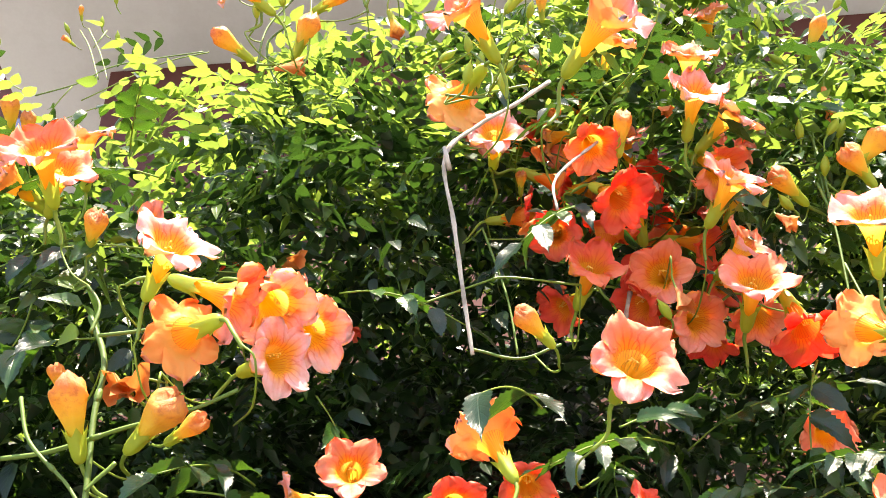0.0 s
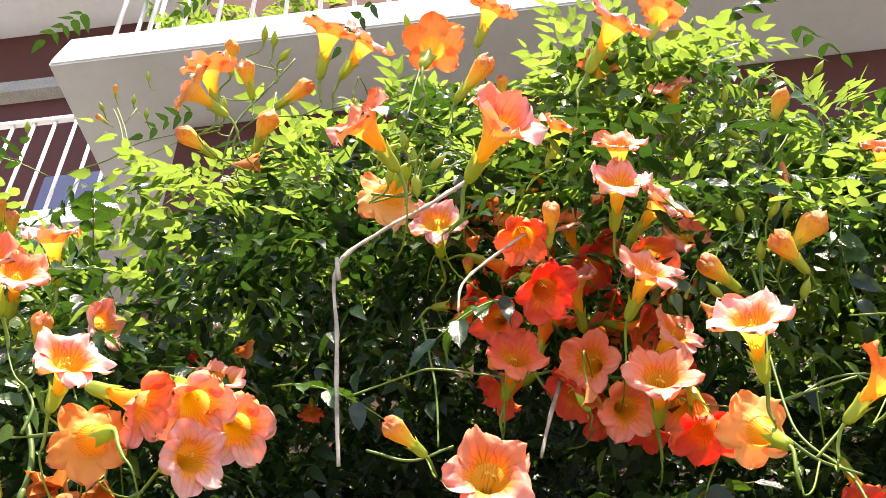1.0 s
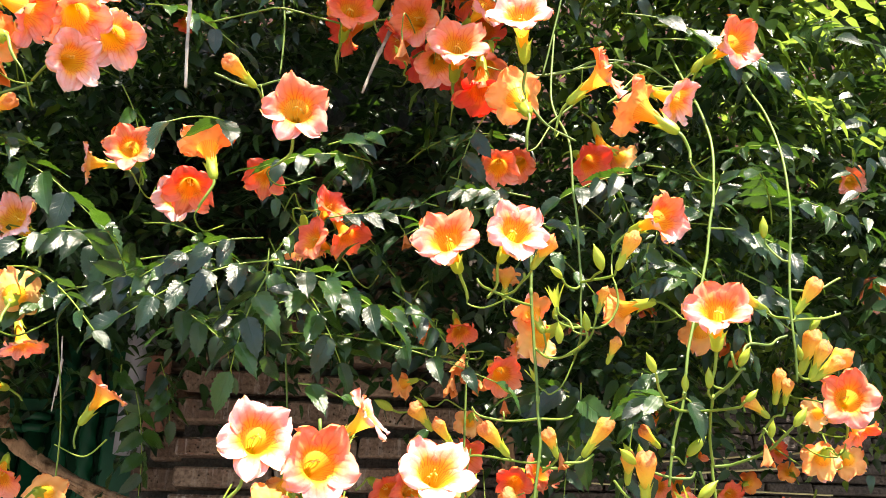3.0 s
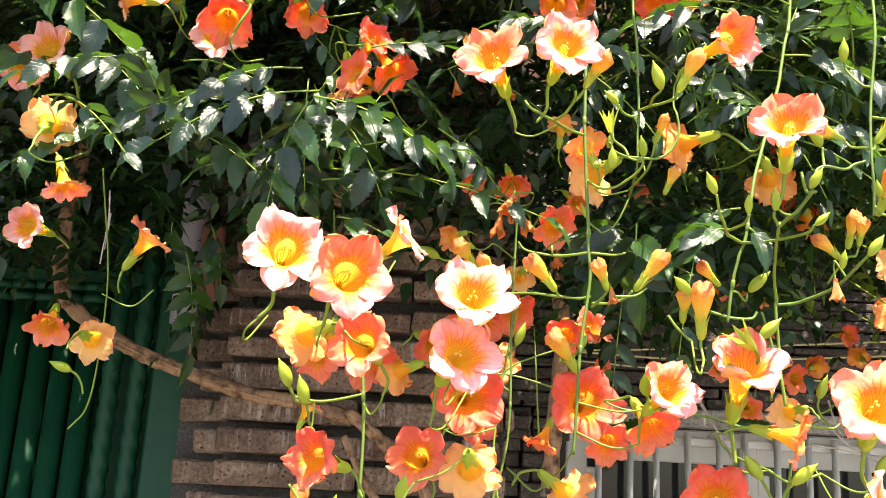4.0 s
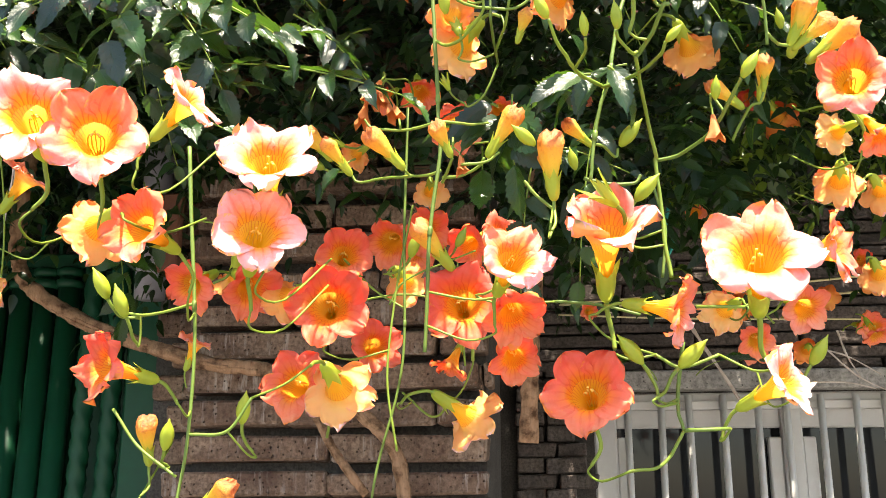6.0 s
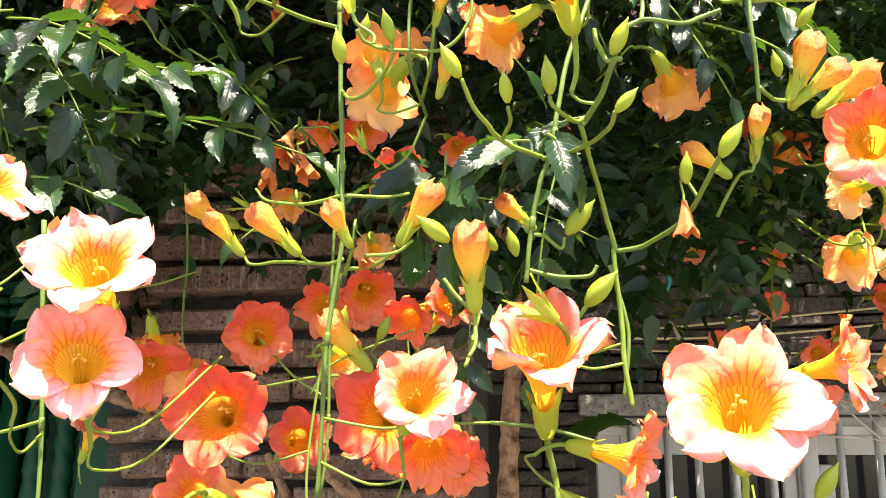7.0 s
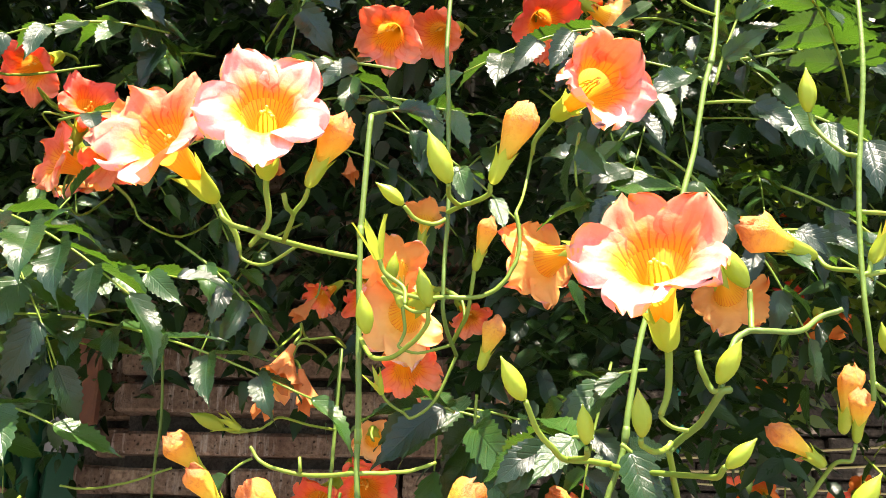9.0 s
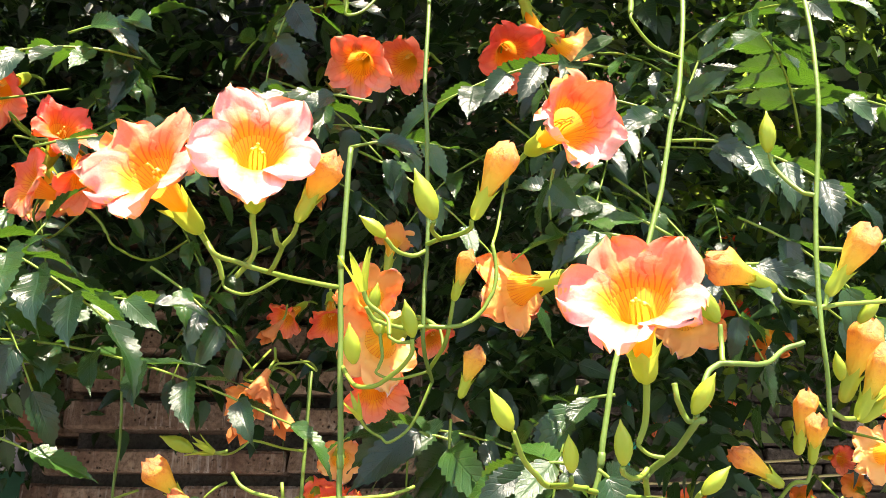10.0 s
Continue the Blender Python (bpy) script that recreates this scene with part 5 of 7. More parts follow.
# middle of the vine
trumpet_flower((0.337, 0.834, 2.161), (0.250, -0.708, -0.660), 1.05, "shade")
trumpet_flower((0.367, 0.771, 2.179), (-0.291, 0.221, 0.931), 1.05, "back")
trumpet_flower((0.258, 0.869, 2.219), (0.048, -0.998, 0.033), 1.05, "shade")
trumpet_flower((0.205, 0.9, 2.215), (-0.982, -0.189, -0.003), 0.84, "side")
trumpet_flower((1.116, 0.95, 2.245), (0.172, -0.886, -0.431), 0.735, "open")
trumpet_flower((1.145, 0.98, 2.111), (-0.051, -0.97, -0.238), 0.84, "open")

# lower clusters
trumpet_flower((0.079, 1.1, 1.879), (0.17, -0.688, -0.706), 1.05, "shade")
trumpet_flower((0.085, 1, 1.976), (-0.28, -0.96, -0.029), 1, "open")
trumpet_flower((0.046, 1, 2.175), (0.181, -0.95, -0.254), 1.1, "open")
trumpet_flower((0.307, 0.9, 2.173), (0.178, -0.973, -0.147), 1, "open")
trumpet_flower((1.18, 1.35, 1.841), (0.238, -0.494, -0.836), 0.7, "shade")

# far shoots before the slate wall
trumpet_flower((1.123, 1.69, 2.01), (0.146, -0.962, -0.229), 0.85, "open")
trumpet_flower((1.047, 1.69, 1.949), (0.047, -0.99, -0.133), 0.95, "open")
trumpet_flower((1.086, 1.69, 1.947), (0.051, 0.972, 0.23), 0.95, "back")
trumpet_flower((1.18, 1.69, 1.934), (0.243, -0.943, -0.225), 1, "open")
trumpet_flower((1.218, 1.69, 1.957), (0.596, 0.782, 0.181), 0.8, "back")
trumpet_flower((1.097, 1.69, 1.875), (0.047, -0.99, -0.133), 0.95, "open")
trumpet_flower((1.18, 1.69, 1.872), (0.09, 0.989, -0.117), 0.85, "back")
trumpet_flower((1.089, 1.69, 2.093), (0.243, -0.943, -0.225), 0.65, "open")
trumpet_flower((1.132, 1.69, 2.08), (-0.072, -0.971, -0.23), 0.7, "open")
trumpet_flower((1.278, 1.69, 1.91), (0.357, -0.908, -0.218), 0.9, "open")
trumpet_flower((1.278, 1.69, 2.018), (0.449, -0.887, -0.106), 0.8, "open")
trumpet_flower((1.298, 1.69, 1.978), (0.073, 0.94, 0.333), 0.8, "back")
trumpet_flower((0.834, 1.69, 1.943), (0.146, -0.982, -0.12), 0.6, "open")
trumpet_flower((0.405, 0.9, 2.207), (-0.119, -0.727, -0.676), 0.95, "shade")
trumpet_flower((0.785, 0.92, 2.246), (0.306, -0.7, -0.646), 1, "shade")
trumpet_flower((0.675, 0.9, 2.228), (-0.108, -0.744, -0.66), 0.95, "shade")
compound_leaf((0.527, 0.86, 2.21), (-0.82, -0.57, 0.054), 0.12, 3, 0.4, 0.042, 0)
compound_leaf((0.617, 0.86, 2.194), (0.851, -0.39, -0.352), 0.1, 2, 0.4, 0.042, 0)

# last cluster

# orange buds
orange_bud((0.522, 0.85, 2.829), (0.059, -0.721, 0.69), 0.9)
orange_bud((0.457, 0.9, 2.571), (0.064, -0.785, 0.617), 0.7)
orange_bud((0.677, 0.9, 2.505), (0.495, -0.696, 0.521), 0.8)
orange_bud((0.406, 0.708, 2.23), (-0.602, -0.721, 0.342), 1)
orange_bud((0.043, 0.777, 2.432), (0.379, -0.764, 0.521), 1.1)
orange_bud((-0.084, 0.85, 2.667), (0.207, -0.752, 0.626), 1)
orange_bud((0.067, 0.75, 2.218), (-0.018, -0.766, 0.643), 1.55)
orange_bud((0.125, 0.75, 2.209), (0.715, -0.616, 0.329), 1.55)
orange_bud((0.129, 0.82, 2.243), (0.789, -0.612, 0.048), 1.1)
orange_bud((0.03, 0.8, 2.287), (-0.037, -0.863, 0.503), 0.8)
wilted_flower((0.09, 0.8, 2.275), (0.312, -0.874, -0.373), 1.2)
wilted_flower((0.081, 0.8, 2.276), (0.006, -0.85, -0.526), 1)
wilted_flower((0.105, 0.85, 2.3), (0.287, -0.611, -0.737), 1)
wilted_flower((0.470, 0.83, 2.548), (-0.3, -0.5, -0.8), 0.62)
wilted_flower((0.489, 0.82, 2.592), (0.4, -0.6, -0.7), 0.55)
wilted_flower((0.448, 0.86, 2.470), (-0.5, -0.3, -0.8), 0.60)
wilted_flower((0.600, 0.80, 2.560), (0.2, -0.4, -0.9), 0.50)
wilted_flower((0.688, 0.83, 2.420), (0.3, -0.3, -0.9), 0.62)
wilted_flower((0.560, 0.82, 2.330), (0.1, -0.2, -1.0), 0.66)
wilted_flower((0.425, 0.86, 2.610), (-0.6, -0.4, -0.6), 0.55)
wilted_flower((0.792, 0.84, 2.585), (0.2, -0.3, -0.9), 0.60)
wilted_flower((0.842, 0.9, 2.666), (-0.039, 0.488, -0.872), 0.9)
wilted_flower((0.202, 0.9, 2.484), (0.599, -0.709, -0.372), 0.8)
wilted_flower((0.213, 0.8, 2.68), (0.987, -0.084, -0.14), 0.8)
orange_bud((0.172, 0.8, 2.9), (0.157, -0.709, 0.687), 1.1)
orange_bud((0.2, 0.8, 2.847), (-0.089, -0.725, 0.683), 1.25)
orange_bud((0.26, 0.8, 2.8), (0.888, -0.333, 0.318), 1.3)
orange_bud((0.151, 0.8, 2.727), (-0.715, -0.608, 0.345), 1.3)
orange_bud((0.229, 0.8, 2.736), (0.497, -0.616, 0.612), 1.4)
orange_bud((-0.271, 1.25, 3.508), (0.059, -0.721, 0.69), 0.7)
orange_bud((-0.28, 1.25, 3.416), (-0.711, -0.563, 0.42), 0.7)
orange_bud((0.335, 0.85, 2.818), (0.272, 0.472, -0.839), 1)
orange_bud((0.484, 0.78, 2.763), (0.695, -0.51, 0.506), 1.5)
orange_bud((0.713, 0.84, 2.47), (-0.717, -0.614, 0.331), 1.3)
orange_bud((0.799, 0.82, 2.495), (0.691, -0.577, 0.434), 1.5)
orange_bud((0.857, 0.88, 2.763), (0.355, -0.667, 0.655), 1.3)
orange_bud((0.548, 0.8, 2.527), (0.181, -0.729, 0.66), 1.1)
orange_bud((0.78, 0.82, 2.474), (-0.582, -0.594, 0.555), 1.3)
orange_bud((-0.106, 0.85, 2.689), (0.083, -0.735, 0.673), 1.2)
orange_bud((0.45, 0.85, 1.684), (0.056, -0.466, 0.883), 1)
orange_bud((0.528, 0.8, 1.641), (0.832, -0.289, 0.473), 1)
spent_calyx((0.814, 0.7, 1.83), (-0.711, -0.449, 0.541), 0.85)

# green buds
green_bud((0.551, 0.95, 1.953), (-0.812, -0.457, 0.363), 1)
green_bud((0.445, 0.76, 1.794), (-0.295, -0.359, 0.885), 1)
green_bud((0.461, 0.76, 1.78), (-0.295, -0.359, 0.885), 1)
green_bud((0.867, 0.74, 1.732), (0.637, -0.357, 0.683), 1)
green_bud((0.829, 0.74, 1.735), (-0.586, -0.432, 0.685), 1)
green_bud((0.962, 0.95, 1.827), (0.305, -0.327, 0.894), 1)
green_bud((0.546, 0.8, 1.705), (0.185, -0.337, 0.923), 1)
green_bud((0.488, 0.8, 1.685), (0.341, -0.436, 0.833), 1)
green_bud((0.74, 0.72, 1.794), (-0.242, -0.742, 0.626), 1)
green_bud((0.65, 0.95, 1.868), (0.305, -0.327, 0.894), 1)
green_bud((0.977, 0.85, 1.748), (0.519, -0.288, 0.805), 1)
green_bud((0.146, 1, 1.817), (-0.842, -0.442, 0.309), 1)
green_bud((-0.207, 1.25, 3.551), (0.059, -0.721, 0.69), 0.9)
green_bud((-0.225, 1.25, 3.473), (0.157, -0.709, 0.687), 0.9)
green_bud((-0.188, 1.25, 3.418), (0.059, -0.721, 0.69), 0.9)
green_bud((-0.291, 1.25, 3.461), (-0.229, -0.714, 0.661), 0.9)
green_bud((0.174, 0.8, 2.797), (0.059, -0.721, 0.69), 0.9)
green_bud((0.212, 0.8, 2.948), (0.157, -0.709, 0.687), 0.9)
green_bud((0.227, 0.8, 2.933), (0.252, -0.691, 0.677), 0.9)
green_bud((0.244, 0.8, 2.892), (0.745, -0.475, 0.469), 0.9)
green_bud((0.409, 0.78, 2.903), (-0.137, -0.723, 0.677), 0.9)
green_bud((0.405, 0.75, 2.628), (-0.04, -0.726, 0.687), 0.9)
green_bud((0.413, 0.75, 2.599), (0.157, -0.709, 0.687), 0.9)
green_bud((0.394, 0.72, 2.543), (0.273, -0.694, 0.667), 0.9)
green_bud((0.421, 0.7, 2.5), (-0.039, 0.488, -0.872), 0.9)
green_bud((0.385, 0.78, 2.653), (0.843, -0.396, 0.364), 0.9)
green_bud((0.439, 0.75, 2.588), (0.831, -0.397, 0.389), 0.9)
green_bud((0.493, 0.8, 2.754), (0.341, -0.667, 0.662), 0.9)
green_bud((0.812, 0.9, 2.831), (0.059, -0.721, 0.69), 0.9)
green_bud((0.797, 0.88, 2.729), (-0.756, -0.528, 0.388), 0.9)
green_bud((0.976, 0.95, 2.932), (0.643, -0.543, 0.54), 0.9)
green_bud((0.753, 0.84, 2.554), (-0.137, -0.723, 0.677), 0.9)
green_bud((0.791, 0.84, 2.556), (0.643, -0.543, 0.54), 0.9)
green_bud((0.76, 0.84, 2.499), (0.059, -0.721, 0.69), 0.9)
green_bud((0.812, 0.86, 2.573), (0.341, -0.667, 0.662), 0.9)
green_bud((0.789, 0.84, 2.442), (0.457, -0.633, 0.625), 0.9)
green_bud((0.702, 0.84, 2.452), (-0.711, -0.563, 0.42), 0.9)
green_bud((0.556, 0.86, 2.349), (-0.474, -0.67, 0.571), 0.9)
green_bud((0.887, 0.8, 2.312), (0.576, -0.584, 0.572), 0.9)
green_bud((-0.32, 1.1, 3.213), (0.059, -0.721, 0.69), 0.9)

# leaves that stand out of the mass
compound_leaf((0.667, 0.86, 2.147), (0.915, -0.127, -0.382), 0.16, 3, 0.4, 0.034, 0)
compound_leaf((0.701, 0.88, 2.164), (-0.802, -0.595, -0.053), 0.15, 3, 0.4, 0.034, 0)
compound_leaf((0.901, 0.86, 2.179), (0.971, -0.163, 0.175), 0.18, 4, 0.4, 0.034, 0)
compound_leaf((0.828, 0.88, 1.987), (-0.293, -0.244, -0.924), 0.16, 4, 0.4, 0.034, 0)
compound_leaf((0.918, 0.9, 2.082), (0.944, -0.164, -0.285), 0.15, 3, 0.4, 0.034, 0)
compound_leaf((0.496, 0.92, 2.196), (-0.723, -0.376, -0.58), 0.15, 4, 0.4, 0.034, 0)
compound_leaf((0.566, 0.95, 2.25), (0.538, -0.81, 0.235), 0.16, 4, 0.4, 0.034, 0)
compound_leaf((0.853, 0.86, 2.121), (0.681, -0.379, -0.627), 0.14, 3, 0.4, 0.034, 0)
compound_leaf((0.763, 0.95, 1.952), (-0.184, -0.24, -0.953), 0.16, 4, 0.4, 0.034, 0)
compound_leaf((0.708, 0.95, 1.966), (0.91, -0.413, 0.006), 0.14, 3, 0.4, 0.034, 0)
compound_leaf((-0.175, 1.1, 3.075), (-0.611, 0.145, -0.778), 0.17, 4, 0.35, 0.036, 0)
compound_leaf((0.055, 1, 2.891), (-0.948, -0.313, -0.06), 0.2, 4, 0.35, 0.036, 0)
compound_leaf((-0.244, 1.1, 3.067), (-0.754, -0.615, 0.231), 0.18, 4, 0.35, 0.036, 0)
compound_leaf((0.807, 0.95, 3.011), (0.744, -0.503, 0.441), 0.17, 4, 0.35, 0.036, 0)
compound_leaf((0.774, 0.95, 3.088), (0.691, -0.518, 0.503), 0.16, 4, 0.35, 0.036, 0)
compound_leaf((0.981, 0.95, 2.85), (0.941, -0.319, 0.112), 0.17, 4, 0.35, 0.036, 0)
compound_leaf((0.918, 0.92, 2.764), (-0.876, -0.469, 0.11), 0.16, 4, 0.35, 0.036, 0)
compound_leaf((1.032, 1, 2.854), (0.967, -0.254, 0.026), 0.18, 4, 0.35, 0.036, 0)
compound_leaf((0.857, 0.9, 2.654), (0.955, -0.263, -0.138), 0.18, 4, 0.35, 0.036, 0)
compound_leaf((0.97, 0.9, 2.617), (-0.926, -0.247, -0.285), 0.17, 4, 0.35, 0.036, 0)
compound_leaf((0.725, 0.92, 2.705), (0.909, -0.4, -0.118), 0.15, 4, 0.35, 0.036, 0)
compound_leaf((0.47, 0.95, 2.912), (-0.384, -0.911, -0.15), 0.15, 4, 0.35, 0.036, 0)
compound_leaf((0.365, 0.95, 2.975), (0.923, -0.38, -0.054), 0.15, 4, 0.35, 0.036, 0)
compound_leaf((0.855, 0.85, 2.395), (0.966, -0.228, -0.124), 0.15, 3, 0.35, 0.036, 0)
compound_leaf((0.278, 0.9, 2.896), (0.863, -0.437, -0.253), 0.15, 4, 0.35, 0.036, 0)
compound_leaf((-0.045, 0.95, 2.711), (0.612, 0.078, -0.787), 0.17, 4, 0.35, 0.036, 0)
compound_leaf((0.275, 0.898, 2.142), (0.813, -0.574, -0.092), 0.138284, 4, 0.45, 0.031464, 0.371787)
compound_leaf((0.171, 0.81, 2.058), (0.741, -0.663, -0.101), 0.161343, 4, 0.45, 0.0319904, -13.8381)
compound_leaf((0.454, 0.887, 2.03), (-0.859, -0.49, 0.152), 0.122329, 4, 0.45, 0.0378677, -10.5195)
compound_leaf((0.8, 0.946, 2.253), (0.306, -0.56, -0.77), 0.13908, 4, 0.45, 0.0344724, -6.38012)
compound_leaf((0.905, 0.909, 2.237), (0.452, -0.866, 0.216), 0.13138, 4, 0.45, 0.032199, 4.27809)
compound_leaf((0.896, 1.019, 2.263), (-0.109, -0.565, -0.818), 0.138721, 4, 0.45, 0.0336764, 18.7569)
compound_leaf((0.986, 1.047, 2.277), (0.721, -0.679, -0.136), 0.147857, 4, 0.45, 0.0310639, -0.551845)
compound_leaf((0.769, 1.015, 2.204), (-0.773, -0.368, -0.518), 0.125687, 4, 0.45, 0.0348671, 4.71849)
compound_leaf((0.934, 1.026, 2.24), (0.768, -0.396, -0.503), 0.143208, 4, 0.45, 0.0304247, 10.0746)
compound_leaf((0.949, 1.023, 2.156), (-0.114, -0.992, -0.053), 0.143433, 4, 0.45, 0.0301579, -1.91524)
compound_leaf((0.806, 0.909, 2.232), (0.145, -0.609, -0.78), 0.122381, 4, 0.45, 0.0327366, 18.5711)
compound_leaf((0.782, 0.982, 2.222), (0.75, -0.216, -0.625), 0.153199, 4, 0.45, 0.0319489, -4.23517)
compound_leaf((0.867, 1.044, 2.181), (0.468, -0.834, -0.291), 0.121598, 4, 0.45, 0.0316334, -0.751863)
compound_leaf((0.913, 0.901, 2.204), (-0.588, -0.758, -0.281), 0.138317, 4, 0.45, 0.0366717, 9.52468)
compound_leaf((0.91, 1.001, 2.204), (0.95, -0.308, -0.052), 0.148998, 4, 0.45, 0.0361216, 14.8937)
compound_leaf((0.864, 0.916, 2.195), (-0.126, -0.709, -0.694), 0.113367, 4, 0.45, 0.0314613, -16.8848)
compound_leaf((0.85, 0.9, 2.235), (0.383, -0.843, -0.377), 0.12818, 4, 0.45, 0.0301785, 18.7166)
compound_leaf((0.512, 0.983, 2.258), (-0.414, -0.881, -0.23), 0.116142, 4, 0.45, 0.0359426, 24.6551)
compound_leaf((0.488, 0.961, 2.157), (0.705, -0.651, -0.281), 0.123238, 4, 0.45, 0.035802, -16.9281)
compound_leaf((0.343, 1.019, 2.055), (0.711, -0.7, -0.066), 0.111352, 4, 0.45, 0.0336968, 23.9251)
compound_leaf((0.598, 0.984, 2.111), (-0.296, -0.858, -0.419), 0.148597, 4, 0.45, 0.0337281, 13.9527)
compound_leaf((0.389, 1.055, 2.277), (0.92, -0.233, -0.315), 0.150304, 4, 0.45, 0.0357283, 11.9937)
compound_leaf((0.4, 0.996, 2.163), (0.327, -0.717, -0.615), 0.123971, 4, 0.45, 0.0318142, 9.6261)
compound_leaf((0.598, 1.072, 2.213), (0.953, -0.17, -0.253), 0.128232, 4, 0.45, 0.0315432, -13.6577)
compound_leaf((0.356, 1.031, 2.271), (0.785, -0.19, -0.589), 0.133974, 4, 0.45, 0.0345708, 14.9822)
compound_leaf((0.319, 1.068, 2.15), (0.261, -0.263, -0.929), 0.133902, 4, 0.45, 0.0312497, 14.4568)
compound_leaf((0.86, 0.86, 2.566), (0.907, -0.418, 0.052), 0.19, 4, 0.3, 0.05, 0)
compound_leaf((0.846, 0.84, 2.369), (0.965, -0.26, -0.04), 0.16, 3, 0.35, 0.05, 0)

# shoots
green_stem([(0.674, 1.1, 1.902), (0.683, 1.1, 1.775)], 0.000792, 0.001188)
green_stem([(1.124, 1.66, 2.103), (1.115, 1.66, 1.988), (1.099, 1.66, 1.893)], 0.001188, 0.001188)
green_stem([(0.497, 0.78, 1.908), (0.505, 0.78, 1.828), (0.512, 0.78, 1.757), (0.512, 0.78, 1.685), (0.506, 0.78, 1.634)], 0.001716, 0.001188)
green_stem([(0.51, 0.78, 1.782), (0.475, 0.78, 1.774), (0.451, 0.78, 1.777)], 0.001188, 0.001188)
green_stem([(0.512, 0.78, 1.685), (0.541, 0.78, 1.687), (0.558, 0.78, 1.711)], 0.00132, 0.001188)
green_stem([(0.505, 0.78, 1.655), (0.474, 0.78, 1.677), (0.453, 0.78, 1.704)], 0.001188, 0.001188)
green_stem([(0.643, 0.95, 2.006), (0.641, 0.95, 1.872), (0.641, 0.95, 1.759), (0.62, 0.95, 1.67), (0.615, 0.95, 1.639)], 0.001452, 0.001188)
green_stem([(0.641, 0.95, 1.809), (0.613, 0.95, 1.827), (0.584, 0.95, 1.857)], 0.000924, 0.001188)
green_stem([(0.641, 0.95, 1.732), (0.668, 0.95, 1.71), (0.684, 0.95, 1.721)], 0.001056, 0.001188)
green_stem([(0.698, 1, 1.818), (0.634, 1, 1.832), (0.563, 1, 1.822)], 0.000924, 0.001188)
green_stem([(0.865, 0.76, 1.743), (0.859, 0.76, 1.702), (0.862, 0.76, 1.684)], 0.001452, 0.001188)
green_stem([(0.862, 0.76, 1.684), (0.892, 0.76, 1.685)], 0.001452, 0.001188)
green_stem([(0.862, 0.76, 1.684), (0.847, 0.76, 1.662), (0.826, 0.76, 1.658)], 0.001188, 0.001188)
green_stem([(0.846, 0.76, 1.735), (0.863, 0.76, 1.726), (0.888, 0.76, 1.734)], 0.001188, 0.001188)
green_stem([(0.78, 0.8, 1.781), (0.811, 0.8, 1.778), (0.841, 0.8, 1.77)], 0.00132, 0.001188)
green_stem([(0.881, 0.8, 1.775), (0.915, 0.8, 1.774)], 0.001188, 0.001188)
green_stem([(0.851, 0.78, 1.869), (0.86, 0.78, 1.831), (0.856, 0.78, 1.793)], 0.00132, 0.001188)
green_stem([(0.117, 1.1, 2.083), (0.144, 1.1, 1.934), (0.143, 1.1, 1.795), (0.121, 1.1, 1.754)], 0.001056, 0.001188)
green_stem([(0.139, 1.1, 1.92), (0.177, 1.1, 1.906), (0.203, 1.1, 1.928)], 0.000792, 0.001188)
green_stem([(0.649, 0.95, 1.907), (0.634, 0.95, 1.824), (0.627, 0.95, 1.745), (0.637, 0.95, 1.68)], 0.001056, 0.001188)
green_stem([(0.708, 0.95, 1.861), (0.645, 0.95, 1.836), (0.628, 0.95, 1.812)], 0.000792, 0.001188)
green_stem([(0.403, 0.88, 2.49), (0.415, 0.88, 2.397), (0.415, 0.88, 2.328)], 0.001452, 0.001188)
green_stem([(0.328, 0.86, 2.381), (0.387, 0.86, 2.4), (0.417, 0.86, 2.405), (0.484, 0.86, 2.387)], 0.001188, 0.001188)
green_stem([(0.363, 0.78, 2.269), (0.401, 0.78, 2.255), (0.436, 0.78, 2.265)], 0.00132, 0.001188)
green_stem([(0.72, 0.86, 2.327), (0.766, 0.86, 2.338), (0.813, 0.86, 2.349)], 0.001188, 0.001188)
green_stem([(0.802, 0.84, 2.336), (0.843, 0.84, 2.309), (0.88, 0.84, 2.307)], 0.001188, 0.001188)
green_stem([(0.75, 0.86, 2.445), (0.773, 0.86, 2.549), (0.801, 0.86, 2.638)], 0.00132, 0.001188)
green_stem([(0.713, 0.86, 2.479), (0.751, 0.86, 2.453), (0.786, 0.86, 2.443)], 0.001188, 0.001188)
green_stem([(0.239, 0.8, 2.813), (0.234, 0.8, 2.704), (0.219, 0.8, 2.665)], 0.001056, 0.001188)
green_stem([(-0.18, 1.15, 3.101), (-0.06, 1.15, 3.183), (0.022, 1.15, 3.207)], 0.001056, 0.001188)
green_stem([(-0.167, 1.2, 3.218), (-0.193, 1.2, 3.306), (-0.223, 1.2, 3.38)], 0.000792, 0.001188)
green_stem([(0.371, 0.75, 2.537), (0.419, 0.75, 2.55), (0.455, 0.75, 2.556)], 0.001056, 0.001188)

# woody stems, twigs, strings
woody_stem([(-0.134, 1.598, 2.301), (-0.146, 1.598, 2.236), (-0.15, 1.598, 2.167), (-0.151, 1.598, 2.079), (-0.139, 1.598, 2.02), (-0.1, 1.598, 1.975), (-0.036, 1.598, 1.938), (0.045, 1.598, 1.902), (0.131, 1.598, 1.873), (0.221, 1.598, 1.851), (0.298, 1.598, 1.841), (0.397, 1.598, 1.817)], 0.0135, 0.0115)
woody_stem([(0.393, 1.55, 1.828), (0.473, 1.57, 1.766), (0.527, 1.58, 1.704), (0.55, 1.58, 1.593)], 0.01, 0.011)
woody_stem([(0.389, 1.57, 1.786), (0.429, 1.57, 1.714), (0.485, 1.57, 1.644)], 0.006, 0.007)
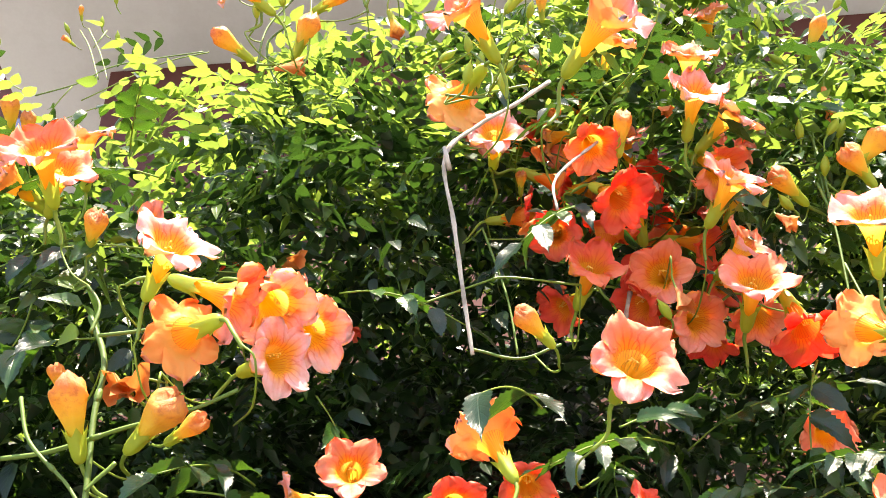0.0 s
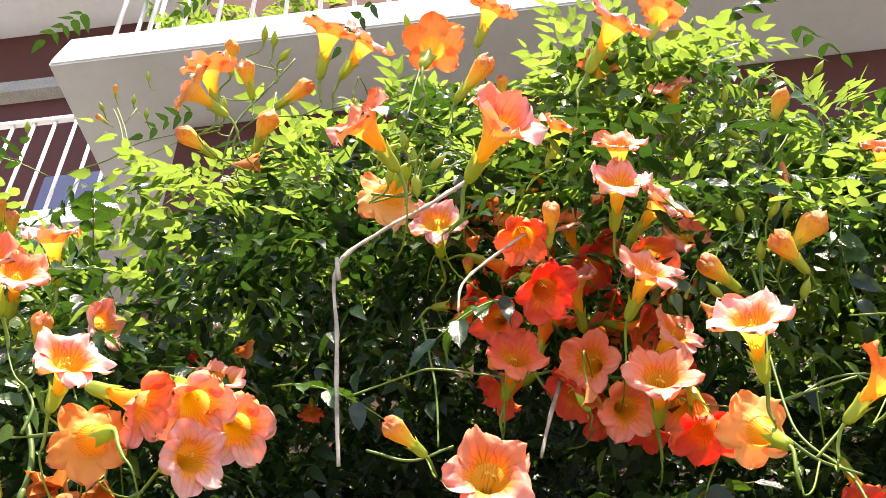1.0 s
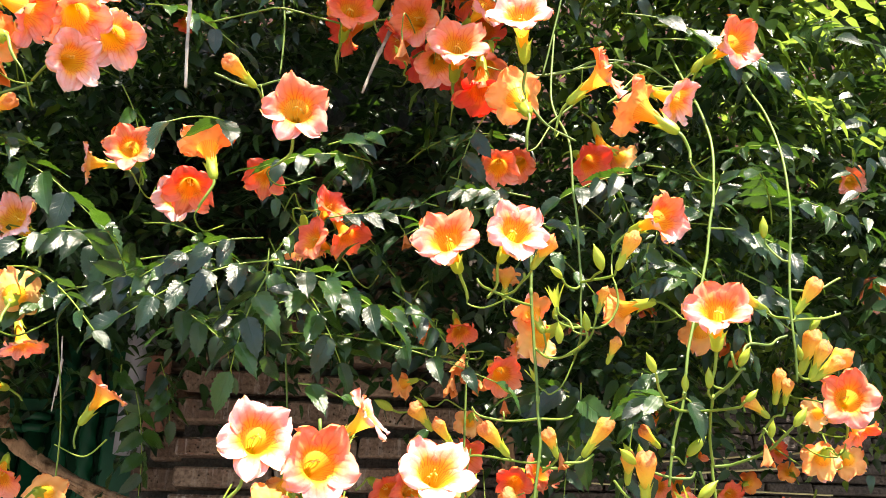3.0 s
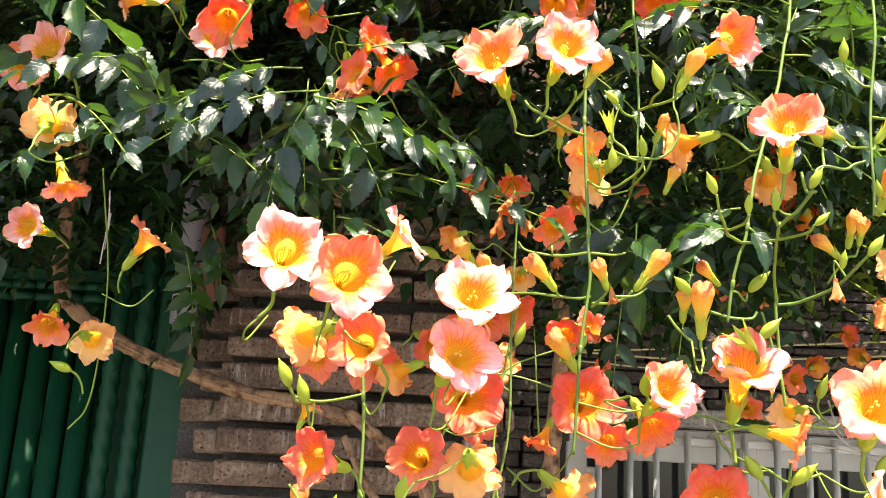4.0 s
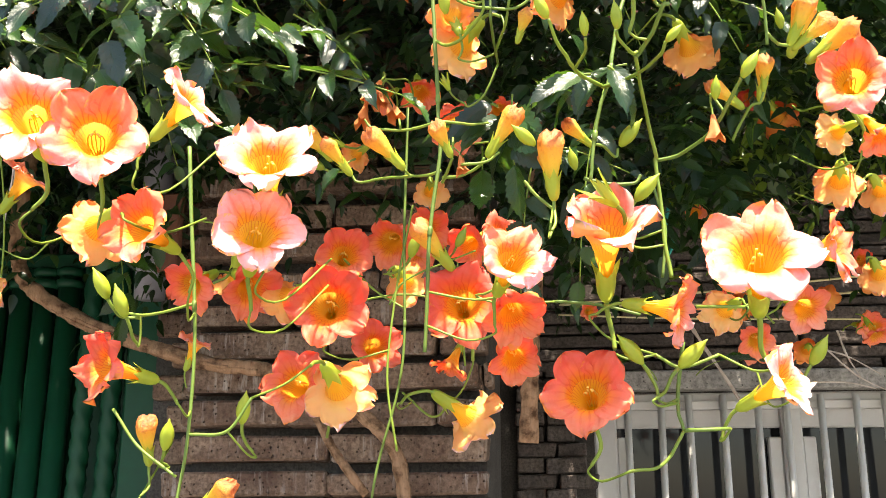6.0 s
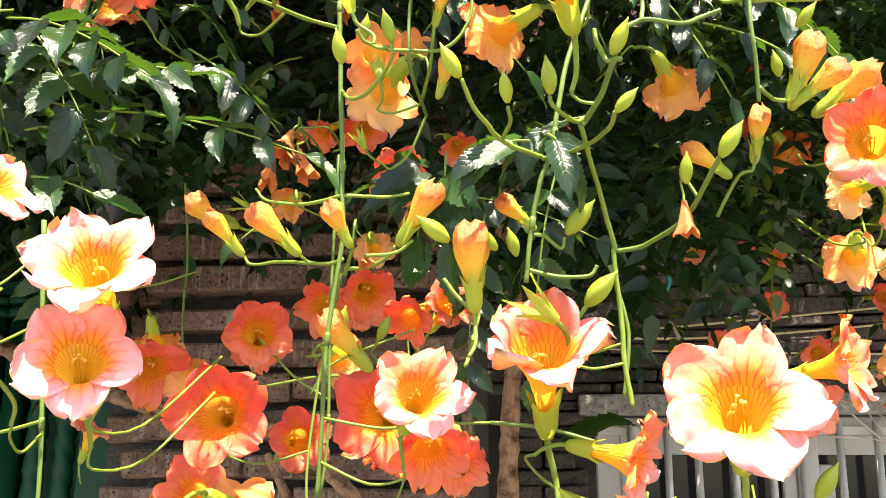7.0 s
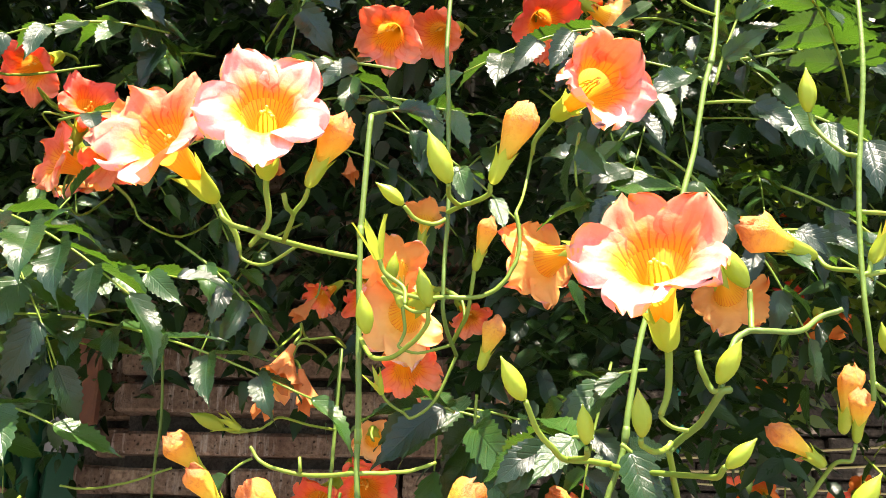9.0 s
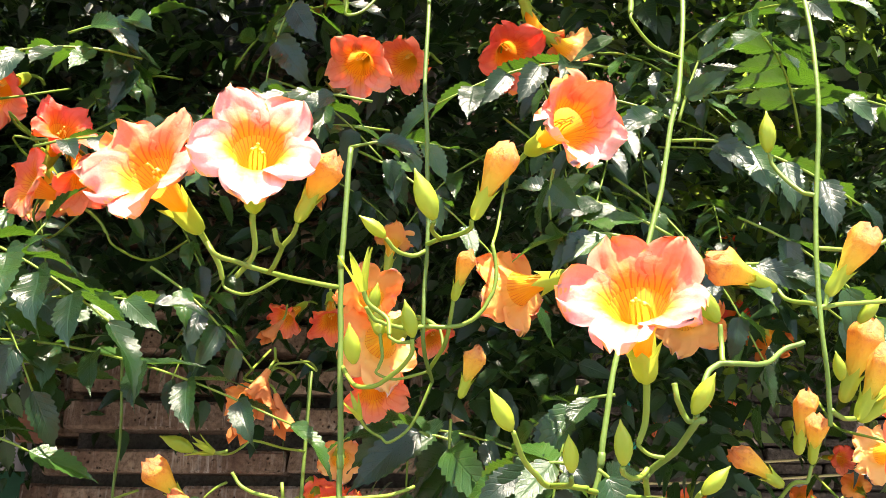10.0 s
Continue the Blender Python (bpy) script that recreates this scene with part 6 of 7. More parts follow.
woody_stem([(0.761, 1.48, 2.206), (0.743, 1.5, 2.133), (0.736, 1.52, 2.059), (0.747, 1.52, 1.967), (0.742, 1.54, 1.864), (0.732, 1.55, 1.719)], 0.0115, 0.013)
woody_stem([(0.754, 1.48, 2.159), (0.823, 1.45, 2.172), (0.895, 1.42, 2.169)], 0.008, 0.005)
dry_twig([(0.471, 0.73, 2.534), (0.429, 0.71, 2.481), (0.391, 0.69, 2.435), (0.356, 0.67, 2.378), (0.356, 0.68, 2.313), (0.356, 0.69, 2.251), (0.357, 0.7, 2.207)], 0.0022, 0.0014)
dry_twig([(0.358, 0.67, 2.362), (0.356, 0.665, 2.383)], 0.002, 0.0014)
dry_twig([(0.522, 0.8, 2.52), (0.478, 0.78, 2.467), (0.455, 0.75, 2.415), (0.45, 0.738, 2.374)], 0.0018, 0.0013)
dry_twig([(0.541, 0.9, 2.404), (0.525, 0.9, 2.362), (0.511, 0.9, 2.318)], 0.0026, 0.0018)
dry_twig([(0.33, 1, 2.855), (0.236, 1, 2.78), (0.192, 1, 2.739)], 0.002, 0.0015)
dry_twig([(0.983, 1.8, 2.005), (1.02, 1.8, 1.925), (1.069, 1.8, 1.84), (1.1, 1.8, 1.782)], 0.0035, 0.003)
dry_twig([(1.205, 1.6, 1.888), (1.216, 1.6, 1.848), (1.235, 1.6, 1.812)], 0.0018, 0.001)
dry_twig([(1.175, 1.6, 1.861), (1.216, 1.6, 1.848), (1.262, 1.6, 1.82)], 0.0015, 0.001)
dry_twig([(1.164, 1.6, 1.81), (1.214, 1.6, 1.808), (1.255, 1.6, 1.798)], 0.0015, 0.001)
dry_twig([(1.157, 1.5, 1.847), (1.2, 1.5, 1.805), (1.25, 1.5, 1.779)], 0.0015, 0.001)
string_line([(0.785, 1.9, 1.997), (1.079, 1.9, 2.017), (1.482, 1.9, 2.05)], 0.0022, 0.0022)
string_line([(0.785, 1.9, 1.997), (1.078, 1.9, 1.992), (1.479, 1.9, 2.02)], 0.0022, 0.0022)
string_line([(0.783, 1.95, 1.987), (1.036, 1.95, 1.974), (1.492, 1.95, 1.963)], 0.0018, 0.0018)
teal_twine([(0.953, 1.5, 2.07), (0.947, 1.5, 2.032), (0.956, 1.5, 2.01), (0.944, 1.5, 1.981)], 0.003, 0.002)
green_stem([(0.053, 0.78, 2.338), (0.071, 0.78, 2.29), (0.07, 0.78, 2.238), (0.074, 0.78, 2.163)], 0.00264, 0.002376)
green_stem([(0.01, 0.77, 2.204), (0.047, 0.77, 2.206), (0.094, 0.77, 2.219), (0.143, 0.77, 2.229), (0.181, 0.77, 2.244)], 0.00198, 0.001584)
green_stem([(0.06, 0.77, 2.313), (0.063, 0.77, 2.341), (0.05, 0.77, 2.364)], 0.001848, 0.001188)
green_stem([(0.067, 0.77, 2.309), (0.11, 0.77, 2.311), (0.136, 0.77, 2.315), (0.168, 0.77, 2.317)], 0.001716, 0.001188)
green_stem([(0.02, 0.76, 2.249), (0.033, 0.76, 2.211), (0.063, 0.76, 2.176), (0.077, 0.76, 2.157)], 0.001716, 0.001188)
green_stem([(0.135, 0.78, 2.3), (0.153, 0.78, 2.309), (0.177, 0.78, 2.33)], 0.00132, 0.001188)
green_stem([(0.095, 0.77, 2.191), (0.083, 0.77, 2.179), (0.076, 0.77, 2.171)], 0.00198, 0.001188)
green_stem([(0.11, 0.8, 2.278), (0.111, 0.8, 2.289)], 0.001188, 0.001188)
green_stem([(0.749, 0.85, 2.484), (0.751, 0.85, 2.441), (0.779, 0.85, 2.432), (0.788, 0.85, 2.446)], 0.001716, 0.001188)
green_stem([(0.772, 0.85, 2.631), (0.765, 0.85, 2.524), (0.748, 0.85, 2.438), (0.737, 0.85, 2.387), (0.721, 0.85, 2.321)], 0.001452, 0.001188)
green_stem([(0.703, 0.86, 2.325), (0.749, 0.86, 2.332), (0.791, 0.86, 2.35), (0.845, 0.86, 2.344), (0.881, 0.86, 2.316)], 0.001584, 0.001188)
green_stem([(0.69, 0.76, 2.239), (0.712, 0.76, 2.211), (0.741, 0.76, 2.194)], 0.001584, 0.001188)
green_stem([(0.712, 0.76, 2.211), (0.74, 0.76, 2.236), (0.745, 0.76, 2.242)], 0.00132, 0.001188)
green_stem([(0.196, 0.83, 2.688), (0.185, 0.83, 2.731), (0.185, 0.83, 2.775), (0.21, 0.83, 2.806)], 0.001452, 0.001188)
green_stem([(0.172, 0.83, 2.721), (0.181, 0.83, 2.798), (0.217, 0.83, 2.865), (0.249, 0.83, 2.925)], 0.001452, 0.001188)
green_stem([(0.405, 0.78, 2.707), (0.419, 0.78, 2.781), (0.435, 0.78, 2.838)], 0.001452, 0.001188)
green_stem([(0.372, 0.74, 2.539), (0.409, 0.74, 2.532), (0.42, 0.74, 2.566), (0.405, 0.74, 2.603)], 0.00132, 0.001188)
green_stem([(-0.316, 1.25, 3.255), (-0.241, 1.25, 3.282), (-0.175, 1.25, 3.328), (-0.018, 1.25, 3.349)], 0.001452, 0.001188)
green_stem([(-0.207, 1.25, 3.288), (-0.237, 1.25, 3.389), (-0.263, 1.25, 3.448)], 0.001188, 0.001188)
green_stem([(-0.23, 1.25, 3.388), (-0.212, 1.25, 3.443)], 0.000924, 0.001188)
compound_leaf((0.053, 0.8, 2.33), (-0.857, -0.48, -0.185), 0.13, 3, 0.45, 0.05, 0)
compound_leaf((0.08, 0.8, 2.429), (-0.921, -0.386, 0.043), 0.14, 3, 0.45, 0.045, 0)
compound_leaf((-0.013, 0.84, 2.483), (0.864, -0.503, 0.018), 0.12, 3, 0.45, 0.045, 0)
compound_leaf((-0.028, 0.84, 2.421), (0.025, 0.034, -0.999), 0.12, 3, 0.45, 0.045, 0)
compound_leaf((0.036, 0.86, 2.444), (0.492, -0.037, -0.87), 0.12, 3, 0.45, 0.042, 0)
compound_leaf((0.14, 0.8, 2.179), (0.931, -0.286, -0.226), 0.12, 2, 0.45, 0.06, 0)
compound_leaf((0.187, 0.82, 2.189), (-0.365, -0.926, 0.092), 0.1, 2, 0.45, 0.05, 0)
compound_leaf((0.254, 0.86, 2.404), (0.925, -0.35, -0.146), 0.12, 2, 0.45, 0.045, 0)
compound_leaf((0.226, 0.9, 2.318), (0.557, 0.118, -0.822), 0.12, 2, 0.45, 0.04, 0)
compound_leaf((0.228, 0.9, 2.425), (-0.622, -0.705, 0.342), 0.1, 2, 0.45, 0.04, 0)
compound_leaf((0.046, 0.82, 2.585), (0.289, -0.915, 0.282), 0.1, 3, 0.45, 0.04, 0)
compound_leaf((0.51, 0.83, 2.46), (-0.802, -0.536, -0.264), 0.1, 2, 0.45, 0.048, 0)
compound_leaf((0.663, 0.85, 2.611), (0.936, -0.349, 0.033), 0.14, 3, 0.45, 0.04, 0)
compound_leaf((0.809, 0.82, 2.389), (0.986, -0.153, -0.058), 0.16, 2, 0.45, 0.06, 0)
compound_leaf((0.654, 0.82, 2.252), (-0.569, -0.109, -0.815), 0.1, 2, 0.45, 0.045, 0)
compound_leaf((0.857, 0.84, 2.542), (-0.426, 0.046, -0.904), 0.12, 3, 0.45, 0.042, 0)
compound_leaf((0.075, 0.84, 2.564), (-0.714, -0.692, -0.108), 0.13, 3, 0.45, 0.05, 0)
compound_leaf((0.404, 0.74, 2.183), (-0.419, -0.905, 0.066), 0.09, 1, 0.45, 0.055, 0)
compound_leaf((0.976, 0.86, 2.15), (-0.318, -0.849, 0.423), 0.12, 3, 0.4, 0.046, 0)
compound_leaf((0.858, 0.88, 2.212), (-0.835, -0.548, -0.052), 0.13, 3, 0.4, 0.045, 0)
compound_leaf((0.931, 0.86, 2.094), (0.861, -0.256, -0.439), 0.12, 3, 0.4, 0.045, 0)
compound_leaf((0.426, 0.8, 2.093), (-0.869, -0.473, -0.143), 0.12, 3, 0.4, 0.046, 0)
compound_leaf((0.433, 0.8, 2.082), (-0.001, -0.1, -0.995), 0.1, 3, 0.4, 0.046, 0)
compound_leaf((0.367, 0.8, 2.058), (-0.858, -0.511, -0.047), 0.11, 3, 0.4, 0.044, 0)
compound_leaf((0.278, 0.8, 2.09), (-0.706, -0.708, 0.001), 0.11, 3, 0.4, 0.042, 0)
dry_twig([(0.109, 1.15, 2.07), (0.113, 1.15, 2.03), (0.111, 1.15, 1.992), (0.11, 1.15, 1.969)], 0.0012, 0.0009)
dry_twig([(0.11, 1.16, 2.041), (0.11, 1.16, 2.018), (0.109, 1.16, 1.991)], 0.0016, 0.0007)
# flowers of the close shoots
trumpet_flower((0.610, 0.690, 2.054), (-0.279, -0.907, 0.314), 1.120, "open")
trumpet_flower((0.667, 0.663, 2.054), (0.227, -0.926, 0.302), 1.051, "open")
trumpet_flower((0.826, 0.619, 1.974), (-0.188, -0.835, 0.516), 1.028, "open")
trumpet_flower((0.812, 0.725, 2.096), (0.478, -0.878, -0.028), 1.026, "cup")
trumpet_flower((0.788, 0.793, 2.027), (-0.711, 0.703, -0.015), 0.950, "back")
trumpet_flower((0.910, 0.932, 2.044), (0.406, 0.873, -0.272), 1.000, "back")
trumpet_flower((1.058, 1.239, 2.097), (0.471, 0.852, -0.229), 0.950, "back")
trumpet_flower((0.708, 0.819, 2.001), (-0.519, 0.840, -0.160), 1.000, "back")
trumpet_flower((0.702, 0.813, 2.026), (-0.267, 0.512, 0.816), 0.750, "back")
trumpet_flower((0.685, 0.989, 2.000), (0.280, -0.780, -0.560), 0.950, "shade")
trumpet_flower((0.610, 1.205, 1.930), (0.354, -0.822, -0.446), 1.000, "shade")
trumpet_flower((0.555, 1.037, 1.867), (0.538, -0.730, -0.421), 1.000, "shade")
trumpet_flower((0.428, 1.101, 1.875), (-0.208, 0.812, -0.546), 1.000, "back")
trumpet_flower((0.728, 0.990, 1.885), (0.540, -0.709, 0.454), 0.850, "shade")
trumpet_flower((0.701, 0.978, 1.875), (-0.355, -0.779, -0.518), 0.800, "shade")
trumpet_flower((0.488, 0.840, 2.144), (0.586, -0.681, 0.439), 0.850, "shade")
trumpet_flower((0.507, 0.840, 2.114), (0.545, -0.256, -0.798), 0.900, "shade")
trumpet_flower((0.474, 0.840, 2.106), (-0.671, -0.724, 0.160), 0.850, "shade")
trumpet_flower((0.705, 0.950, 2.256), (-0.390, -0.707, -0.591), 0.900, "shade")
trumpet_flower((0.808, 0.950, 2.281), (0.393, 0.590, -0.706), 0.850, "shade")
trumpet_flower((0.831, 0.950, 2.268), (0.708, 0.705, -0.049), 0.800, "back")
# close shoots with their buds
green_stem([(0.694, 0.758, 2.098), (0.693, 0.756, 2.055), (0.693, 0.755, 2.018), (0.695, 0.755, 1.979), (0.697, 0.755, 1.937), (0.698, 0.755, 1.909), (0.699, 0.755, 1.882), (0.692, 0.755, 1.825), (0.69, 0.757, 1.778), (0.688, 0.76, 1.739)], 0.00164, 0.00140)
green_stem([(0.736, 0.85, 2.376), (0.727, 0.825, 2.276), (0.735, 0.765, 2.196), (0.735, 0.750, 2.136), (0.737, 0.745, 2.107), (0.738, 0.745, 2.075), (0.739, 0.745, 2.038), (0.738, 0.745, 2.012), (0.738, 0.745, 1.994), (0.738, 0.755, 1.983), (0.740, 0.800, 1.975)], 0.00133, 0.00109)
green_stem([(0.9, 0.95, 2.42), (0.892, 0.86, 2.32), (0.887, 0.8, 2.25), (0.883, 0.765, 2.193), (0.875, 0.75, 2.133), (0.868, 0.745, 2.105), (0.86, 0.74, 2.066), (0.845, 0.73, 2.016), (0.831, 0.72, 1.972), (0.825, 0.717, 1.944), (0.821, 0.716, 1.919), (0.815, 0.716, 1.902), (0.811, 0.718, 1.885), (0.808, 0.72, 1.866), (0.806, 0.722, 1.848)], 0.00156, 0.00133)
green_stem([(0.836, 0.680, 1.917), (0.840, 0.700, 1.908), (0.847, 0.730, 1.891), (0.853, 0.746, 1.870), (0.852, 0.746, 1.869), (0.855, 0.750, 1.834), (0.856, 0.750, 1.807), (0.859, 0.750, 1.786)], 0.00125, 0.00156)
green_stem([(0.965, 0.93, 2.42), (0.955, 0.84, 2.31), (0.947, 0.775, 2.24), (0.942, 0.735, 2.173), (0.938, 0.72, 2.113), (0.934, 0.72, 2.073), (0.93, 0.72, 2.04), (0.928, 0.72, 2.005), (0.928, 0.72, 1.981), (0.93, 0.725, 1.962), (0.931, 0.73, 1.945)], 0.00133, 0.00117)
green_stem([(0.402, 1.200, 2.071), (0.411, 1.200, 1.985), (0.410, 1.200, 1.929), (0.414, 1.200, 1.860)], 0.00160, 0.00130)
green_stem([(0.637, 0.700, 2.024), (0.641, 0.700, 2.018), (0.652, 0.710, 2.016), (0.663, 0.720, 2.015), (0.676, 0.740, 2.016), (0.692, 0.755, 2.017)], 0.00120, 0.00140)
green_stem([(0.676, 0.670, 2.021), (0.676, 0.675, 2.017), (0.675, 0.690, 2.018), (0.670, 0.700, 2.013), (0.663, 0.720, 2.015)], 0.00120, 0.00120)
green_stem([(0.684, 0.680, 2.027), (0.681, 0.685, 2.023), (0.675, 0.690, 2.018)], 0.00110, 0.00120)
green_stem([(0.763, 0.700, 2.036), (0.762, 0.705, 2.033), (0.755, 0.715, 2.033), (0.747, 0.730, 2.036), (0.739, 0.745, 2.038)], 0.00120, 0.00130)
green_stem([(0.746, 0.680, 2.028), (0.744, 0.700, 2.031), (0.745, 0.720, 2.034), (0.747, 0.730, 2.036)], 0.00110, 0.00120)
green_stem([(0.719, 0.730, 2.036), (0.724, 0.735, 2.031), (0.732, 0.740, 2.030), (0.738, 0.745, 2.034)], 0.00110, 0.00120)
green_stem([(0.753, 0.745, 2.008), (0.751, 0.750, 1.996), (0.748, 0.760, 1.987), (0.738, 0.790, 1.979)], 0.00110, 0.00120)
green_stem([(0.738, 0.745, 1.994), (0.752, 0.750, 1.995), (0.763, 0.750, 1.999), (0.771, 0.750, 2.009), (0.775, 0.750, 2.022), (0.773, 0.750, 2.039)], 0.00120, 0.00110)
green_stem([(0.711, 0.725, 1.999), (0.715, 0.730, 1.994), (0.723, 0.735, 1.992), (0.731, 0.740, 1.992), (0.738, 0.745, 1.994)], 0.00110, 0.00120)
green_stem([(0.736, 0.705, 1.979), (0.735, 0.710, 1.972), (0.726, 0.720, 1.965), (0.716, 0.730, 1.961), (0.705, 0.740, 1.963), (0.696, 0.755, 1.975)], 0.00110, 0.00120)
green_stem([(0.781, 0.650, 1.931), (0.785, 0.660, 1.922), (0.791, 0.670, 1.916), (0.795, 0.680, 1.913), (0.803, 0.700, 1.914), (0.816, 0.716, 1.914)], 0.00110, 0.00140)
green_stem([(0.803, 0.645, 1.914), (0.803, 0.660, 1.912), (0.797, 0.685, 1.913)], 0.00100, 0.00110)
green_stem([(0.822, 0.645, 1.918), (0.823, 0.650, 1.916), (0.828, 0.660, 1.915), (0.834, 0.675, 1.917), (0.837, 0.680, 1.920)], 0.00110, 0.00120)
green_stem([(0.851, 0.645, 1.909), (0.849, 0.655, 1.906), (0.841, 0.680, 1.908), (0.829, 0.700, 1.910), (0.816, 0.716, 1.913)], 0.00110, 0.00130)
green_stem([(0.843, 0.645, 1.950), (0.844, 0.645, 1.944), (0.847, 0.650, 1.939), (0.850, 0.650, 1.936), (0.855, 0.650, 1.937)], 0.00120, 0.00120)
green_stem([(0.855, 0.650, 1.937), (0.851, 0.650, 1.935), (0.846, 0.665, 1.926), (0.839, 0.680, 1.920), (0.836, 0.680, 1.917)], 0.00140, 0.00150)
green_stem([(0.851, 0.650, 1.935), (0.857, 0.655, 1.953), (0.863, 0.660, 1.960), (0.870, 0.660, 1.961), (0.886, 0.670, 1.963), (0.897, 0.680, 1.971), (0.906, 0.680, 1.974)], 0.00130, 0.00110)
green_stem([(0.867, 0.665, 1.978), (0.867, 0.665, 1.971), (0.866, 0.660, 1.961)], 0.00110, 0.00120)
green_stem([(0.854, 0.746, 1.869), (0.867, 0.740, 1.870), (0.883, 0.720, 1.875), (0.890, 0.700, 1.880), (0.896, 0.680, 1.889), (0.899, 0.670, 1.894)], 0.00140, 0.00120)
green_stem([(0.826, 0.735, 1.875), (0.824, 0.735, 1.869), (0.816, 0.725, 1.873), (0.810, 0.720, 1.873)], 0.00100, 0.00110)
green_stem([(0.932, 0.720, 2.006), (0.931, 0.720, 2.001), (0.928, 0.720, 1.999)], 0.00110, 0.00120)
green_stem([(0.914, 0.730, 2.083), (0.916, 0.730, 2.075), (0.925, 0.725, 2.061), (0.931, 0.720, 2.056)], 0.00100, 0.00120)
green_stem([(0.915, 0.740, 2.014), (0.918, 0.735, 2.007), (0.928, 0.720, 2.001)], 0.00110, 0.00120)
green_stem([(0.950, 0.745, 1.951), (0.941, 0.740, 1.950), (0.931, 0.727, 1.952)], 0.00120, 0.00130)
green_stem([(0.937, 0.780, 1.931), (0.934, 0.780, 1.923), (0.927, 0.785, 1.921), (0.916, 0.800, 1.902)], 0.00100, 0.00120)
green_stem([(0.928, 0.720, 1.999), (0.943, 0.730, 2.004), (0.967, 0.740, 2.008), (0.988, 0.750, 2.016)], 0.00120, 0.00110)
green_stem([(0.930, 0.720, 2.029), (0.957, 0.730, 2.032), (0.985, 0.735, 2.047)], 0.00120, 0.00110)
green_stem([(0.624, 0.800, 1.886), (0.627, 0.800, 1.881), (0.634, 0.800, 1.880), (0.651, 0.790, 1.879), (0.676, 0.770, 1.873)], 0.00100, 0.00120)
green_stem([(0.672, 0.765, 1.876), (0.676, 0.770, 1.873), (0.691, 0.760, 1.870), (0.700, 0.755, 1.871)], 0.00100, 0.00120)
green_stem([(0.733, 0.740, 1.874), (0.728, 0.745, 1.869), (0.715, 0.750, 1.865), (0.701, 0.755, 1.865)], 0.00110, 0.00120)
green_stem([(0.711, 0.730, 1.871), (0.707, 0.740, 1.866), (0.701, 0.755, 1.862)], 0.00110, 0.00130)
green_stem([(0.638, 0.775, 1.922), (0.644, 0.775, 1.915), (0.655, 0.770, 1.911), (0.675, 0.765, 1.908), (0.694, 0.757, 1.909), (0.699, 0.755, 1.910)], 0.00090, 0.00130)
green_stem([(0.667, 0.765, 1.917), (0.668, 0.765, 1.909)], 0.00080, 0.00100)
green_stem([(0.699, 0.755, 1.909), (0.710, 0.760, 1.910), (0.722, 0.770, 1.912), (0.733, 0.780, 1.917)], 0.00120, 0.00090)
green_stem([(0.432, 0.980, 1.907), (0.452, 0.980, 1.905), (0.479, 0.990, 1.911), (0.508, 1.000, 1.923)], 0.00090, 0.00100)
green_bud((0.713, 0.726, 2.041), (-0.674, -0.420, 0.550), 0.658, False)
green_bud((0.742, 0.675, 2.038), (-0.384, -0.441, 0.768), 0.940, False)
green_bud((0.709, 0.696, 1.974), (-0.123, -0.442, 0.885), 0.735, False)
green_bud((0.735, 0.701, 1.987), (-0.147, -0.444, 0.875), 0.697, False)
green_bud((0.776, 0.646, 1.938), (-0.508, -0.453, 0.749), 0.716, False)
green_bud((0.802, 0.642, 1.922), (-0.131, -0.450, 0.912), 0.591, False)
green_bud((0.822, 0.641, 1.926), (-0.057, -0.443, 0.920), 0.687, False)
green_bud((0.856, 0.643, 1.913), (0.701, -0.287, 0.636), 0.561, False)
green_bud((0.854, 0.647, 1.946), (0.371, -0.376, 0.842), 0.705, False)
green_bud((0.861, 0.660, 1.986), (-0.536, -0.448, 0.739), 0.798, False)
green_bud((0.904, 0.667, 1.901), (0.508, -0.336, 0.784), 0.746, False)
green_bud((0.834, 0.731, 1.884), (0.628, -0.319, 0.738), 0.911, False)
green_bud((0.913, 0.726, 2.092), (-0.051, -0.416, 0.860), 0.807, False)
green_bud((0.713, 0.737, 2.006), (0.124, -0.417, 0.893), 0.604, False)
green_bud((0.796, 0.776, 1.883), (-0.215, -0.456, 0.918), 0.683, False)
green_bud((0.782, 0.766, 1.883), (-0.620, -0.449, 0.703), 0.689, False)
green_bud((0.763, 0.686, 1.868), (-0.743, -0.427, 0.568), 0.800, False)
green_bud((0.948, 0.757, 1.978), (-0.168, -0.437, 0.899), 0.599, False)
green_bud((0.966, 0.757, 2.007), (0.605, -0.292, 0.657), 0.674, False)
green_bud((0.885, 0.682, 1.893), (-0.018, -0.435, 0.944), 0.592, False)
orange_bud((0.772, 0.693, 2.052), (0.419, -0.362, 0.801), 0.904, False)
orange_bud((0.693, 0.673, 2.042), (0.502, -0.345, 0.786), 0.866, False)
orange_bud((0.757, 0.740, 2.019), (0.284, -0.394, 0.864), 0.617, False)
orange_bud((0.942, 0.714, 2.020), (0.489, -0.328, 0.742), 0.879, False)
orange_bud((0.895, 0.732, 2.019), (-0.942, -0.375, 0.278), 1.005, False)
orange_bud((0.956, 0.738, 1.966), (0.346, -0.366, 0.840), 0.872, False)
orange_bud((0.966, 0.746, 1.960), (0.736, -0.248, 0.533), 0.821, False)
orange_bud((0.938, 0.774, 1.944), (0.057, -0.420, 0.923), 0.638, False)
orange_bud((0.910, 0.778, 1.929), (-0.824, -0.421, 0.529), 0.787, False)
orange_bud((0.800, 0.754, 1.894), (-0.747, -0.432, 0.579), 0.661, False)
orange_bud((0.592, 0.812, 1.918), (-0.590, -0.428, 0.660), 0.852, False)
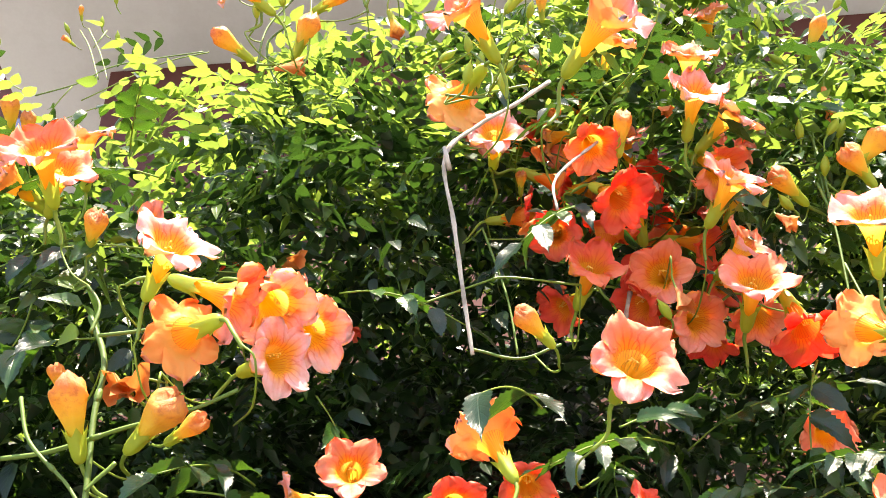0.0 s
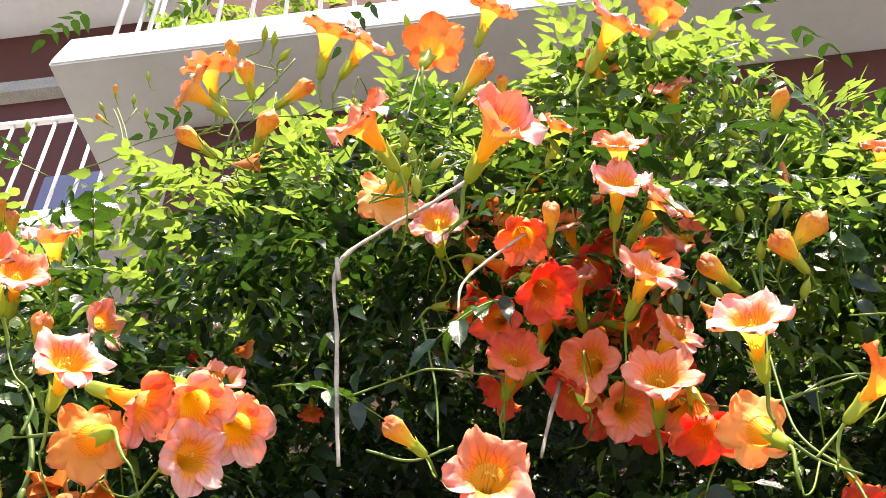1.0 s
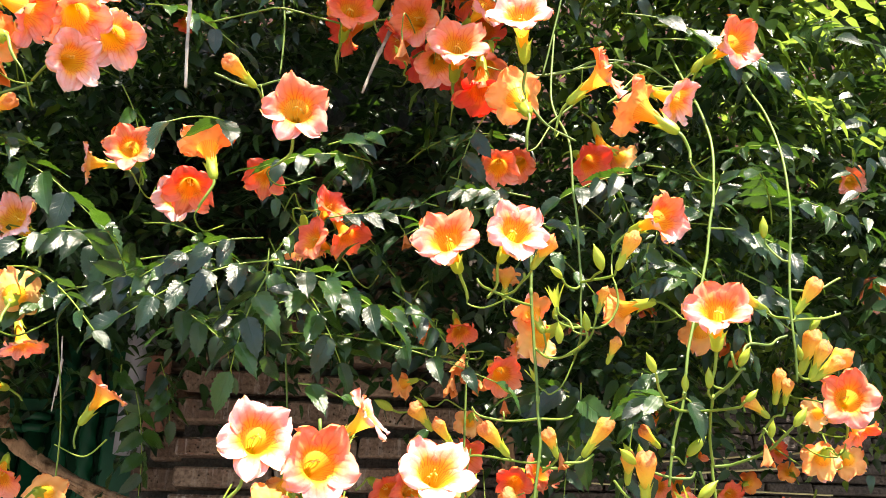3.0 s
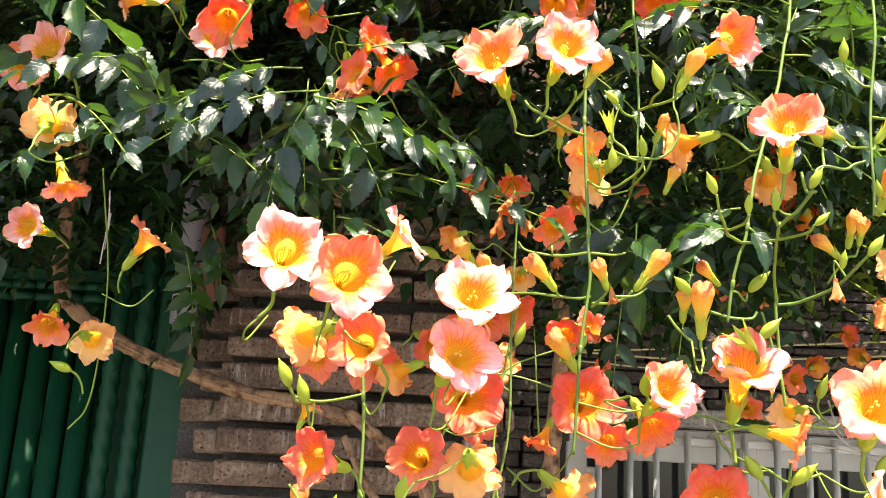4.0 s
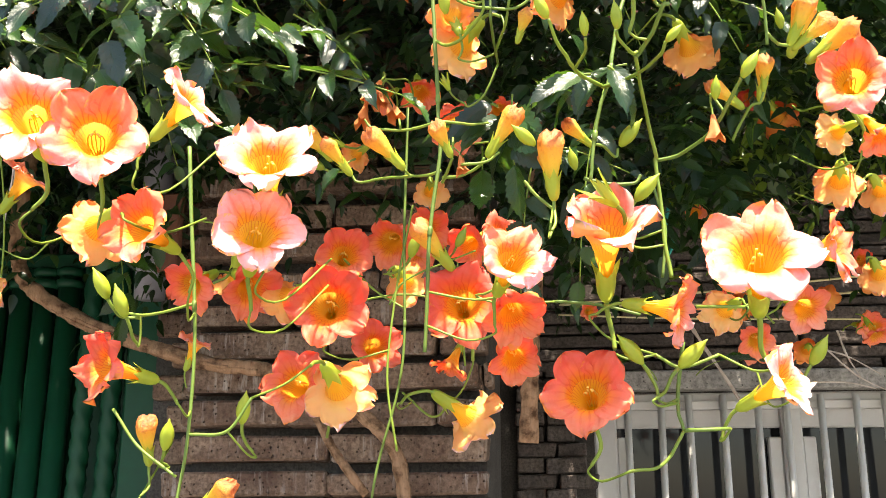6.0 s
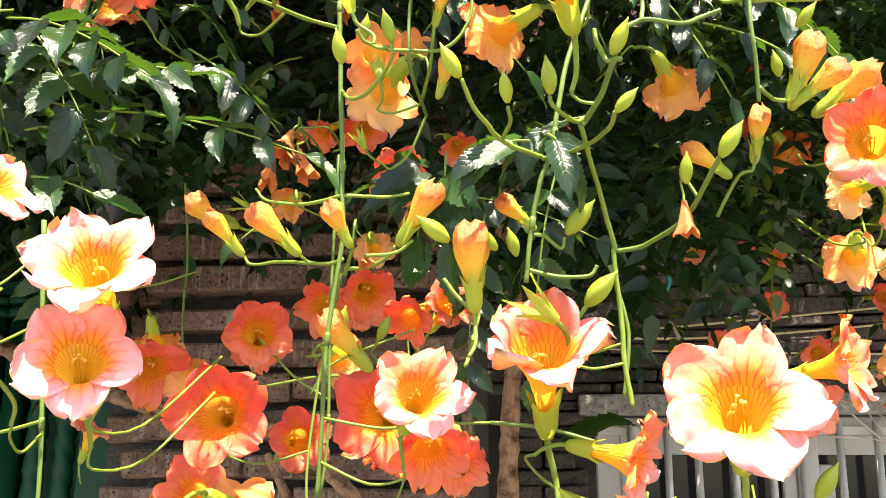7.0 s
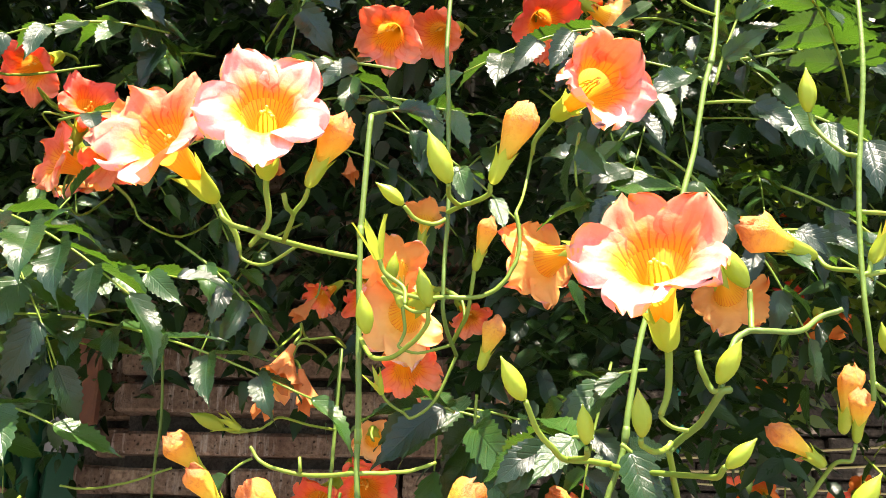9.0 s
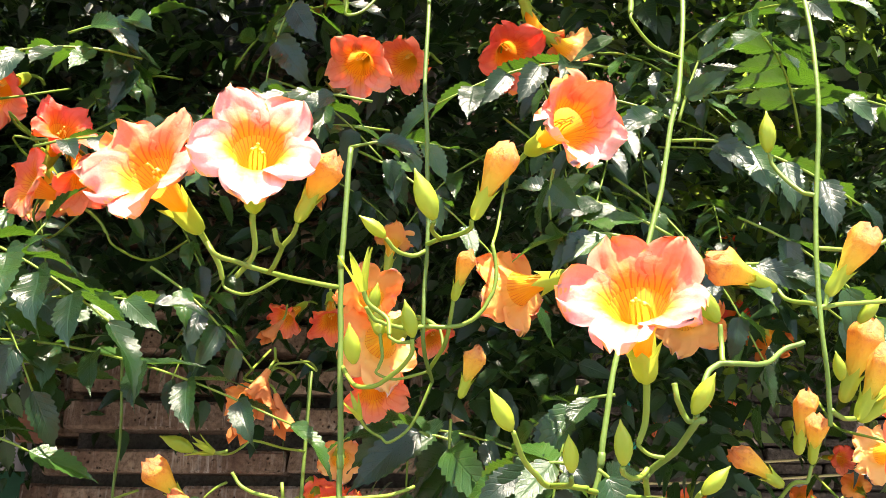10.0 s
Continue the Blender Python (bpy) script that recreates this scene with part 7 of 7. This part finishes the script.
orange_bud((0.614, 0.792, 1.898), (-0.555, -0.435, 0.703), 0.818, False)
orange_bud((0.659, 0.756, 1.889), (-0.632, -0.432, 0.646), 0.924, False)
orange_bud((0.705, 0.723, 1.883), (-0.397, -0.453, 0.834), 0.690, False)
orange_bud((0.746, 0.733, 1.889), (0.602, -0.335, 0.790), 0.937, False)
orange_bud((0.762, 0.725, 1.967), (0.338, -0.390, 0.870), 0.611, False)
orange_bud((0.778, 0.752, 1.867), (0.003, -0.443, 0.907), 0.775, False)
orange_bud((0.686, 0.828, 1.833), (-0.554, -0.469, 0.703), 1.125, False)
orange_bud((0.970, 0.791, 1.987), (0.267, -0.372, 0.834), 1.080, False)
orange_bud((0.995, 0.794, 1.976), (0.731, -0.224, 0.516), 1.154, False)
orange_bud((0.945, 0.813, 1.956), (0.087, -0.413, 0.880), 0.820, False)
spent_calyx((0.709, 0.712, 2.012), (-0.193, -0.443, 0.856), 0.680)
spent_calyx((0.699, 0.795, 1.958), (-0.346, -0.453, 0.829), 0.474)
spent_calyx((0.593, 0.875, 1.943), (-0.829, -0.374, 0.312), 0.528)
wilted_flower((0.886, 0.700, 1.874), (0.05, -0.2, -0.97), 0.46)
wilted_flower((0.716, 0.740, 1.870), (0.1, -0.3, -0.95), 0.37)
wilted_flower((0.631, 0.847, 1.979), (-0.3, -0.4, -0.8), 0.62)
wilted_flower((0.645, 0.847, 1.963), (0.3, -0.3, -0.9), 0.62)
wilted_flower((0.622, 0.847, 1.959), (-0.1, -0.3, -0.9), 0.62)
wilted_flower((0.635, 0.847, 1.973), (0.1, -0.6, -0.7), 0.62)
# close leaves
compound_leaf((0.454, 0.840, 2.005), (0.933, -0.355, -0.055), 0.215, 4, 0.25, 0.040, 0)
compound_leaf((0.430, 0.860, 2.039), (0.930, 0.000, 0.368), 0.060, 2, 0.20, 0.045, 0)
compound_leaf((0.450, 0.820, 1.987), (0.982, 0.000, 0.188), 0.062, 2, 0.30, 0.045, 0)
compound_leaf((0.472, 0.800, 1.945), (0.999, 0.000, -0.032), 0.041, 1, 0.30, 0.050, 0)
compound_leaf((0.869, 0.760, 2.103), (0.886, -0.460, -0.058), 0.093, 3, 0.50, 0.038, 0)
compound_leaf((0.876, 0.770, 2.120), (-0.891, 0.000, 0.454), 0.039, 1, 0.10, 0.040, 0)
compound_leaf((0.880, 0.780, 2.124), (0.274, 0.000, 0.962), 0.056, 2, 0.10, 0.036, 0)
compound_leaf((0.873, 0.780, 2.054), (-0.828, 0.000, 0.561), 0.070, 3, 0.20, 0.036, 0)
compound_leaf((0.839, 0.740, 2.041), (-0.959, 0.000, 0.282), 0.026, 2, 0.30, 0.034, 0)
compound_leaf((0.809, 0.720, 1.925), (-0.991, 0.000, 0.134), 0.029, 2, 0.40, 0.040, 0)
compound_leaf((0.841, 0.800, 1.969), (-0.999, 0.000, -0.048), 0.045, 2, 0.40, 0.042, 0)
compound_leaf((0.749, 0.860, 1.949), (-0.945, 0.000, 0.327), 0.039, 2, 0.30, 0.048, 0)
compound_leaf((0.738, 0.820, 1.947), (-0.850, 0.000, 0.527), 0.020, 1, 0.50, 0.055, 0)
compound_leaf((0.750, 0.820, 1.957), (-0.067, 0.000, -0.998), 0.059, 2, 0.10, 0.055, 0)
compound_leaf((0.819, 0.700, 1.921), (0.868, 0.000, -0.496), 0.017, 1, 0.50, 0.040, 0)
compound_leaf((0.699, 0.800, 2.147), (-0.968, 0.000, 0.251), 0.086, 3, 0.20, 0.036, 0)
compound_leaf((0.693, 0.760, 2.099), (0.955, 0.000, 0.296), 0.054, 2, 0.30, 0.036, 0)
compound_leaf((0.605, 0.840, 2.150), (-0.969, 0.000, 0.247), 0.062, 3, 0.20, 0.034, 0)
compound_leaf((0.481, 0.840, 2.219), (0.932, 0.000, 0.361), 0.056, 2, 0.10, 0.045, 0)
compound_leaf((0.503, 0.860, 2.230), (0.705, 0.000, -0.709), 0.040, 2, 0.30, 0.040, 0)
compound_leaf((0.491, 0.800, 2.117), (0.962, 0.000, 0.274), 0.070, 2, 0.20, 0.036, 0)
compound_leaf((0.881, 0.740, 2.023), (0.955, 0.000, 0.297), 0.049, 2, 0.30, 0.034, 0)
compound_leaf((0.805, 0.740, 2.078), (-0.289, 0.000, -0.957), 0.026, 1, 0.30, 0.036, 0)
# flowers before the pillar and the gate
trumpet_flower((0.467, 0.611, 1.863), (0.313, -0.928, 0.199), 1.128, "open")
trumpet_flower((0.514, 0.602, 1.845), (0.376, -0.916, 0.143), 1.128, "open")
trumpet_flower((0.545, 0.657, 1.889), (0.754, -0.217, 0.620), 0.840, "side")
trumpet_flower((0.601, 0.660, 1.845), (0.194, -0.835, 0.515), 1.142, "open")
trumpet_flower((0.593, 0.668, 1.802), (0.372, -0.848, 0.377), 1.099, "open")
trumpet_flower((0.521, 0.660, 1.806), (-0.249, -0.954, 0.166), 0.924, "shade")
trumpet_flower((0.470, 0.700, 1.819), (-0.677, 0.725, -0.126), 0.914, "back")
trumpet_flower((0.599, 0.841, 1.789), (0.200, -0.979, 0.039), 1.282, "shade")
trumpet_flower((0.706, 0.850, 1.790), (0.078, -0.993, 0.088), 1.278, "shade")
trumpet_flower((0.753, 0.700, 1.787), (0.349, -0.843, 0.409), 0.899, "open")
trumpet_flower((0.749, 0.760, 1.766), (0.256, -0.679, -0.688), 0.853, "shade")
trumpet_flower((0.814, 0.712, 1.807), (-0.002, -0.708, 0.707), 1.279, "cup")
trumpet_flower((0.902, 0.677, 1.779), (-0.121, -0.861, 0.495), 1.284, "open")
trumpet_flower((0.973, 0.780, 1.810), (0.857, -0.485, 0.172), 0.902, "side")
trumpet_flower((0.855, 0.725, 1.759), (0.915, -0.346, -0.210), 0.834, "side")
trumpet_flower((0.800, 0.747, 1.707), (-0.111, -0.952, 0.284), 1.108, "shade")
trumpet_flower((0.924, 0.743, 1.712), (0.718, -0.582, 0.382), 0.901, "side")
trumpet_flower((0.488, 0.697, 1.723), (-0.586, -0.798, 0.142), 0.908, "shade")
trumpet_flower((0.553, 0.919, 1.735), (-0.230, -0.944, 0.237), 1.144, "shade")
trumpet_flower((0.604, 0.860, 1.726), (0.048, 0.948, -0.314), 1.104, "back")
trumpet_flower((0.700, 0.950, 1.710), (0.661, 0.604, -0.446), 1.057, "back")
trumpet_flower((0.741, 0.950, 1.762), (0.230, -0.824, -0.517), 0.875, "shade")
trumpet_flower((0.584, 0.949, 1.859), (0.340, -0.930, 0.139), 1.020, "shade")
trumpet_flower((0.610, 1.059, 1.902), (-0.084, -0.875, -0.477), 1.087, "shade")
trumpet_flower((0.645, 1.056, 1.913), (0.405, -0.812, -0.421), 1.026, "shade")
trumpet_flower((0.487, 0.969, 1.836), (0.572, -0.623, -0.533), 1.097, "shade")
trumpet_flower((0.438, 0.950, 1.836), (-0.291, -0.819, -0.494), 0.979, "shade")
trumpet_flower((0.605, 0.997, 1.780), (0.502, -0.862, 0.071), 0.959, "shade")
trumpet_flower((0.680, 1.000, 1.764), (-0.412, -0.239, -0.879), 0.722, "shade")
trumpet_flower((0.523, 0.980, 1.828), (-0.731, 0.661, -0.167), 0.944, "back")
trumpet_flower((0.631, 1.020, 1.849), (0.147, 0.970, -0.193), 0.868, "back")
trumpet_flower((0.424, 1.000, 1.785), (0.355, -0.139, 0.924), 0.641, "side")
trumpet_flower((0.223, 1.000, 1.965), (0.545, -0.004, 0.838), 1.032, "side")
trumpet_flower((0.155, 1.050, 1.856), (-0.074, 0.997, -0.011), 0.997, "back")
trumpet_flower((0.927, 0.950, 1.801), (-0.262, 0.963, -0.067), 0.770, "back")
trumpet_flower((0.994, 0.950, 1.801), (0.239, -0.893, -0.381), 0.812, "shade")
trumpet_flower((1.002, 1.200, 1.813), (0.091, -0.873, -0.480), 0.791, "shade")
trumpet_flower((1.228, 1.500, 1.875), (0.215, -0.958, -0.192), 0.685, "shade")
trumpet_flower((0.976, 1.400, 2.025), (-0.147, -0.666, -0.731), 0.598, "shade")
trumpet_flower((1.077, 1.000, 1.841), (0.444, 0.856, -0.265), 0.757, "back")
trumpet_flower((1.004, 0.790, 1.941), (-0.256, -0.964, 0.076), 1.081, "open")
trumpet_flower((1.040, 0.850, 1.922), (0.438, -0.399, -0.806), 0.751, "shade")
trumpet_flower((1.020, 0.900, 1.899), (0.229, 0.953, -0.198), 0.792, "back")
trumpet_flower((1.070, 0.950, 1.906), (0.504, 0.846, -0.174), 0.764, "back")
trumpet_flower((1.029, 0.920, 1.951), (-0.346, 0.936, 0.072), 0.677, "back")
trumpet_flower((1.040, 1.300, 2.220), (-0.171, -0.540, -0.824), 0.548, "shade")
trumpet_flower((0.639, 1.050, 2.068), (0.170, -0.564, -0.808), 0.852, "shade")
trumpet_flower((0.721, 1.100, 2.064), (0.474, -0.588, -0.656), 0.710, "shade")
trumpet_flower((0.652, 1.050, 1.953), (-0.113, 0.976, -0.188), 0.710, "back")
trumpet_flower((0.571, 1.050, 1.998), (-0.679, 0.731, -0.067), 0.655, "back")
trumpet_flower((0.817, 1.200, 2.118), (0.103, -0.447, -0.889), 0.560, "shade")
trumpet_flower((0.458, 0.900, 2.121), (0.101, 0.620, -0.778), 0.906, "shade")
trumpet_flower((0.595, 1.080, 2.077), (-0.449, -0.640, -0.624), 0.672, "shade")
trumpet_flower((0.693, 1.000, 2.120), (0.107, 0.212, 0.971), 0.685, "back")
trumpet_flower((1.030, 1.250, 2.129), (-0.395, -0.556, -0.731), 0.614, "shade")
trumpet_flower((0.958, 1.350, 2.187), (-0.127, -0.577, -0.807), 0.523, "shade")
wilted_flower((0.602, 1.000, 2.047), (-0.4, -0.4, -0.7), 0.56)
wilted_flower((0.568, 1.000, 2.168), (0.1, -0.3, -0.9), 0.50)
wilted_flower((0.630, 1.000, 2.164), (0.2, -0.4, -0.9), 0.56)
wilted_flower((0.691, 1.000, 1.963), (0, -0.3, -0.95), 0.43)
compound_leaf((0.171, 1.300, 2.032), (0.333, 0.000, -0.943), 0.150, 3, 0.30, 0.060, 0)
compound_leaf((0.140, 1.320, 2.083), (-0.054, 0.000, -0.999), 0.088, 2, 0.30, 0.060, 0)
compound_leaf((0.190, 1.350, 2.083), (0.438, 0.000, -0.899), 0.088, 2, 0.30, 0.055, 0)
compound_leaf((0.574, 0.850, 2.152), (-0.998, 0.000, -0.068), 0.095, 2, 0.30, 0.040, 0)
compound_leaf((0.486, 0.800, 2.015), (-0.613, 0.000, 0.790), 0.059, 2, 0.30, 0.036, 0)
compound_leaf((0.486, 0.800, 2.015), (0.951, 0.000, 0.310), 0.084, 3, 0.30, 0.036, 0)
compound_leaf((0.491, 0.800, 2.031), (0.062, 0.000, 0.998), 0.040, 1, 0.30, 0.036, 0)
compound_leaf((0.558, 0.840, 2.052), (0.867, 0.000, -0.499), 0.089, 3, 0.30, 0.034, 0)
compound_leaf((0.291, 0.840, 2.079), (0.965, -0.000, 0.264), 0.098, 3, 0.30, 0.036, 0)
compound_leaf((0.254, 0.840, 2.051), (0.963, 0.000, 0.271), 0.063, 2, 0.30, 0.036, 0)
side_shoots()

ledger()
